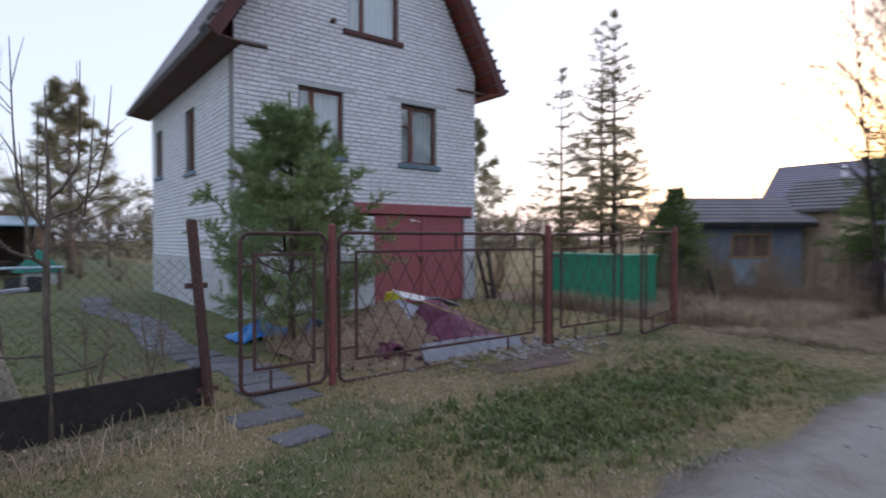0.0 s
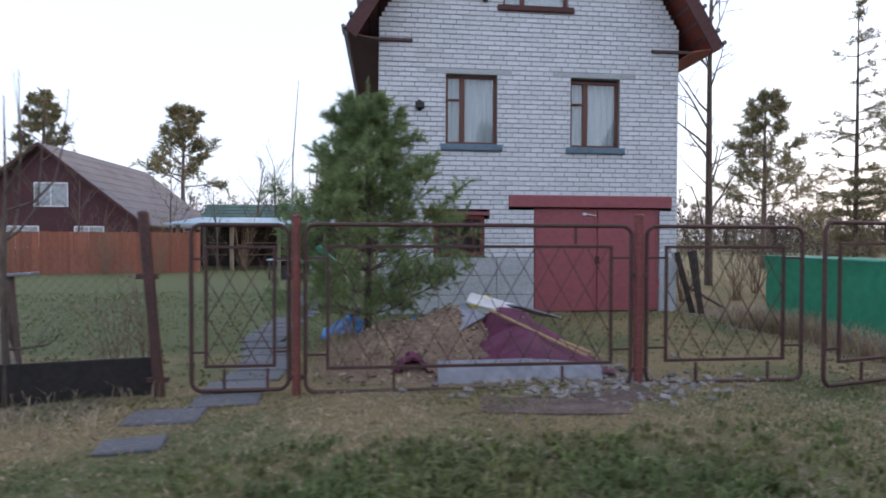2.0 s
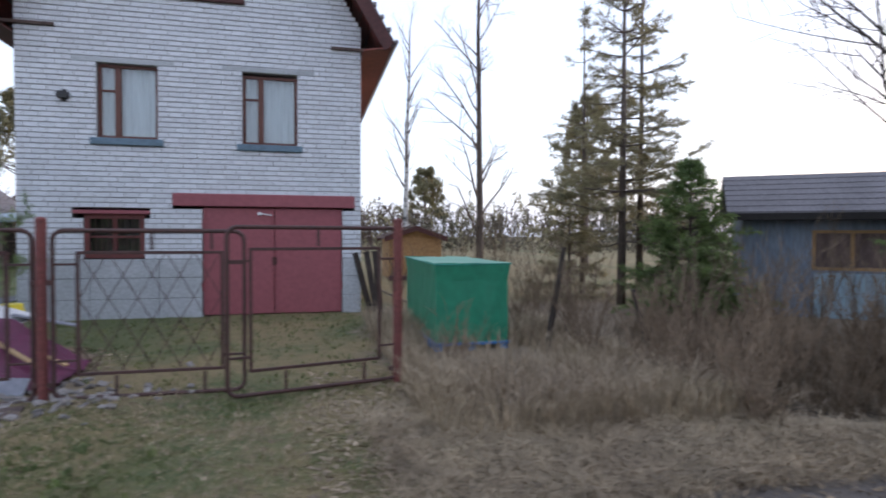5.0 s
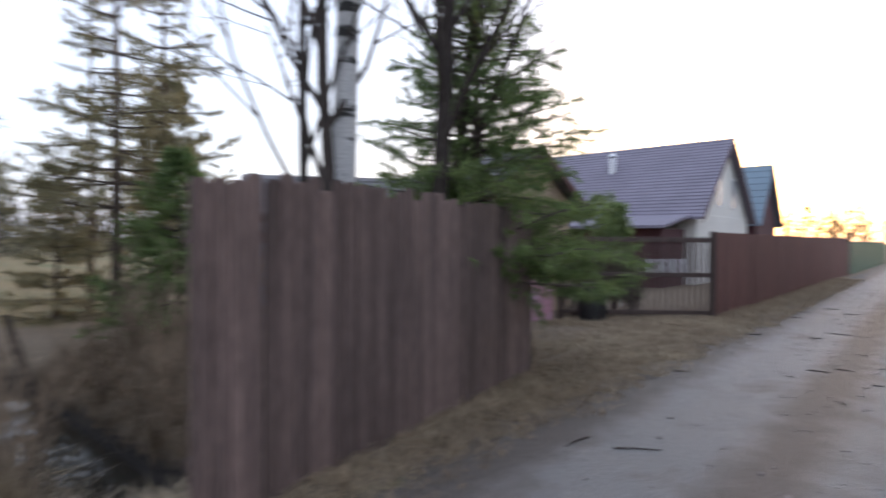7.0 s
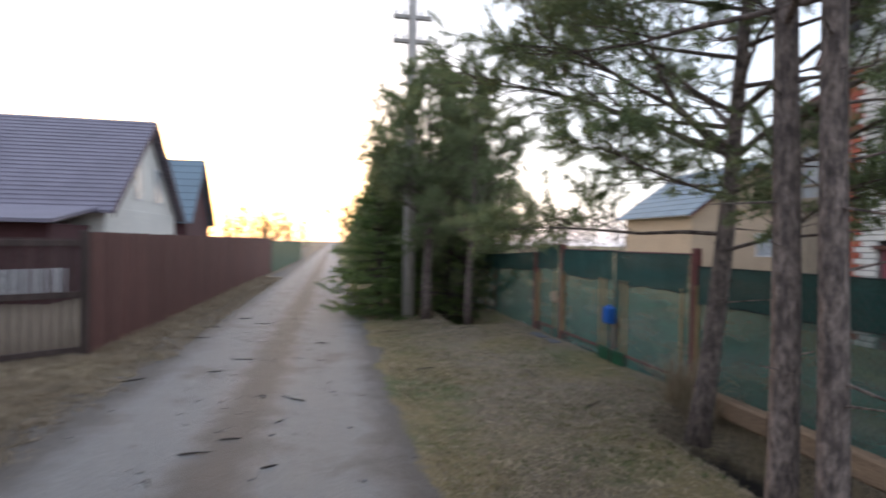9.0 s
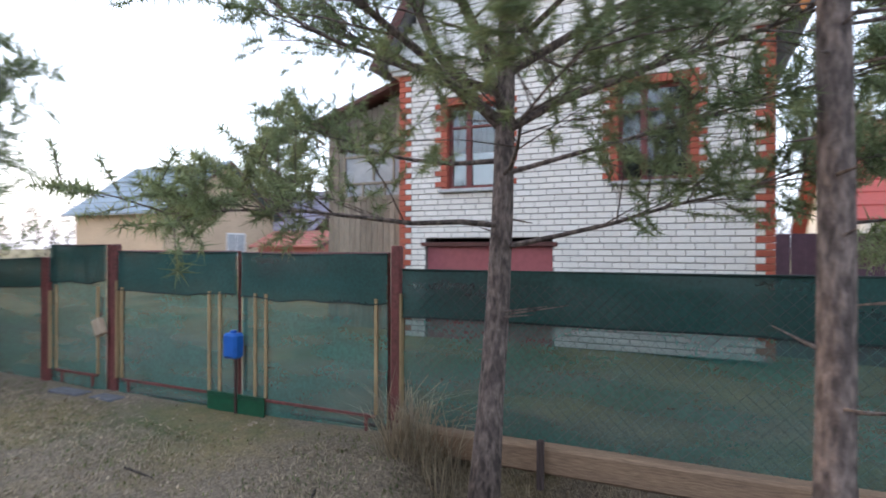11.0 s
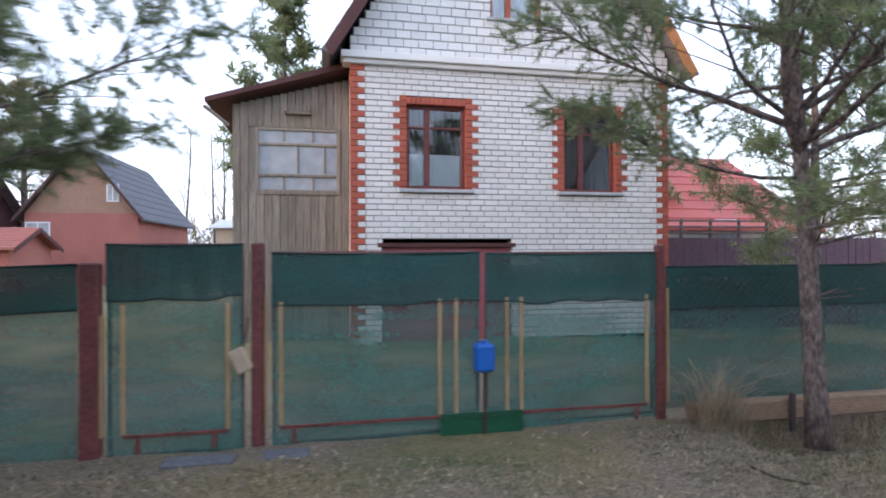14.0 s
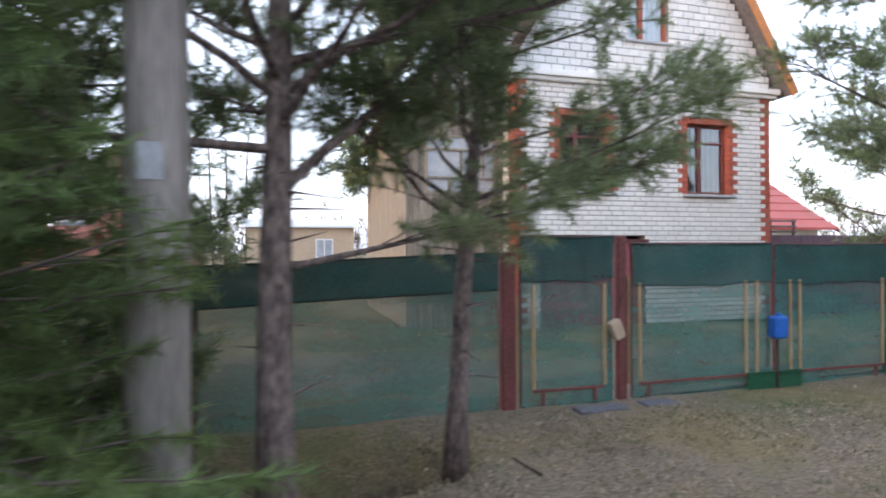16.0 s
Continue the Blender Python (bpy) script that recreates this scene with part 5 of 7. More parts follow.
_b = thing("blue_canister", "blue plastic canister cut into a letter box, hung on the gate", "box", (22.52, -4.385, 0.53))
part("body", Buf().box(-0.085, 0.085, -0.02, 0.11, 0, 0.24, 0.025), "blue_plastic", _b)
part("neck", Buf().tube([(0, 0.045, 0.24), (0, 0.045, 0.265)], 0.03, 10), "blue_plastic", _b)
_b = thing("iron_bar", "thin dark bar that closes the two gate leaves", "bar", (22.51, -4.36, -0.05))
part("rod", Buf().box(-0.012, 0.012, -0.012, 0.012, 0, 0.58, 0.003), "rust_pipe", _b)
for _x0, _x1 in ((22.17, 22.50), (22.52, 22.89)):
    _t = thing("tin_panel", "dark green tin panel over the gate's foot", "panel", (_x0, -4.375, -0.03), 0, "tin panels")
    part("sheet", Buf().box(0, _x1 - _x0, -0.006, 0.006, 0, 0.21, 0.002), "green_tin", _t)
    for _k in range(3):
        part("rib", Buf().box(0.0, _x1 - _x0, 0.007, 0.016, 0.165 + 0.018 * _k, 0.175 + 0.018 * _k, 0.002), "green_tin", _t)
_m = thing("milk_carton", "pale crumpled carton hung over the gate lock", "carton", (24.44, -4.34, 0.62))
part("body", Buf().box(-0.06, 0.06, -0.04, 0.04, 0, 0.19, 0.012, pose(0, 0, 0, 0, 24, 0)), "plaster_beige", _m)
part("chain", Buf().tube([(0.02, 0, 0.2), (0.0, -0.01, 0.3), (-0.02, 0, 0.42)], 0.008, 5), "rust_pipe", _m)
for _x, _w in ((24.5, 0.5), (23.95, 0.35)):
    single("stepping_stone", Buf().box(_x, _x + _w, -4.28, -4.10, gz(_x, -4.15) - 0.05, gz(_x, -4.15) + 0.02, 0.012), "slab", "flat grey concrete slab at the wicket", "slab", "slabs at the wicket")


# ---- plank fence, pink panel, slatted gate, long brown fence ----
def plank_fence(a, b, top, label, material, w=0.118, name="plank_fence", bottom=-0.22, ragged=0.05, thick=0.022, rails=True, pointed=True, as_parts=True):
    f = thing(name, label, "fence", (0, 0, 0))
    ax, ay, bx, by = *a, *b
    ln = math.hypot(bx - ax, by - ay)
    turn = math.degrees(math.atan2(by - ay, bx - ax))
    m = pose(ax, ay, 0, 0, 0, turn)
    n = int(ln / w)
    shapes = []
    whole = Buf()
    for i in range(n):
        s = i * w
        h = top + random.uniform(-ragged, ragged)
        lean = random.uniform(-0.006, 0.006)
        c = 0.03 if pointed else 0.0
        ww = w - random.uniform(0.003, 0.010)
        off = random.uniform(-0.006, 0.006)
        out = [(s + 0.002, bottom), (s + ww, bottom), (s + ww + lean, h - c), (s + ww - c * 0.8 + lean, h), (s + 0.002 + c * 0.8 + lean, h), (s + 0.002 + lean, h - c)]
        if as_parts:
            bb = Buf().prism(out, off - thick / 2, off + thick / 2)
            bb.v = [m @ Vector(p) for p in bb.v]
            part("plank", bb, material, f)
        else:
            bb = Buf().prism(out, off - thick / 2, off + thick / 2)
            whole.add([m @ Vector(p) for p in bb.v], bb.f)
    if not as_parts:
        tagged(part("planks", whole, material, f), kind="stuff")
    if rails:
        side = 0.045
        for z in (0.25, top - 0.4):
            part("rail", Buf().box(0, ln, side - 0.02, side + 0.02, z, z + 0.07, 0.006, m), material, f)
    return f


plank_fence((13.12, 2.34), (17.58, 3.08), 1.86, "tall fence of weathered dark brown planks", "old_wood")
plank_fence((17.62, 3.15), (20.6, 5.9), 1.55, "low brown side fence of planks", "old_wood")
plank_fence((20.6, 5.88), (22.10, 5.36), 1.45, "faded pink fence panel with bluish stains", "pink_fence", 0.3, "panel_fence", -0.2, 0.0, 0.02, False, False)
_g = thing("slatted_gate", "dark brown slatted wooden gate, closed", "gate", (22.12, 5.34, -0.15), math.degrees(math.atan2(2.86 - 5.34, 24.15 - 22.12)))
_gl = math.hypot(2.03, 2.48)
for _z in (0.12, 0.9, 1.62):
    part("rail", Buf().box(0, _gl, -0.02, 0.02, _z, _z + 0.09, 0.006), "gate_wood", _g)
for _i in range(27):
    part("slat", Buf().box(0.03 + _i * _gl / 27, 0.03 + _i * _gl / 27 + 0.055, 0.024, 0.042, 0.06, 1.74, 0.004), "gate_wood", _g)
for _a in (0.0, _gl - 0.1):
    part("post", Buf().box(_a, _a + 0.1, -0.13, -0.03, -0.2, 1.85, 0.01), "gate_wood", _g)
single("rain_barrel", Buf().tube([(22.45, 4.7, -0.2), (22.45, 4.7, 0.1), (22.45, 4.7, 0.45), (22.45, 4.7, 0.62)], [0.26, 0.29, 0.29, 0.26], 14), "black_plastic", "dark barrel beside the slatted gate", "barrel")
plank_fence((24.2, 2.86), (46.0, 2.62), 1.68, "long red-brown plank fence along the road", "brown_fence", 0.12, ragged=0.01, pointed=False, rails=False)
plank_fence((46.0, 2.60), (70.0, 2.4), 1.55, "distant dark green fence by the road", "green_tin", 0.3, ragged=0.01, pointed=False, rails=False)


# ---- other houses and sheds ----
def gable_house(name, label, x0, x1, y0, y1, wall_top, ridge, along, wall, roof, over=0.4, windows=(), base=-0.2, category="house", gable=None, lower=None, rows=9):
    """A plain house. along: the ridge's axis. windows: (side, a0, a1, z0, z1) with side one of the four compass letters of its wall."""
    h = thing(name, label, category, (0, 0, 0))
    part("wall", Buf().box(x0, x1, y0, y1, base, wall_top, 0.01), lower or wall, h)
    c = (x0 + x1) / 2 if along == "y" else (y0 + y1) / 2
    lo, hi = (x0, x1) if along == "y" else (y0, y1)
    d0, d1 = (y0, y1) if along == "y" else (x0, x1)
    g = Buf().prism([(lo + 0.01, wall_top), (hi - 0.01, wall_top), (c, ridge)], d0 + 0.012, d1 - 0.012, along)
    part("gable", g, gable or wall, h)
    slope = (ridge - wall_top) / (c - lo)
    for s in (-1, 1):
        e = c + s * (c - lo + over)
        ez = wall_top - slope * over
        n, roof_ob = rows, None
        for i in range(n):
            f0, f1 = i / n, (i + 1) / n
            a0, z0, a1, z1 = e + (c - e) * f0, ez + (ridge - ez) * f0, e + (c - e) * f1, ez + (ridge - ez) * f1
            row = part("roof" if roof_ob is None else "roof_sheet", Buf().prism([(a0, z0 + 0.07), (a1, z1 + 0.05), (a1, z1 + 0.13), (a0, z0 + 0.17)], d0 - over, d1 + over, along), roof, roof_ob or h)
            roof_ob = roof_ob or row
        for d in (d0 - over - 0.02, d1 + over):
            part("verge_board", Buf().prism([(e, ez - 0.05), (c, ridge - 0.05), (c, ridge + 0.12), (e, ez + 0.12)], d, d + 0.02, along), "maroon_dark", h)
    for side, a0, a1, z0, z1 in windows:
        if side in "ns":
            yy = y1 if side == "n" else y0
            s = 1 if side == "n" else -1
            fr = lambda p0, p1, q0, q1, d0_, d1_: Buf().box(p0, p1, yy + s * d0_, yy + s * d1_, q0, q1, 0.004)
        else:
            xx = x1 if side == "e" else x0
            s = 1 if side == "e" else -1
            fr = lambda p0, p1, q0, q1, d0_, d1_: Buf().box(xx + s * d0_, xx + s * d1_, p0, p1, q0, q1, 0.004)
        w = part("window", fr(a0 - 0.07, a1 + 0.07, z0 - 0.07, z1 + 0.07, 0.002, 0.03), "white_paint", h, "white window frame")
        am = (a0 + a1) / 2
        part("pane", fr(a0, am - 0.03, z0, z1, 0.031, 0.038), "glass_old", w)
        part("pane", fr(am + 0.03, a1, z0, z1, 0.031, 0.038), "glass_old", w)
    return h


gable_house("cottage", "white-gabled cottage with a dark sheet roof", 33.9, 41.4, 6.2, 14.2, 2.55, 5.75, "y", "plaster_white", "roof_purple", 0.35, [("s", 36.4, 37.0, 3.0, 4.2), ("s", 38.6, 39.3, 3.0, 4.2)], rows=24)
_c = thing("roof_chimney", "pale metal chimney pipe on the cottage roof", "chimney", (36.2, 10.6, 4.4))
part("pipe", Buf().tube([(0, 0, 0), (0, 0, 0.9)], 0.14, 10), "white_paint", _c)
part("cowl", Buf().tube([(0, 0, 0.95), (0, 0, 1.15)], [0.22, 0.02], 10), "white_paint", _c)
_c = thing("lean_to", "low lean-to wing under a dark sheet roof", "wing", (0, 0, 0))
part("wall", Buf().box(31.4, 33.85, 6.6, 14.0, -0.2, 1.95, 0.01), "log_maroon", _c)
part("roof", Buf().prism([(30.9, 1.95), (33.85, 2.45), (33.85, 2.55), (30.9, 2.05)], 6.3, 14.3), "roof_purple", _c)
_c = thing("white_board", "low white board screen behind the slatted gate", "screen", (25.0, 5.2, -0.15), -40)
for _i in range(6):
    part("board", Buf().box(_i * 0.3, _i * 0.3 + 0.27, 0, 0.02, 0.75, 1.2, 0.004), "white_paint", _c)
part("post", Buf().box(0, 0.05, 0.021, 0.06, 0, 1.2, 0.004), "white_paint", _c)
gable_house("far_house", "far red-brown house with a blue-grey roof", 45.0, 50.0, 6.6, 13.0, 2.7, 5.7, "y", "log_maroon", "roof_blue", 0.35)
gable_house("log_house", "dark red log house with a grey roof and white windows", -18.5, -9.0, 30.0, 42.0, 2.2, 6.0, "y", "log_maroon", "roof_grey", 0.4, [("s", -14.1, -12.6, 3.0, 4.1), ("s", -15.4, -14.0, 0.9, 1.9), ("s", -12.2, -10.9, 0.9, 1.9)])
gable_house("low_house", "low building with a dark green roof", -10.5, -2.5, 44.0, 50.0, 1.9, 4.0, "x", "log_maroon", "green_roof", 0.4)
gable_house("far_cottage", "far cottage with a white-edged gable", -2.8, 2.6, 62.0, 70.0, 2.0, 4.6, "y", "wall_tan", "roof_grey", 0.4)
gable_house("brick_villa", "pink brick house with a tan gable and a dark roof", 32.7, 37.5, -38.0, -28.6, 3.4, 6.5, "y", "wall_tan", "roof_dark", 0.35, [("n", 36.5, 37.4, 2.1, 2.9), ("n", 33.6, 34.0, 4.0, 4.7)], lower="brick_pink")
gable_house("beige_house", "beige house with a blue-grey roof", 43.0, 50.0, -28.0, -20.0, 3.6, 6.4, "x", "plaster_beige", "roof_blue", 0.5, [("w", -25.5, -24.2, 1.2, 2.4)])
gable_house("red_roof_house", "white house under a red metal roof", 6.5, 14.5, -27.0, -17.5, 2.5, 5.6, "x", "plaster_white", "red_roof", 0.5, [("n", 9.2, 10.1, 1.8, 2.6)])
gable_house("garden_house", "low beige garden house with a pale flat roof", 24.0, 29.6, -36.0, -30.5, 2.75, 3.25, "x", "plaster_beige", "white_paint", 0.25, [("n", 25.2, 26.0, 1.2, 2.1)])
gable_house("low_shed", "low shed with a pinkish sheet roof", 34.6, 38.2, -24.5, -21.5, 1.7, 2.35, "x", "brick_pink", "brick_pink", 0.3, category="shed")
gable_house("purple_roof_house", "log house with a dark purple roof", 41.5, 48.0, -37.0, -30.0, 3.0, 5.6, "x", "log_maroon", "roof_purple", 0.5)
_b = thing("balcony", "dark wooden balcony with a slatted rail", "balcony", (9.0, -16.6, 1.6))
part("deck", Buf().box(0, 5.5, -0.9, 0.4, 0, 0.12, 0.01), "old_wood", _b)
for _z in (0.3, 0.5, 0.7, 0.9):
    part("rail", Buf().box(0, 5.5, 0.3, 0.34, _z, _z + 0.07, 0.005), "old_wood", _b)
for _x in (0, 1.1, 2.2, 3.3, 4.4, 5.4):
    part("post", Buf().box(_x, _x + 0.08, 0.2, 0.28, -1.8, 1.0, 0.006), "old_wood", _b)
plank_fence((9.0, -10.4), (17.45, -10.4), 1.82, "dark purple sheet fence", "purple_fence", 0.2, "sheet_fence", -0.2, 0.0, 0.02, False, False)


def blue_shed():
    """Old shed with its ridge along its front wall."""
    turn = math.degrees(math.atan2(-0.6, 0.8))
    s = thing("shed", "old blue-grey painted shed with a worn grey roof", "shed", (17.3, 9.2, -0.15), turn)
    L, D = 3.6, 2.6
    for a0, a1, z0, z1 in ((0, 1.25, -0.1, 2.18), (2.6, L, -0.1, 2.18), (1.25, 2.6, -0.1, 0.95), (1.25, 2.6, 1.75, 2.18)):
        part("wall_panel", Buf().box(a0, a1, 0, 0.08, z0, z1, 0.01), "shed_blue", s, "peeling blue-grey boards")
    part("back_room", Buf().box(0.02, L, 0.5, D, -0.1, 2.24, 0.01), "shed_blue", s)
    part("side_wall", Buf().box(0, 0.06, 0.09, 0.5, -0.1, 2.24, 0.01).prism([(0.0, 2.25), (D, 2.25), (D / 2, 2.88)], 0.01, 0.09, "x"), "shed_blue", s)
    fr = Buf()
    for a in (1.25, 1.9, 2.54):
        fr.box(a, a + 0.06, 0.0, 0.06, 0.95, 1.75, 0.005)
    for z in (0.95, 1.69):
        fr.box(1.31, 2.54, 0.002, 0.058, z, z + 0.06, 0.005)
    w = part("window", fr, "plywood", s, "bare wooden window frame")
    part("shutter", Buf().box(1.31, 2.54, 0.03, 0.05, 1.01, 1.69, 0.004), "old_wood", w, "planks nailed over the glass")
    part("panel", Buf().box(1.3, 2.5, -0.012, -0.002, 0.0, 0.9, 0.004), "sky_sheet", s, "paler blue panel below the window")
    for sgn in (0, 1):
        for i in range(7):
            f0, f1 = i / 7, (i + 1) / 7
            y = lambda f: (-0.35 + (D / 2 + 0.35) * f) if sgn == 0 else (D + 0.35 - (D / 2 + 0.35) * f)
            z = lambda f: 2.06 + (2.95 - 2.06) * f
            part("roof_sheet", Buf().prism([(y(f0), z(f0) + 0.03), (y(f1), z(f1) + 0.015), (y(f1), z(f1) + 0.05), (y(f0), z(f0) + 0.07)], -0.3, L + 0.3, "x"), "roof_grey", s)
    part("eave_board", Buf().box(-0.3, L + 0.3, -0.37, -0.345, 1.95, 2.09, 0.005), "black_wood", s)


blue_shed()
gable_house("barn", "pale barn with a worn grey roof", 20.7, 24.1, 6.15, 7.7, 2.42, 3.42, "y", "plaster_beige", "roof_grey", 0.3, category="shed")
gable_house("plywood_hut", "small unpainted plywood hut", 11.4, 13.4, 20.0, 22.0, 1.35, 1.7, "y", "plywood", "old_wood", 0.2, category="shed")


# ---- garden behind the pipe gates ----
def garden():
    rng = random.Random(5)
    plank = thing("board_edging", "low black board along the foot of the wire fence", "edging", (0, 0, 0))
    for i, (a, b) in enumerate((((-3.6, 4.45), (-1.2, 4.98)), ((-1.2, 4.98), (1.2, 5.46)))):
        ln = math.hypot(b[0] - a[0], b[1] - a[1])
        m = pose(a[0], a[1], -0.2, 0, 0, math.degrees(math.atan2(b[1] - a[1], b[0] - a[0])))
        part("board", Buf().box(0, ln - 0.01, -0.02, 0.02, 0, 0.42, 0.006, m), "black_wood", plank)
    for i in range(30):
        x, y = 1.93 - 0.02 * i + 0.15 * math.sin(i * 0.5) * (i > 2) + rng.uniform(-0.04, 0.04), 4.75 + i * 0.44
        if i == 0:
            x = 1.55
        m = pose(x, y, gz(x, y) + 0.012, 0, 0, rng.uniform(-7, 7))
        single("path_slab", Buf().box(-0.30, 0.30, -0.19, 0.19, -0.06, 0.012, 0.012, m), "slab", "grey concrete garden path slab set in grass", "slab", "garden path slabs")
    single("path_slab", Buf().box(-0.22, 0.22, -0.14, 0.14, -0.06, 0.02, 0.012, pose(1.58, 4.05, gz(1.58, 4.05) + 0.012, 0, 0, 12)), "slab", "small grey slab lying alone in the grass", "slab", "garden path slabs")
    # earth heap with rubbish on it
    n, k = 40, 28
    verts = []
    for j in range(k + 1):
        for i in range(n + 1):
            u, v = i / n, j / k
            x, y = 2.6 + 3.6 * u, 5.62 + 2.6 * v
            h = 0.62 * math.exp(-((u - 0.48) / 0.24) ** 2 - ((v - 0.55) / 0.30) ** 2) + 0.25 * math.exp(-((u - 0.2) / 0.18) ** 2 - ((v - 0.5) / 0.3) ** 2)
            h += 0.10 * noise.noise((x * 2.5, y * 2.5, 1.0)) * min(1, h * 4) + 0.05 * noise.noise((x * 8, y * 8, 1.0)) * min(1, h * 4)
            verts.append((x, y, gz(x, y) - 0.03 + max(0, h)))
    faces = [(j * (n + 1) + i, j * (n + 1) + i + 1, (j + 1) * (n + 1) + i + 1, (j + 1) * (n + 1) + i) for j in range(k) for i in range(n)]
    single("earth_heap", Buf().add(verts, faces), "earth", "bare brown earth heap behind the gate", "heap", smooth=True)
    leaves = Buf()
    for i in range(1500):
        a, b = rng.randrange(n), rng.randrange(k)
        q = [Vector(verts[(b + e) * (n + 1) + a + d]) for d, e in ((0, 0), (1, 0), (1, 1), (0, 1))]
        c = q[0].lerp(q[2], rng.random()).lerp(q[1], rng.random() * 0.5)
        sz = rng.uniform(0.02, 0.05)
        m = pose(c.x, c.y, c.z + 0.015, rng.uniform(-40, 40), rng.uniform(-40, 40), rng.uniform(0, 360))
        leaves.add([m @ Vector(p) for p in ((-sz, 0, 0), (0, -sz * 0.5, sz * 0.2), (sz, 0, 0), (0, sz * 0.5, sz * 0.2))], [(0, 1, 2, 3)])
    single("fallen_leaves", leaves, "litter", "dry brown leaves lying on the earth heap", "leaves", kind="stuff")
    def crumpled(name, material, label, x0, x1, y0, y1, height, seed, lift=0.0):
        nn = 22
        vv = []
        for j in range(nn + 1):
            for i in range(nn + 1):
                u, v = i / nn, j / nn
                x, y = x0 + (x1 - x0) * u + 0.08 * noise.noise((u * 5, v * 5, seed)), y0 + (y1 - y0) * v + 0.08 * noise.noise((v * 5, u * 5, seed + 3))
                h = height(u, v) + 0.09 * noise.noise((u * 6, v * 6, seed)) + 0.035 * noise.noise((u * 16, v * 16, seed))
                vv.append((x, y, gz(x, y) + 0.03 + lift + max(0, h)))
        top = [(j * (nn + 1) + i, j * (nn + 1) + i + 1, (j + 1) * (nn + 1) + i + 1, (j + 1) * (nn + 1) + i) for j in range(nn) for i in range(nn)]
        low = [(x, y, z - 0.012) for x, y, z in vv]
        N = len(vv)
        single(name, Buf().add(vv + low, top + [tuple(q + N for q in f[::-1]) for f in top]), material, label, "tarpaulin", smooth=True)
    crumpled("tarpaulin", "maroon_tarp", "crumpled maroon tarpaulin thrown over the heap", 3.95, 5.95, 5.78, 6.85, lambda u, v: 0.50 * math.exp(-((u - 0.55) / 0.20) ** 2) * (0.25 + 0.75 * v) + 0.24 * math.exp(-((u - 0.36) / 0.2) ** 2) * v + 0.20 * math.exp(-((u - 0.78) / 0.16) ** 2) * v, 2.0)
    crumpled("tarpaulin", "maroon_tarp", "small scrap of maroon tarpaulin", 3.45, 3.95, 5.9, 6.3, lambda u, v: 0.16 * math.exp(-((u - 0.5) / 0.3) ** 2), 8.0)
    crumpled("tarpaulin", "blue_tarp", "bunched bright blue tarpaulin in the grass", 2.45, 3.30, 8.3, 9.0, lambda u, v: 0.26 * math.exp(-((u - 0.5) / 0.36) ** 2 - ((v - 0.5) / 0.4) ** 2), 12.0)
    crumpled("tarpaulin", "blue_tarp", "small scrap of blue tarpaulin", 3.7, 4.05, 8.6, 8.9, lambda u, v: 0.18 * math.exp(-((u - 0.5) / 0.3) ** 2), 15.0)
    for x, y, z, w, d, rx, ry, rz, material, label in (
            (4.85, 7.05, 0.50, 0.75, 0.5, 8, 14, -14, "white_sheet", "pale sheet lying tilted on the heap"),
            (5.35, 7.15, 0.40, 0.7, 0.4, -4, 16, 20, "grey_sheet", "grey sheet lying on the heap"),
            (4.35, 6.75, 0.38, 0.5, 0.35, 24, -18, 35, "grey_sheet", "grey slate sheet leaning on the heap"),
            (4.45, 5.70, -0.06, 1.0, 0.28, 58, 0, 2, "grey_sheet", "bluish grey sheet propped behind the gate"),
            (5.35, 5.72, -0.07, 0.8, 0.24, 52, 4, -4, "grey_sheet", "bluish grey sheet propped behind the gate"),
            (5.2, 6.4, 0.25, 1.3, 0.06, 0, 22, -28, "fresh_wood", "pale wooden lath on the heap"),
            (5.35, 6.55, 0.20, 1.2, 0.05, 0, 20, -22, "fresh_wood", "pale wooden lath on the heap"),
            (4.9, 4.75, -0.145, 1.3, 0.5, 0, 0, -6, "old_wood", "worn grey boards trodden into the grass"),
            (5.6, 4.95, -0.14, 0.8, 0.35, 2, 0, 12, "old_wood", "worn grey boards trodden into the grass")):
        single("scrap_sheet", Buf().box(-w / 2, w / 2, -d / 2, d / 2, -0.012, 0.012, 0.004, pose(x, y, z, rx, ry, rz)), material, label, "scrap", "scrap on the heap")
    t = thing("bucket", "yellow plastic tub upside down on the heap", "tub", (4.75, 7.6, 0.42))
    part("body", Buf().tube([(0, 0, 0), (0, 0, 0.14)], [0.17, 0.14], 14), "yellow_plastic", t)
    part("rim", Buf().tube([(0, 0, -0.012), (0, 0, 0.012)], 0.18, 14), "yellow_plastic", t)
    bits = Buf()
    for i in range(260):
        x, y = rng.gauss(5.6, 0.7), rng.gauss(5.4, 0.35)
        s = rng.uniform(0.015, 0.05)
        bits.box(-s, s, -s * 0.7, s * 0.7, -s * 0.4, s * 0.4, 0.006, pose(x, y, gz(x, y) + s * 0.3, rng.uniform(0, 40), rng.uniform(0, 40), rng.uniform(0, 360)))
    single("rubble", bits, "stone", "broken stone and brick rubble by the gate post", "rubble", kind="stuff")
    # boards leaning by the side fence
    for x, y, h, w, ry, material, label in ((-0.95, 5.75, 1.05, 0.14, 2, "old_wood", "rotten wooden post with slate cap"), (-0.30, 5.85, 1.02, 0.13, -4, "old_wood", "rotten wooden post with slate cap")):
        p = thing("old_post", label, "post", (x, y, -0.2), 0, "rotten posts")
        part("shaft", Buf().box(-w / 2, w / 2, -0.05, 0.05, 0, h + 0.15, 0.01, pose(0, 0, 0, 0, ry, 0)), material, p)
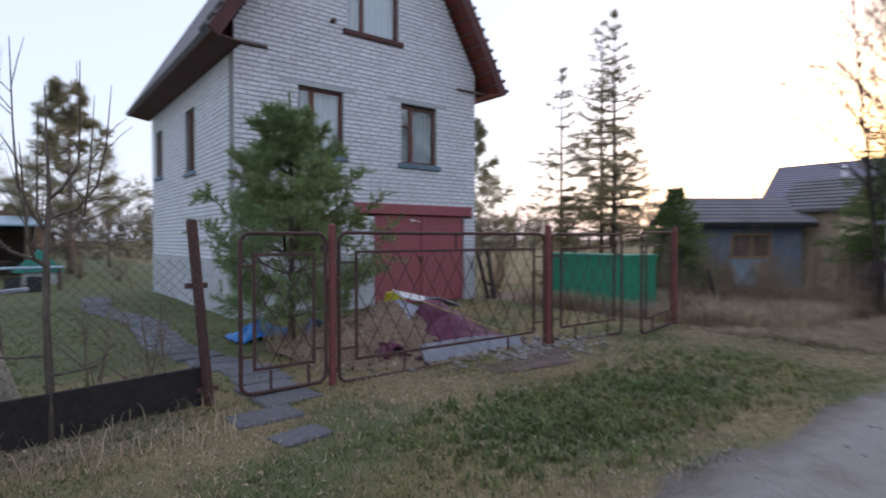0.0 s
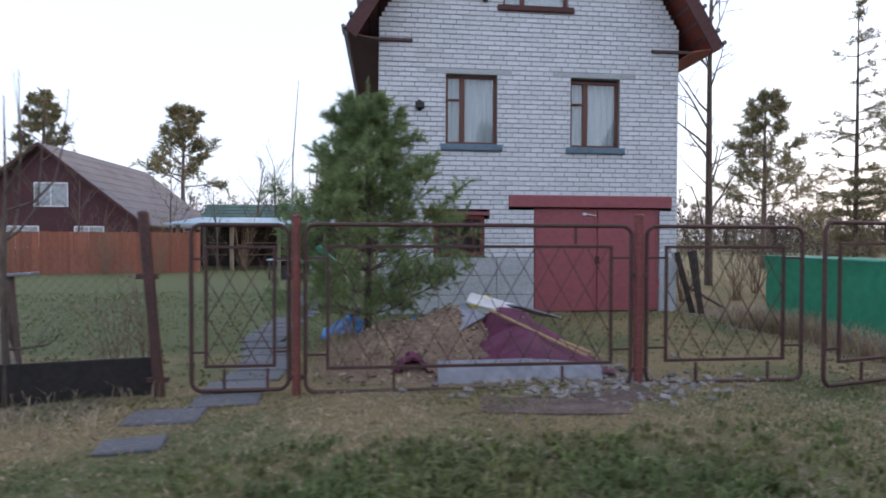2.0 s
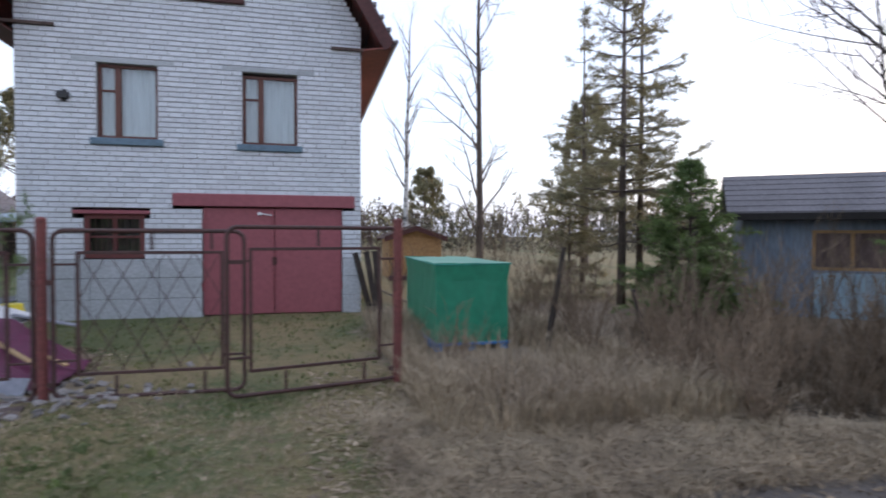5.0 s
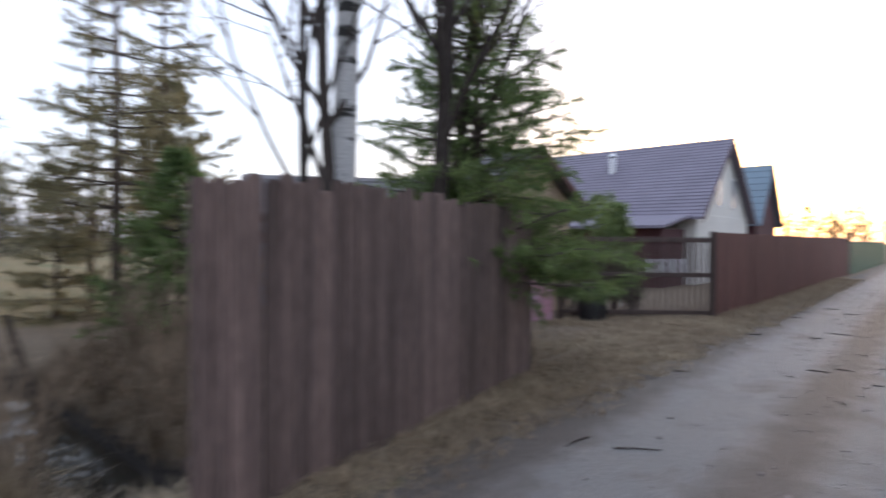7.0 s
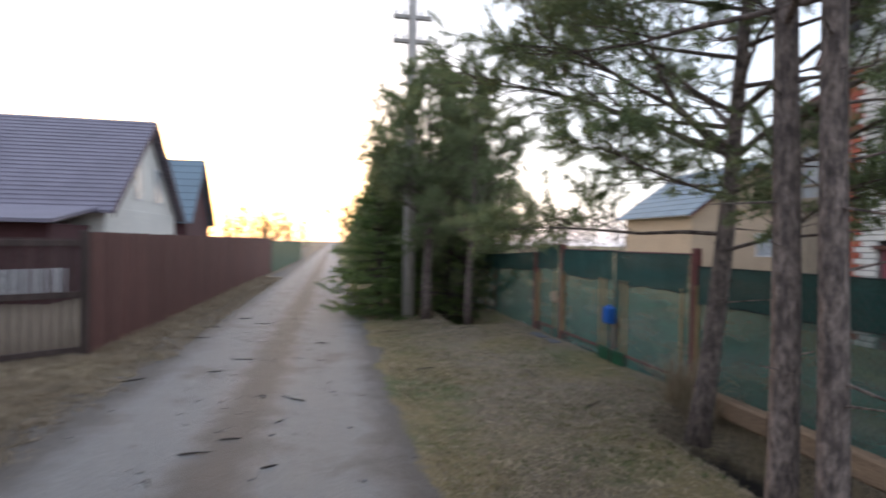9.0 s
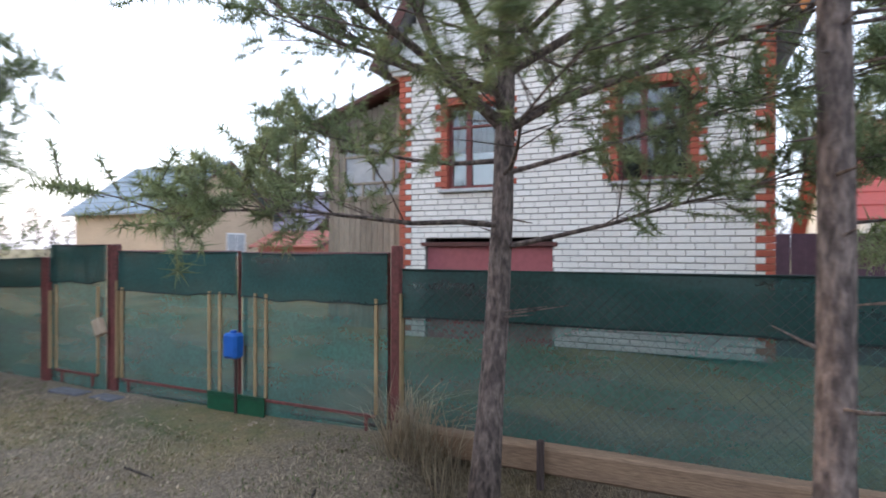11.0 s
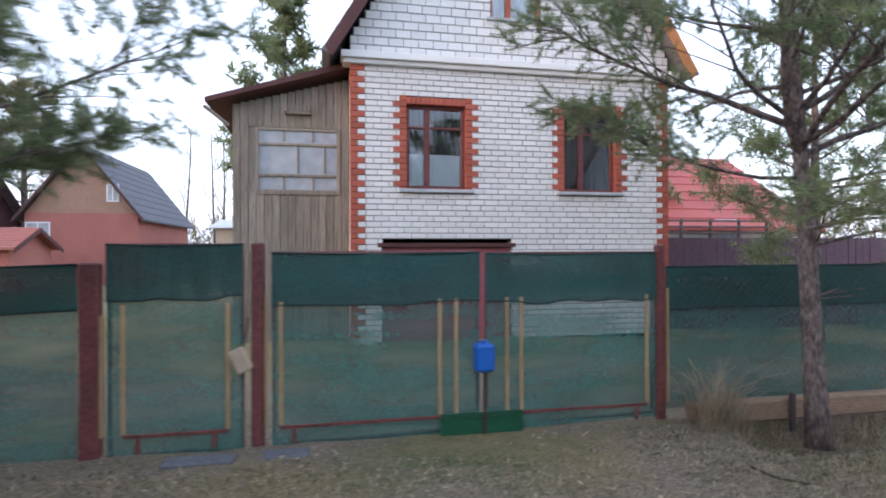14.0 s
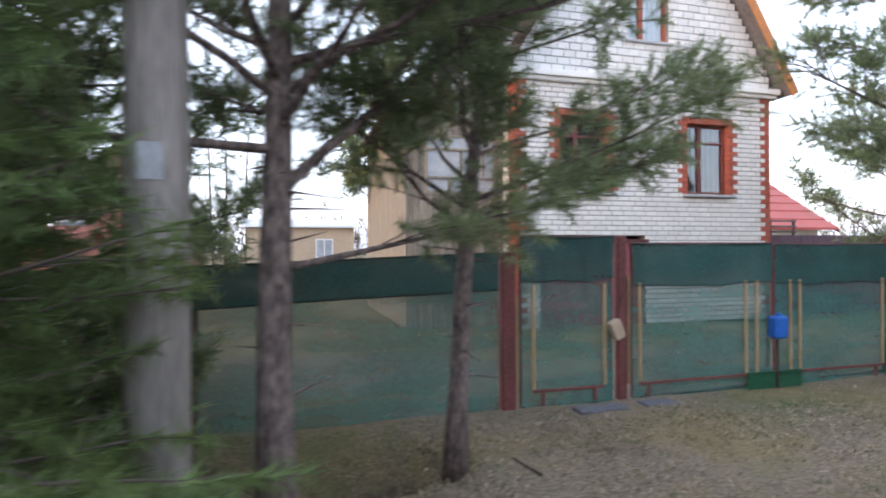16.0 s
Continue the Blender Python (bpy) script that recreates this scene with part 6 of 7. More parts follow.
        part("cap", Buf().box(-0.28, 0.28, -0.08, 0.08, h + 0.15, h + 0.18, 0.005, pose(0, 0, 0, 0, ry, 0)), "grey_sheet", p, "grey slate strip on top")
    single("leaning_board", Buf().box(-0.13, 0.13, -0.012, 0.012, 0, 1.25, 0.008, pose(-0.20, 5.62, -0.2, -8, -17, 10)), "pale_board", "pale rotten board leaning on a post", "board")
    single("old_door", Buf().box(-0.45, 0.45, -0.02, 0.02, 0, 1.48, 0.01).box(-0.38, 0.38, -0.032, -0.021, 0.12, 0.66, 0.006).box(-0.38, 0.38, -0.032, -0.021, 0.78, 1.36, 0.006), "door_blue", "old blue-grey panelled door leaning by the fence", "door").matrix_basis = pose(-1.28, 5.86, -0.17, -4, 0, 4)
    single("leaning_board", Buf().box(-0.09, 0.09, -0.012, 0.012, 0, 0.7, 0.008, pose(-0.75, 5.55, -0.2, -6, 3, -4)), "grey_board", "short grey board standing on end", "board")
    for i in range(6):
        single("firewood", Buf().tube([(-0.72 + 0.02 * i, 5.75, 0.0 + 0.08 * i - 0.15), (-0.36, 5.8 + 0.02 * i, 0.0 + 0.08 * i - 0.15)], 0.045, 7), "bark_grey", "split firewood billet in a low stack", "firewood", "firewood stack")
    single("plastic_sheet", Buf().box(-0.2, 0.2, -0.1, 0.1, 0, 0.06, 0.02, pose(-0.55, 5.72, 0.42, 0, 6, 0)), "sill_blue", "folded blue plastic sheet on the firewood", "sheet")
    # far garden
    plank_fence((-17.0, 23.5), (-4.6, 25.5), 1.62, "tall orange-red board fence", "orange_fence", 0.14, ragged=0.015, pointed=False, rails=False)
    p = thing("garden_shelter", "open wooden shelter with a pale blue sheet roof", "shelter", (0, 0, 0))
    for x, y in ((-6.3, 27.4), (-3.9, 27.6), (-1.8, 28.2), (0.35, 29.0), (-6.2, 31.0), (0.4, 32.0)):
        part("post", Buf().box(x - 0.08, x + 0.08, y - 0.08, y + 0.08, -0.2, 2.0, 0.01), "grey_board", p)
    part("roof", Buf().prism([(27.0, 1.98), (32.4, 2.5), (32.4, 2.55), (27.0, 2.06)], -6.8, 0.9, "x"), "sky_sheet", p, "pale blue sheet roof")
    part("back_wall", Buf().box(-6.6, 0.7, 31.6, 31.7, -0.2, 2.35, 0.01), "bark_dark", p, "dark boarded back of the shelter")
    for x in (-5.4, -2.9, -1.0):
        part("shelf", Buf().box(x - 0.8, x + 0.8, 29.0, 29.5, 0.5, 0.56, 0.01).box(x - 0.8, x + 0.8, 29.0, 29.5, 1.1, 1.16, 0.01), "old_wood", p)
    l = thing("ladder", "grey wooden ladder leaning on the shelter", "ladder", (-5.9, 26.9, -0.15))
    for a in (0.0, 0.42):
        part("rail", Buf().box(a, a + 0.06, -0.02, 0.02, 0, 2.1, 0.006), "grey_board", l)
    for i in range(7):
        part("rung", Buf().box(0.06, 0.42, -0.015, 0.015, 0.2 + 0.27 * i, 0.24 + 0.27 * i, 0.005), "grey_board", l)
    t = thing("garden_table", "garden table with a pale blue top and clutter below", "table", (-0.9, 20.8, -0.15))
    part("tabletop", Buf().box(0, 2.0, 0, 0.9, 0.70, 0.75, 0.01), "sky_sheet", t)
    for x in (0.06, 1.86):
        for y in (0.05, 0.77):
            part("leg", Buf().box(x, x + 0.08, y, y + 0.08, 0, 0.70, 0.008), "old_wood", t)
    for x in (0.5, 1.05):
        single("garden_box", Buf().box(x - 0.9, x - 0.5, 20.9, 21.4, -0.15, 0.3, 0.02), "black_plastic", "dark box under the garden table", "box", "boxes under the table")
    w = thing("well_house", "small well cover with a teal pitched roof", "well", (0.6, 24.6, -0.15))
    part("body", Buf().box(-0.5, 0.5, -0.5, 0.5, 0, 0.45, 0.02), "concrete", w)
    part("roof", Buf().prism([(-0.75, 0.45), (0.75, 0.45), (0, 1.25)], -0.6, 0.6), "teal", w)
    m = thing("mast", "tall thin pale metal antenna mast", "mast", (-0.68, 25.3, -0.2))
    part("pole", Buf().tube([(0, 0, 0), (0.02, 0, 5.0), (0.28, 0, 8.6)], [0.05, 0.035, 0.012], 6), "grey_board", m)
    for x, y, ry in ((9.75, 10.75, 14), (9.85, 10.6, 9), (9.95, 10.8, 5)):
        single("leaning_plank", Buf().box(-0.06, 0.06, -0.015, 0.015, 0, 1.35, 0.005, pose(x, y, -0.2, -4, -ry, 0)), "bark_dark", "dark plank leaning at the house corner", "plank", "planks at the corner")
    single("leaning_plank", Buf().box(-0.6, 0.6, -0.06, 0.06, -0.015, 0.015, 0.005, pose(10.35, 11.3, 0.12, 0, 24, 20)), "grey_board", "pale plank lying aslant behind the house corner", "plank", "planks at the corner")


garden()


# ---- trees and shrubs ----
young_pine((3.15, 8.0), 3.85, 1.65, 11, "young bushy green pine in front of the house", 10, 8, 0.088, 34, width=0.0082, gap=0.04)


def sapling(at, label, seed):
    """A slim apple sapling: a straight stem that forks like a candlestick into upswept whips."""
    rng = random.Random(seed)
    root = thing("bare_sapling", label, "tree", (at[0], at[1], gz(*at) - 0.1), 0, "bare trees")
    stem, whips = Buf(), Buf()
    stem.tube([(0, 0, 0), (0.01, 0, 0.5), (-0.01, 0, 1.1), (0.0, 0, 1.62), (0.02, 0, 2.05), (0.0, 0.02, 2.9)], [0.040, 0.031, 0.027, 0.023, 0.014, 0.004], 8)
    for z, ang, out, up in ((1.50, 185, 0.50, 1.35), (1.58, 8, 0.30, 1.30), (1.62, 95, 0.32, 1.2), (1.76, 200, 0.22, 1.45), (1.86, 20, 0.45, 1.15), (2.0, 330, 0.25, 1.1), (1.48, 250, 0.42, 0.9), (0.78, 195, 0.42, 0.18), (0.62, 10, 0.40, 0.12)):
        d = Vector((math.cos(radians(ang)), math.sin(radians(ang)), 0))
        p = [Vector((0, 0, z)) + d * out * a + Vector((rng.gauss(0, 0.012), rng.gauss(0, 0.012), up * b)) for a, b in ((0, 0), (0.45, 0.08), (0.85, 0.25), (1.0, 0.55), (1.08, 1.0))]
        whips.tube(p, [0.015, 0.012, 0.010, 0.007, 0.003], 5, False)
        for k in range(5):
            f = rng.uniform(1.2, 3.6)
            q = p[int(f)].lerp(p[int(f) + 1], f - int(f))
            w = (d * rng.uniform(-0.4, 0.8) + Vector((rng.gauss(0, 0.5), rng.gauss(0, 0.5), rng.uniform(0.4, 1.2)))).normalized()
            e = q + w * rng.uniform(0.15, 0.5)
            whips.tube([q, q.lerp(e, 0.5) + Vector((0, 0, 0.02)), e], [0.005, 0.004, 0.002], 3, False)
    part("trunk", stem, "bark_grey", root, smooth=True)
    part("crown", whips, "bark_grey", root)


sapling((0.0, 5.23), "slim bare apple sapling with upswept twigs", 4)
tall_pine((19.75, -3.74), 6.5, 2.75, 2.4, 0.092, 21, "pine with a forked trunk and wide low boughs", 23, 0.075, 46, 12, 1, bare=0.34, lift=0.15, lean=(-0.015, -0.10), base_z=0.0, width=0.0088, clump=6,
          extra=((2.5, 20, 2.6, 0.75, 0.06), (2.5, 165, 2.3, 0.25, 0.05), (2.55, 55, 2.5, 0.4, 0.05), (2.75, -20, 2.4, 0.35, 0.05), (2.6, 100, 2.2, 0.3, 0.045), (1.85, 60, 2.1, 0.0, 0.03), (2.9, 190, 2.2, 0.6, 0.05), (1.7, 170, 1.9, 0.12, 0.028), (2.9, 80, 2.0, 0.5, 0.04), (2.2, 120, 1.9, -0.05, 0.025), (2.3, -10, 2.0, 0.05, 0.03), (2.2, 185, 2.0, 0.1, 0.028)))
tall_pine((18.02, -2.98), 8.4, 2.75, 2.1, 0.080, 22, "straight pine with flaking brown bark", 26, 0.075, 40, 9, 1, width=0.0088, base_z=-0.05)
tall_pine((17.76, -3.04), 8.8, 2.85, 2.1, 0.076, 23, "straight pine with flaking brown bark", 26, 0.075, 40, 9, 1, width=0.0088, base_z=-0.05)
tall_pine((26.46, -3.30), 4.7, 1.8, 1.8, 0.075, 24, "slim pine with reddish upper branches", 25, 0.078, 40, 10, 1, base_z=0.0, width=0.0080, clump=6, lean=(-0.08, 0.0), extra=((1.75, 20, 1.3, 0.5, 0.03), (1.8, 170, 1.4, 0.4, 0.03), (1.9, 80, 1.2, 0.2, 0.02)))
tall_pine((27.60, -2.64), 5.3, 2.1, 2.1, 0.105, 25, "pine with grey-brown bark and heavy side limbs", 32, 0.078, 42, 11, 1, base_z=0.0, width=0.0084, clump=6, extra=((1.9, 185, 1.9, 0.75, 0.055), (1.5, 175, 1.6, 0.25, 0.03), (2.4, 150, 2.0, 0.4, 0.04), (2.4, 30, 1.8, 0.4, 0.04)))
for _x, _y, _h, _r, _s in ((29.3, -3.9, 5.6, 2.1, 31), (30.9, -2.2, 4.6, 1.7, 30), (32.2, -2.7, 4.9, 1.9, 32), (33.8, -3.3, 5.0, 1.9, 33), (31.0, -4.2, 5.6, 2.1, 34), (36.0, -2.7, 4.4, 1.8, 35), (39.0, -2.7, 4.4, 1.8, 36), (43.0, -2.7, 4.4, 1.8, 37), (48.0, -2.7, 4.4, 1.8, 38)):
    young_pine((_x, _y), _h, _r, _s, "dense green pine beside the road", 10, 7, 0.11 if _x < 34 else 0.15, 20 if _x < 34 else 7, "pine_needle", 0.011 if _x < 34 else 0.02)
spruce((28.85, -1.68), 4.3, 1.32, 41, "green spruce with drooping sprays by the road", 0.04, 0.11, 16, 24, 8, "spruce_needle", 0.010)
spruce((29.6, -3.6), 7.0, 1.6, 42, "dark dense spruce behind the pole", 0.04, 0.12, 14, 26, 7)
tall_pine((24.9, -14.5), 8.0, 2.5, 2.0, 0.12, 26, "pine tree behind the porch", 18, 0.24, 10, 6, 1, width=0.02)
# by the plank fence
bare_tree((15.05, 3.45), 11.0, 0.135, 51, "tall birch with white bark", "birch_bark", 3, 4, 0.5, 0.42, 0.2, 14, "birch_tree", reach=0.25)
bare_tree((14.9, 3.35), 7.5, 0.070, 52, "leafless dark tree with spreading limbs", "bark_dark", 3, 6, 0.8, 0.26, 0.3, 15, reach=0.5, lean=(-0.12, 0.02), thin=0.5)
bare_tree((14.70, 3.6), 8.0, 0.055, 53, "leafless dark tree behind planks", "bark_dark", 3, 6, 0.65, 0.25, 0.3, 16, reach=0.4, lean=(0.02, 0.02), thin=0.45)
bare_tree((15.95, 3.35), 8.5, 0.10, 54, "leafless dark tree behind planks", "bark_dark", 3, 6, 0.65, 0.28, 0.3, 15, lean=(0.04, 0), reach=0.4, thin=0.42)
bare_tree((16.35, 3.5), 7.0, 0.10, 55, "leaning leafless tree with dark bark", "bark_dark", 3, 6, 0.7, 0.3, 0.3, 14, lean=(0.30, 0.05), reach=0.4, thin=0.45)
spruce((17.25, 3.7), 5.8, 1.75, 56, "spruce growing over the plank fence", 0.20, 0.12, 14, 26, 7)
# behind the crate
bare_tree((14.1, 17.3), 10.5, 0.14, 61, "tall leafless alder with thin branches", "bark_grey", 3, 4, 0.8, 0.15, 0.1, 18, reach=0.26)
bare_tree((13.15, 27.4), 12.0, 0.15, 62, "slim far birch without leaves", "birch_bark", 2, 4, 0.5, 0.3, 0.15, 16, "birch_tree", reach=0.2)
spruce((15.6, 11.0), 9.4, 1.9, 63, "thin open spruce with visible trunk", 0.16, 0.14, 11, 22, 5, "pine_needle_old", 0.011, 0.62, 0.11, droop=0.0)
spruce((17.1, 12.6), 10.0, 1.9, 64, "thin open spruce with visible trunk", 0.18, 0.14, 11, 23, 5, "pine_needle_old", 0.011, 0.58, 0.10, droop=0.0)
spruce((15.9, 13.5), 8.2, 1.6, 60, "thin open spruce with visible trunk", 0.2, 0.14, 11, 19, 5, "pine_needle_old", 0.011, 0.5, 0.08, droop=0.0)
spruce((-0.66, 5.35), 1.0, 0.42, 58, "little dark spruce by the wire fence", 0.15, 0.08, 12, 9, 5, "spruce_needle", 0.008)
spruce((15.9, 9.0), 3.3, 1.45, 65, "small dense spruce by the shed", 0.04, 0.12, 16, 20, 8, "spruce_needle", 0.013)
spruce((15.0, 12.5), 3.2, 1.1, 66, "small yellowish spruce in dry grass", 0.05, 0.14, 12, 12, 6, "pine_needle_old", 0.014)
tall_pine((23.3, 27.3), 9.0, 2.5, 2.6, 0.16, 67, "far pine with layered boughs", 34, 0.19, 16, 9, 2, "pine_needle_old", width=0.016, clump=4)
tall_pine((21.0, 60.0), 8.6, 3.0, 3.4, 0.2, 68, "far pine with a round top", 28, 0.26, 15, 9, 2, "pine_needle_old", width=0.022, clump=4)
tall_pine((2.0, 31.0), 8.4, 2.2, 3.0, 0.18, 69, "broad dark pine behind the garden", 30, 0.2, 16, 9, 2, "pine_needle_old", width=0.016, clump=4)
tall_pine((-14.5, 52.0), 13.0, 6.0, 4.0, 0.25, 70, "tall far pine behind the log house", 28, 0.26, 15, 9, 2, "pine_needle_old", width=0.022, clump=4)
tall_pine((-25.0, 50.0), 13.0, 5.0, 4.0, 0.25, 71, "tall far pine against the sky", 28, 0.26, 15, 9, 2, "pine_needle_old", width=0.022, clump=4)
tall_pine((41.0, -36.0), 11.0, 3.0, 4.0, 0.25, 72, "tall far pine behind the brick house", 28, 0.26, 15, 9, 2, "pine_needle_old", width=0.022, clump=4)
tall_pine((47.0, -33.0), 10.0, 3.0, 4.0, 0.25, 73, "tall far pine against the sky", 26, 0.42, 12, 7, 2, "pine_needle", width=0.024, clump=3)
tall_pine((12.0, -22.0), 10.0, 3.0, 3.0, 0.2, 74, "tall pine behind the red roof", 26, 0.34, 12, 9, 2, "pine_needle_old", width=0.03, clump=3)
tall_pine((15.5, -8.0), 6.0, 1.2, 2.0, 0.12, 75, "bushy pine beside the white house", 22, 0.18, 13, 8, 2, "pine_needle")
for _i, (_x, _y, _h) in enumerate(((31.0, -52.0, 12.0), (32.5, -49.0, 11.0), (34.0, -54.0, 12.5), (29.0, -50.0, 11.0), (36.0, -51.0, 12.0))):
    bare_tree((_x, _y), _h, 0.13, 300 + _i, "tall far leafless birch behind the houses", "bark_grey", 2, 5, 0.45, 0.3, 0.25, 14, reach=0.25)
for _i, (_x, _y, _h) in enumerate(((-3.4, 36.0, 6.2), (-1.2, 38.5, 6.8), (0.6, 35.0, 5.8), (2.6, 39.0, 6.6), (4.2, 36.5, 6.0), (-5.5, 40.0, 6.6))):
    bare_tree((_x, _y), _h, 0.09, 320 + _i, "bare brown tree behind the garden", "bark_grey", 3, 6, 0.7, 0.12, 0.2, 16, reach=0.42, thin=0.4)
young_pine((24.3, 5.1), 2.75, 0.65, 340, "small bright green pine behind the slatted gate", 8, 6, 0.12, 18, width=0.010)
bare_tree((-6.5, 27.0), 4.6, 0.06, 81, "bare fruit tree in the garden", "bark_grey", 3, 5, 0.8, 0.25, 0.2, 10, reach=0.45)
bare_tree((-10.0, 26.0), 4.2, 0.06, 82, "bare fruit tree in the garden", "bark_grey", 3, 5, 0.8, 0.25, 0.2, 10, reach=0.45)
bare_tree((-4.0, 25.6), 3.6, 0.05, 83, "bare brown shrub in the garden", "bark_grey", 3, 5, 0.8, 0.15, 0.2, 12, reach=0.5)
for _x, _y, _lx, _ly in ((13.5, 6.4, -0.25, 0.1), (11.9, 6.9, 0.18, 0.0)):
    _s = thing("dead_stem", "leaning dark dead stem in the dry grass", "stump", (_x, _y, gz(_x, _y) - 0.1))
    part("stem", Buf().tube([(0, 0, 0), (_lx * 0.8, _ly, 0.8), (_lx * 1.5, _ly * 2, 1.55)], [0.05, 0.045, 0.035], 7), "bark_dark", _s)

_p = thing("utility_pole", "pale weathered wooden utility pole with insulators", "pole", (28.1, -2.28, -0.2))
part("shaft", Buf().tube([(0, 0, 0), (0.0, 0.0, 4.0), (0.05, 0, 8.5)], [0.14, 0.125, 0.10], 12), "pole_wood", _p, smooth=True)
for _z in (6.35, 6.9):
    part("crossarm", Buf().box(-0.05, 0.05, -0.45, 0.45, _z, _z + 0.09, 0.01), "pole_wood", _p)
for _z in (6.44, 6.99):
    for _y in (-0.38, -0.2, 0.2, 0.38):
        part("insulator", Buf().tube([(0, _y, _z), (0, _y, _z + 0.06), (0, _y, _z + 0.13)], [0.035, 0.045, 0.025], 8), "white_paint", _p)
part("plate", Buf().box(-0.05, 0.05, 0.128, 0.136, 1.98, 2.14, 0.003), "concrete", _p, "small pale metal plate")


def far_woods():
    """Distant belt of mixed bare and green trees."""
    rng = random.Random(9)
    for name, material, count, ring in (("far_woods", "far_wood", 1300, (90, 150)), ("far_pines", "pine_needle_old", 420, (75, 140))):
        places, dirs, sizes = [], [], []
        for i in range(count):
            a = rng.uniform(0, 2 * math.pi)
            d = rng.uniform(*ring)
            cx, cy = 14 + math.cos(a) * d, 2 + math.sin(a) * d
            if abs(cy - 0.3) < 6 and cx > 0:
                continue
            h = rng.uniform(5.0, 8.5) * (1.15 if name == "far_pines" else 1)
            for k in range(24):
                f = k / 24
                w = (1 - f) * 1.4 + 0.3
                places.append((cx + rng.uniform(-w, w), cy + rng.uniform(-w, w), -0.2 + h * f))
                dirs.append((0, 0, 1))
                sizes.append(rng.uniform(0.4, 0.85))
        for i in range(420 if name == "far_woods" else 60):
            cx, cy = rng.uniform(-60, 60), rng.uniform(46, 75)
            h = rng.uniform(3.2, 5.2)
            for k in range(24):
                f = k / 24
                w = (1 - f) * 1.2 + 0.3
                places.append((cx + rng.uniform(-w, w), cy + rng.uniform(-w, w), -0.2 + h * f))
                dirs.append((0, 0, 1))
                sizes.append(rng.uniform(0.3, 0.6))
        me = tuft_mesh(name, places, dirs, sizes, material, 7, 0.024, 1.0, 0.0, 0.75, 5)
        tagged(new(name, me), "distant belt of bare and evergreen trees", "woods", kind="stuff")


far_woods()


# ---- grass, stalks, litter ----
def blades(name, label, area, count, height, material, width, lean, seed, where=None, per=3):
    """Tufts of grass blades, each bent once."""
    rng = random.Random(seed)
    verts, faces = [], []
    x0, x1, y0, y1 = area
    made = 0
    for _ in range(count * 4):
        if made >= count:
            break
        x, y = rng.uniform(x0, x1), rng.uniform(y0, y1)
        if where and rng.random() > where(x, y) or height < 0.2 and gz(x, y) < -0.34:
            continue
        made += 1
        for _k in range(per):
            bx, by = x + rng.gauss(0, 0.03), y + rng.gauss(0, 0.03)
            z = gz(bx, by) - 0.01
            h = height * rng.uniform(0.5, 1.25)
            a = rng.uniform(0, 6.283)
            l = lean * rng.uniform(0.2, 1.2) * h
            dx, dy = math.cos(a), math.sin(a)
            w = width * rng.uniform(0.7, 1.3)
            n = len(verts)
            mx, my, mz = bx + dx * l * 0.35, by + dy * l * 0.35, z + h * 0.62
            tx, ty, tz = bx + dx * l, by + dy * l, z + h * (1.0 - 0.35 * lean * rng.random())
            verts += [(bx - dy * w, by + dx * w, z), (bx + dy * w, by - dx * w, z), (mx + dy * w * 0.8, my - dx * w * 0.8, mz), (mx - dy * w * 0.8, my + dx * w * 0.8, mz), (tx, ty, tz)]
            faces += [(n, n + 1, n + 2, n + 3), (n + 3, n + 2, n + 4)]
    return single(name, Buf().add(verts, faces), material, label, "grass", kind="stuff")


_patch = lambda x, y: max(0.0, min(1.0, 0.5 + 1.4 * noise.noise((x * 0.8, y * 0.8, 7.0))))
blades("grass", "short uneven verge grass", (-2.5, 10.2, 1.75, 5.4), 9000, 0.05, "grass_green", 0.004, 0.8, 1, lambda x, y: _patch(x, y) * (1 - smoothstep(8.5, 10.2, x)))
blades("dry_grass", "short yellowed verge grass", (-2.5, 10.5, 1.8, 5.6), 11000, 0.05, "grass_dry", 0.004, 1.2, 2, lambda x, y: 1 - 0.75 * _patch(x, y))
blades("lawn", "mown garden lawn", (-6.0, 10.0, 5.6, 16.0), 7000, 0.06, "grass_green", 0.008, 0.8, 3)
blades("weeds", "broad green weeds in the verge", (2.0, 7.5, 2.1, 4.0), 900, 0.09, "grass_green", 0.012, 1.0, 4, lambda x, y: math.exp(-((x - 4.3) / 2.0) ** 2 - ((y - 3.0) / 0.8) ** 2), 5)
blades("tall_dry_grass", "tall matted dry grass beside the crate", (9.5, 13.4, 3.4, 9.5), 4600, 0.42, "grass_dry", 0.004, 0.9, 5, lambda x, y: (0.0 if gz(x, y) < -0.28 else 1.0) * (0.12 if 9.8 < x < 11.5 and 5.2 < y < 6.9 else 1.0) * (0.25 + 0.75 * smoothstep(0.0, 0.5, _patch(x * 1.3, y * 1.3))), 4)
blades("flattened_grass", "flattened dry grass beside the road", (9.0, 13.3, 2.25, 4.4), 4200, 0.14, "grass_dry", 0.004, 2.6, 6, None, 4)
blades("dry_grass", "dry grass along the foot of the plank fences", (12.5, 24.0, 1.75, 3.0), 5000, 0.10, "grass_dry", 0.004, 1.6, 7, lambda x, y: smoothstep(1.7, 2.4, y), 4)
blades("dry_grass", "tangled straw before the slatted gate", (17.6, 24.0, 2.3, 5.2), 4200, 0.10, "grass_dry", 0.005, 2.4, 16, _patch, 4)
blades("dry_grass", "dry grass along the brown fence", (24.0, 42.0, 1.75, 2.8), 3000, 0.12, "grass_dry", 0.006, 1.4, 8, None, 3)
blades("dry_grass", "thin dry grass under the pines", (14.0, 34.0, -4.0, -1.35), 11000, 0.05, "grass_dry", 0.004, 1.8, 9, _patch, 3)
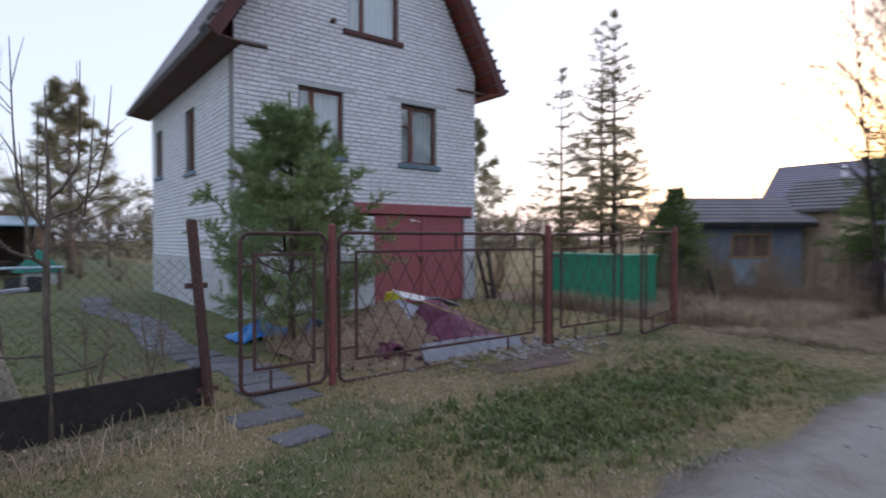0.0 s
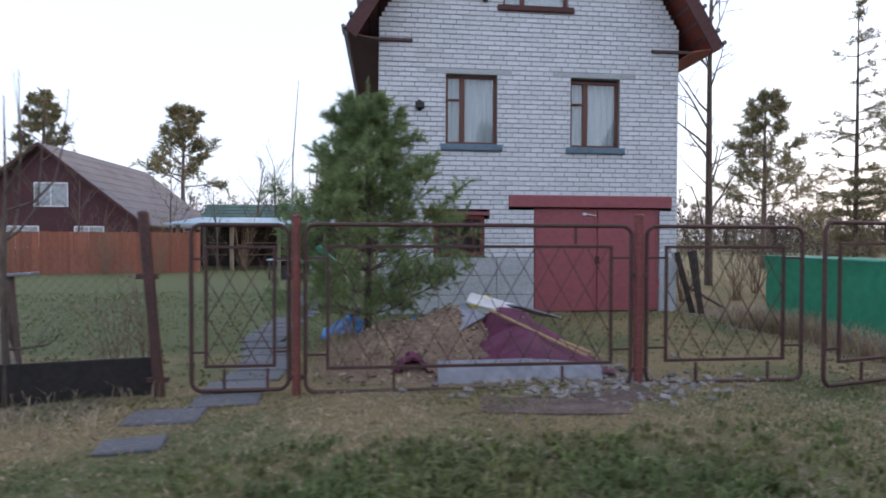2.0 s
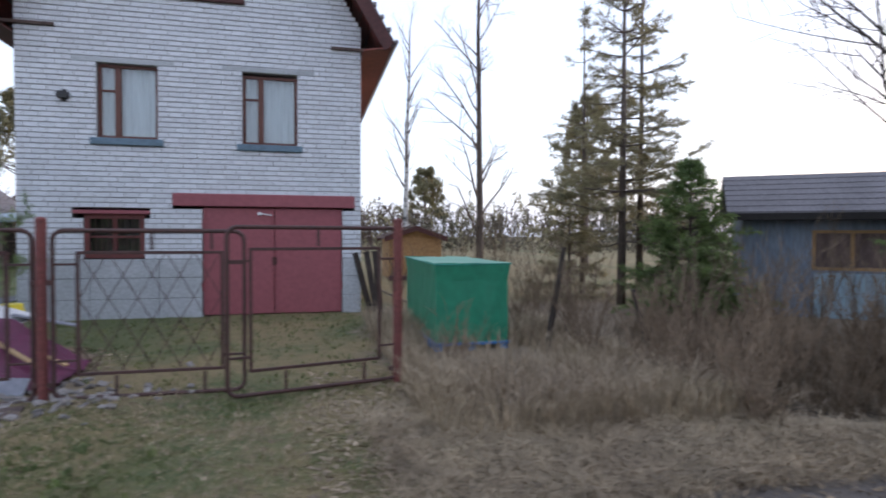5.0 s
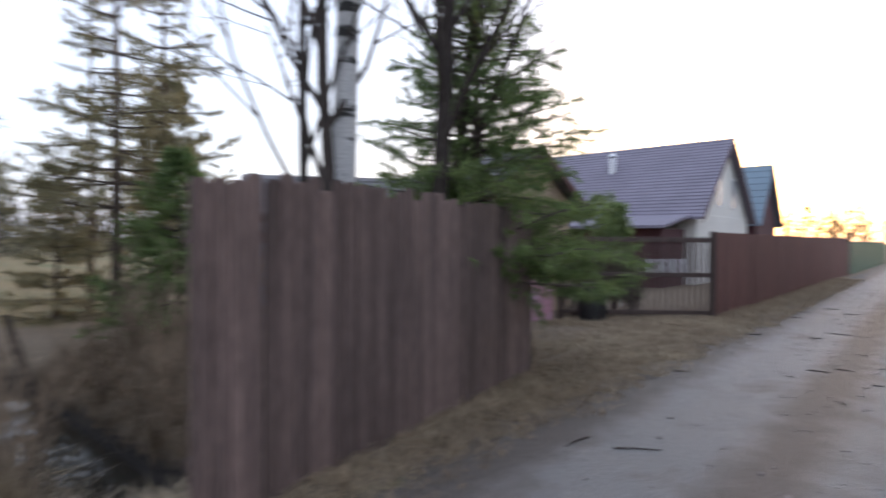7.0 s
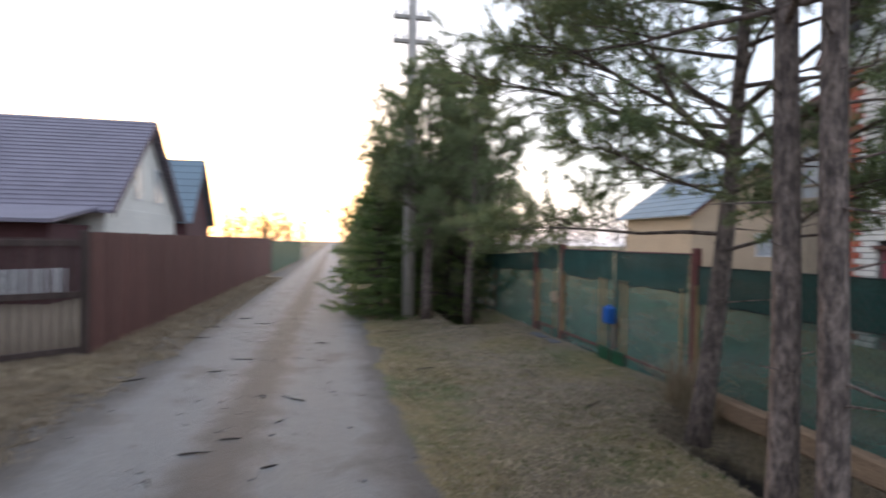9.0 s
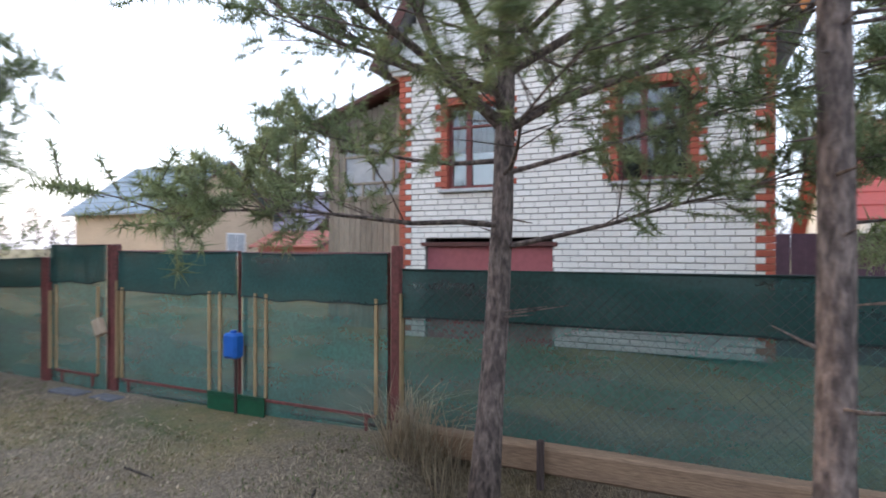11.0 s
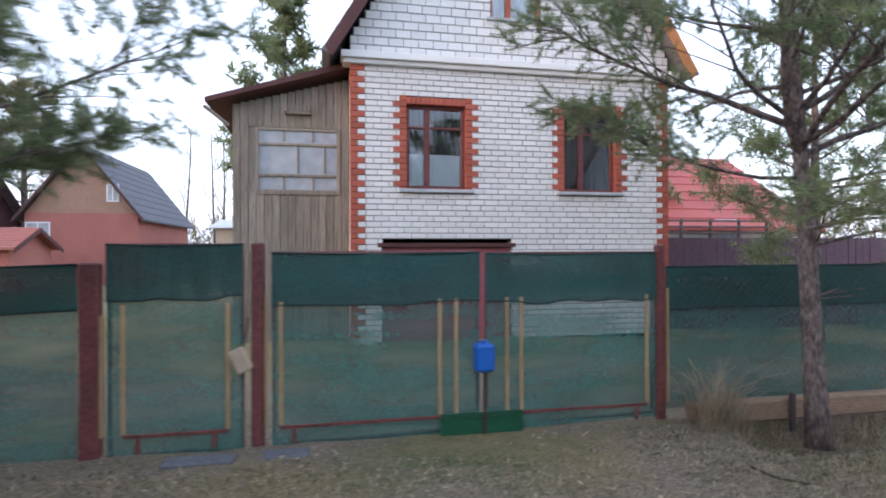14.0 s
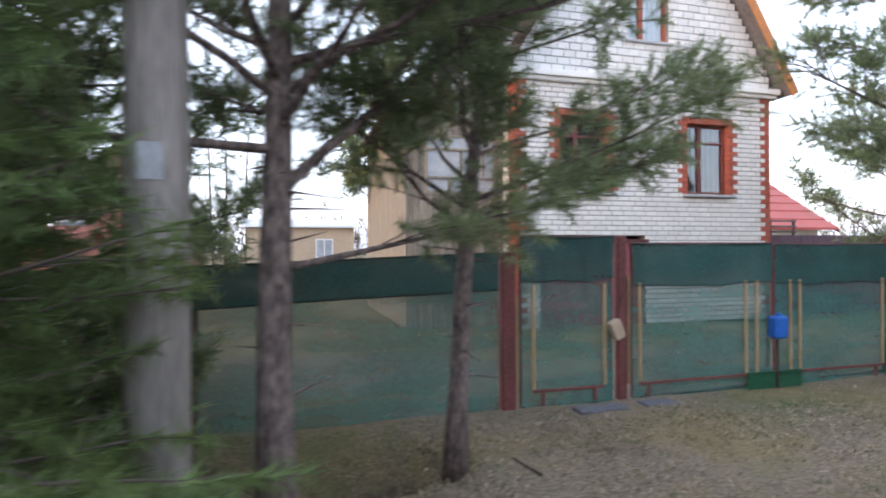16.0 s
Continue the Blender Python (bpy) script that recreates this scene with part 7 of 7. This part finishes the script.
blades("grass", "thin green grass before the net gates", (19.0, 34.0, -4.3, -1.4), 6000, 0.04, "grass_green", 0.004, 0.9, 10, lambda x, y: 0.7 * _patch(x, y), 3)
blades("tall_dry_grass", "tuft of tall dry grass at the gate post", (20.2, 20.65, -4.25, -4.0), 60, 0.6, "grass_dry", 0.004, 1.0, 11, None, 5)
blades("tall_dry_grass", "dry grass hanging over the ditch", (14.0, 20.4, -4.45, -4.25), 260, 0.18, "grass_dry", 0.003, 1.4, 12, None, 4)
blades("tall_dry_grass", "dry stalks along the board edging", (-3.0, 1.3, 4.2, 5.3), 170, 0.22, "grass_dry", 0.004, 0.9, 13, None, 3)
blades("dry_stalks", "dry stalks on the earth heap", (2.6, 4.3, 5.8, 8.2), 260, 0.45, "grass_dry", 0.004, 0.8, 14, None, 3)


def litter(name, label, area, count, seed, size=0.03):
    rng = random.Random(seed)
    verts, faces = [], []
    for _ in range(count):
        x, y = rng.uniform(area[0], area[1]), rng.uniform(area[2], area[3])
        if gz(x, y) < -0.38:
            continue
        s = size * rng.uniform(0.5, 1.3)
        m = pose(x, y, gz(x, y) + 0.008, rng.uniform(-35, 35), rng.uniform(-35, 35), rng.uniform(0, 360))
        n = len(verts)
        verts += [m @ Vector(p) for p in ((-s, 0, 0), (0, -s * 0.55, s * 0.15), (s, 0, 0), (0, s * 0.55, s * 0.15))]
        faces.append((n, n + 1, n + 2, n + 3))
    return single(name, Buf().add(verts, faces), "litter", label, "leaves", kind="stuff")


litter("fallen_leaves", "brown fallen leaves under the pines", (13.0, 34.0, -4.3, -1.25), 4200, 1, 0.021)
litter("fallen_leaves", "brown fallen leaves by the slatted gate", (17.8, 24.0, 1.9, 5.0), 4000, 2, 0.024)
litter("fallen_leaves", "brown fallen leaves in the dry grass", (8.5, 13.4, 2.0, 6.0), 5000, 3)
litter("fallen_leaves", "brown fallen leaves on the ditch bank", (13.8, 17.0, 3.2, 10.0), 1500, 5, 0.03)
blades("tall_dry_grass", "matted brown grass on the ditch bank", (12.2, 17.0, 3.3, 8.5), 3600, 0.34, "grass_brown", 0.004, 1.3, 15, lambda x, y: 0.0 if gz(x, y) < -0.5 else 1.0, 4)
litter("fallen_leaves", "scattered leaves in the verge", (-2.0, 9.0, 1.8, 5.3), 1800, 4, 0.022)
_g = Buf()
_rng = random.Random(12)
for _ in range(700):
    _x, _y, _q = _rng.uniform(-2, 36), _rng.gauss(0.25, 0.9), _rng.uniform(0.008, 0.022)
    _g.box(-_q, _q, -_q * 0.7, _q * 0.7, -_q * 0.5, _q * 0.5, 0.005, pose(_x, _y, gz(_x, _y) + 0.003, _rng.uniform(0, 30), 0, _rng.uniform(0, 360)))
single("road_stones", _g, "stone", "small loose stones on the dirt road", "gravel", kind="stuff")
single("ditch_water", Buf().box(12.85, 13.7, 4.0, 8.0, -0.80, -0.56, 0.01), "ditch_water", "dark still water in the ditch", "water", kind="structure")


# ---- brush and twigs ----
def brush(x, y, h, seed, label, stems=14, spread=0.5, material="twig_brown"):
    """A leafless bush: many thin stems from one root, each with side twigs."""
    rng = random.Random(seed)
    root = thing("bare_shrub", label, "shrub", (x, y, gz(x, y) - 0.05), 0, "bare shrubs")
    buf = Buf()
    for _ in range(stems):
        a, l = rng.uniform(0, 6.283), h * rng.uniform(0.55, 1.1)
        d = Vector((math.cos(a) * spread * rng.random(), math.sin(a) * spread * rng.random(), 1)).normalized()
        p = [Vector((rng.gauss(0, 0.05), rng.gauss(0, 0.05), 0))]
        for i in range(4):
            d = (d + Vector((rng.gauss(0, 0.12), rng.gauss(0, 0.12), 0.02))).normalized()
            p.append(p[-1] + d * l / 4)
        buf.tube(p, [0.009, 0.007, 0.005, 0.004, 0.002], 4, False)
        for k in range(7):
            f = rng.uniform(0.25, 1)
            i = min(3, int(f * 4))
            q = p[i].lerp(p[i + 1], f * 4 - i)
            w = (d + Vector((rng.gauss(0, 0.6), rng.gauss(0, 0.6), rng.uniform(-0.1, 0.5)))).normalized()
            e = q + w * l * rng.uniform(0.12, 0.32)
            buf.tube([q, q.lerp(e, 0.5) + Vector((0, 0, 0.02)), e], [0.004, 0.003, 0.0015], 3, False)
    part("stem", buf, material, root)
    return root


for _i, (_x, _y, _h) in enumerate(((11.9, 5.6, 1.3), (12.3, 6.6, 1.5), (12.5, 7.4, 1.6), (12.3, 4.9, 1.2), (12.0, 8.2, 1.5), (11.6, 9.2, 1.6), (12.8, 9.5, 1.7), (14.7, 5.9, 1.2), (14.6, 7.2, 1.8), (15.2, 6.2, 1.7), (16.2, 7.6, 1.6), (12.9, 9.2, 1.8), (10.2, 5.6, 0.8), (10.6, 12.6, 1.6), (12.2, 13.0, 2.0), (13.8, 14.5, 2.2), (12.2, 4.1, 0.9), (12.5, 3.7, 1.1), (12.75, 4.3, 1.25), (12.6, 5.0, 1.3), (12.9, 5.6, 1.2), (14.0, 4.7, 1.2), (14.3, 5.4, 1.3), (13.9, 6.2, 1.2), (13.9, 3.9, 0.9), (14.5, 4.2, 1.1), (12.2, 3.2, 0.7), (15.6, 5.2, 1.4), (16.9, 7.0, 1.9), (15.0, 4.4, 1.4))):
    brush(_x, _y, _h, 200 + _i, "leafless brown brush in dry grass", 20)
for _i, (_x, _y, _h) in enumerate(((23.3, 4.9, 1.5), (23.7, 4.4, 1.4), (22.9, 5.3, 1.3))):
    brush(_x, _y, _h, 280 + _i, "dark bare shrub behind the slatted gate", 22, 0.5, "bark_dark")
for _i, (_x, _y, _h) in enumerate(((0.9, 6.0, 1.2), (0.4, 6.4, 1.1), (-1.6, 5.9, 1.3), (0.75, 5.75, 1.0), (-2.3, 5.6, 1.2), (3.0, 7.6, 0.8), (3.3, 6.7, 0.6))):
    brush(_x, _y, _h, 240 + _i, "thin bare stems by the wire fence", 6, 0.35)
for _i, (_x, _y, _h) in enumerate(((-8.0, 24.0, 2.6), (-11.5, 23.4, 2.4), (-6.0, 24.5, 2.8), (-3.0, 26.2, 2.6), (-14.0, 23.0, 2.6), (2.0, 27.0, 2.4), (3.0, 24.0, 2.2))):
    brush(_x, _y, _h, 260 + _i, "bare brown bush before the garden fence", 26, 0.6)
_rng = random.Random(77)
for _i in range(46):
    _x, _y = _rng.uniform(11.5, 30), _rng.uniform(-3.4, 1.9)
    _a, _l = _rng.uniform(0, 6.283), _rng.uniform(0.12, 0.42)
    _c = Vector((math.cos(_a), math.sin(_a), 0)) * _l / 2
    _p = [Vector((_x, _y, 0)) - _c, Vector((_x + _rng.gauss(0, 0.02), _y + _rng.gauss(0, 0.02), 0)), Vector((_x, _y, 0)) + _c]
    for _q in _p:
        _q.z = gz(_q.x, _q.y) + 0.008
    single("fallen_twig", Buf().tube(_p, [0.009, 0.008, 0.004], 5), "bark_dark", "short dark twig lying on the ground", "twig", "fallen twigs")
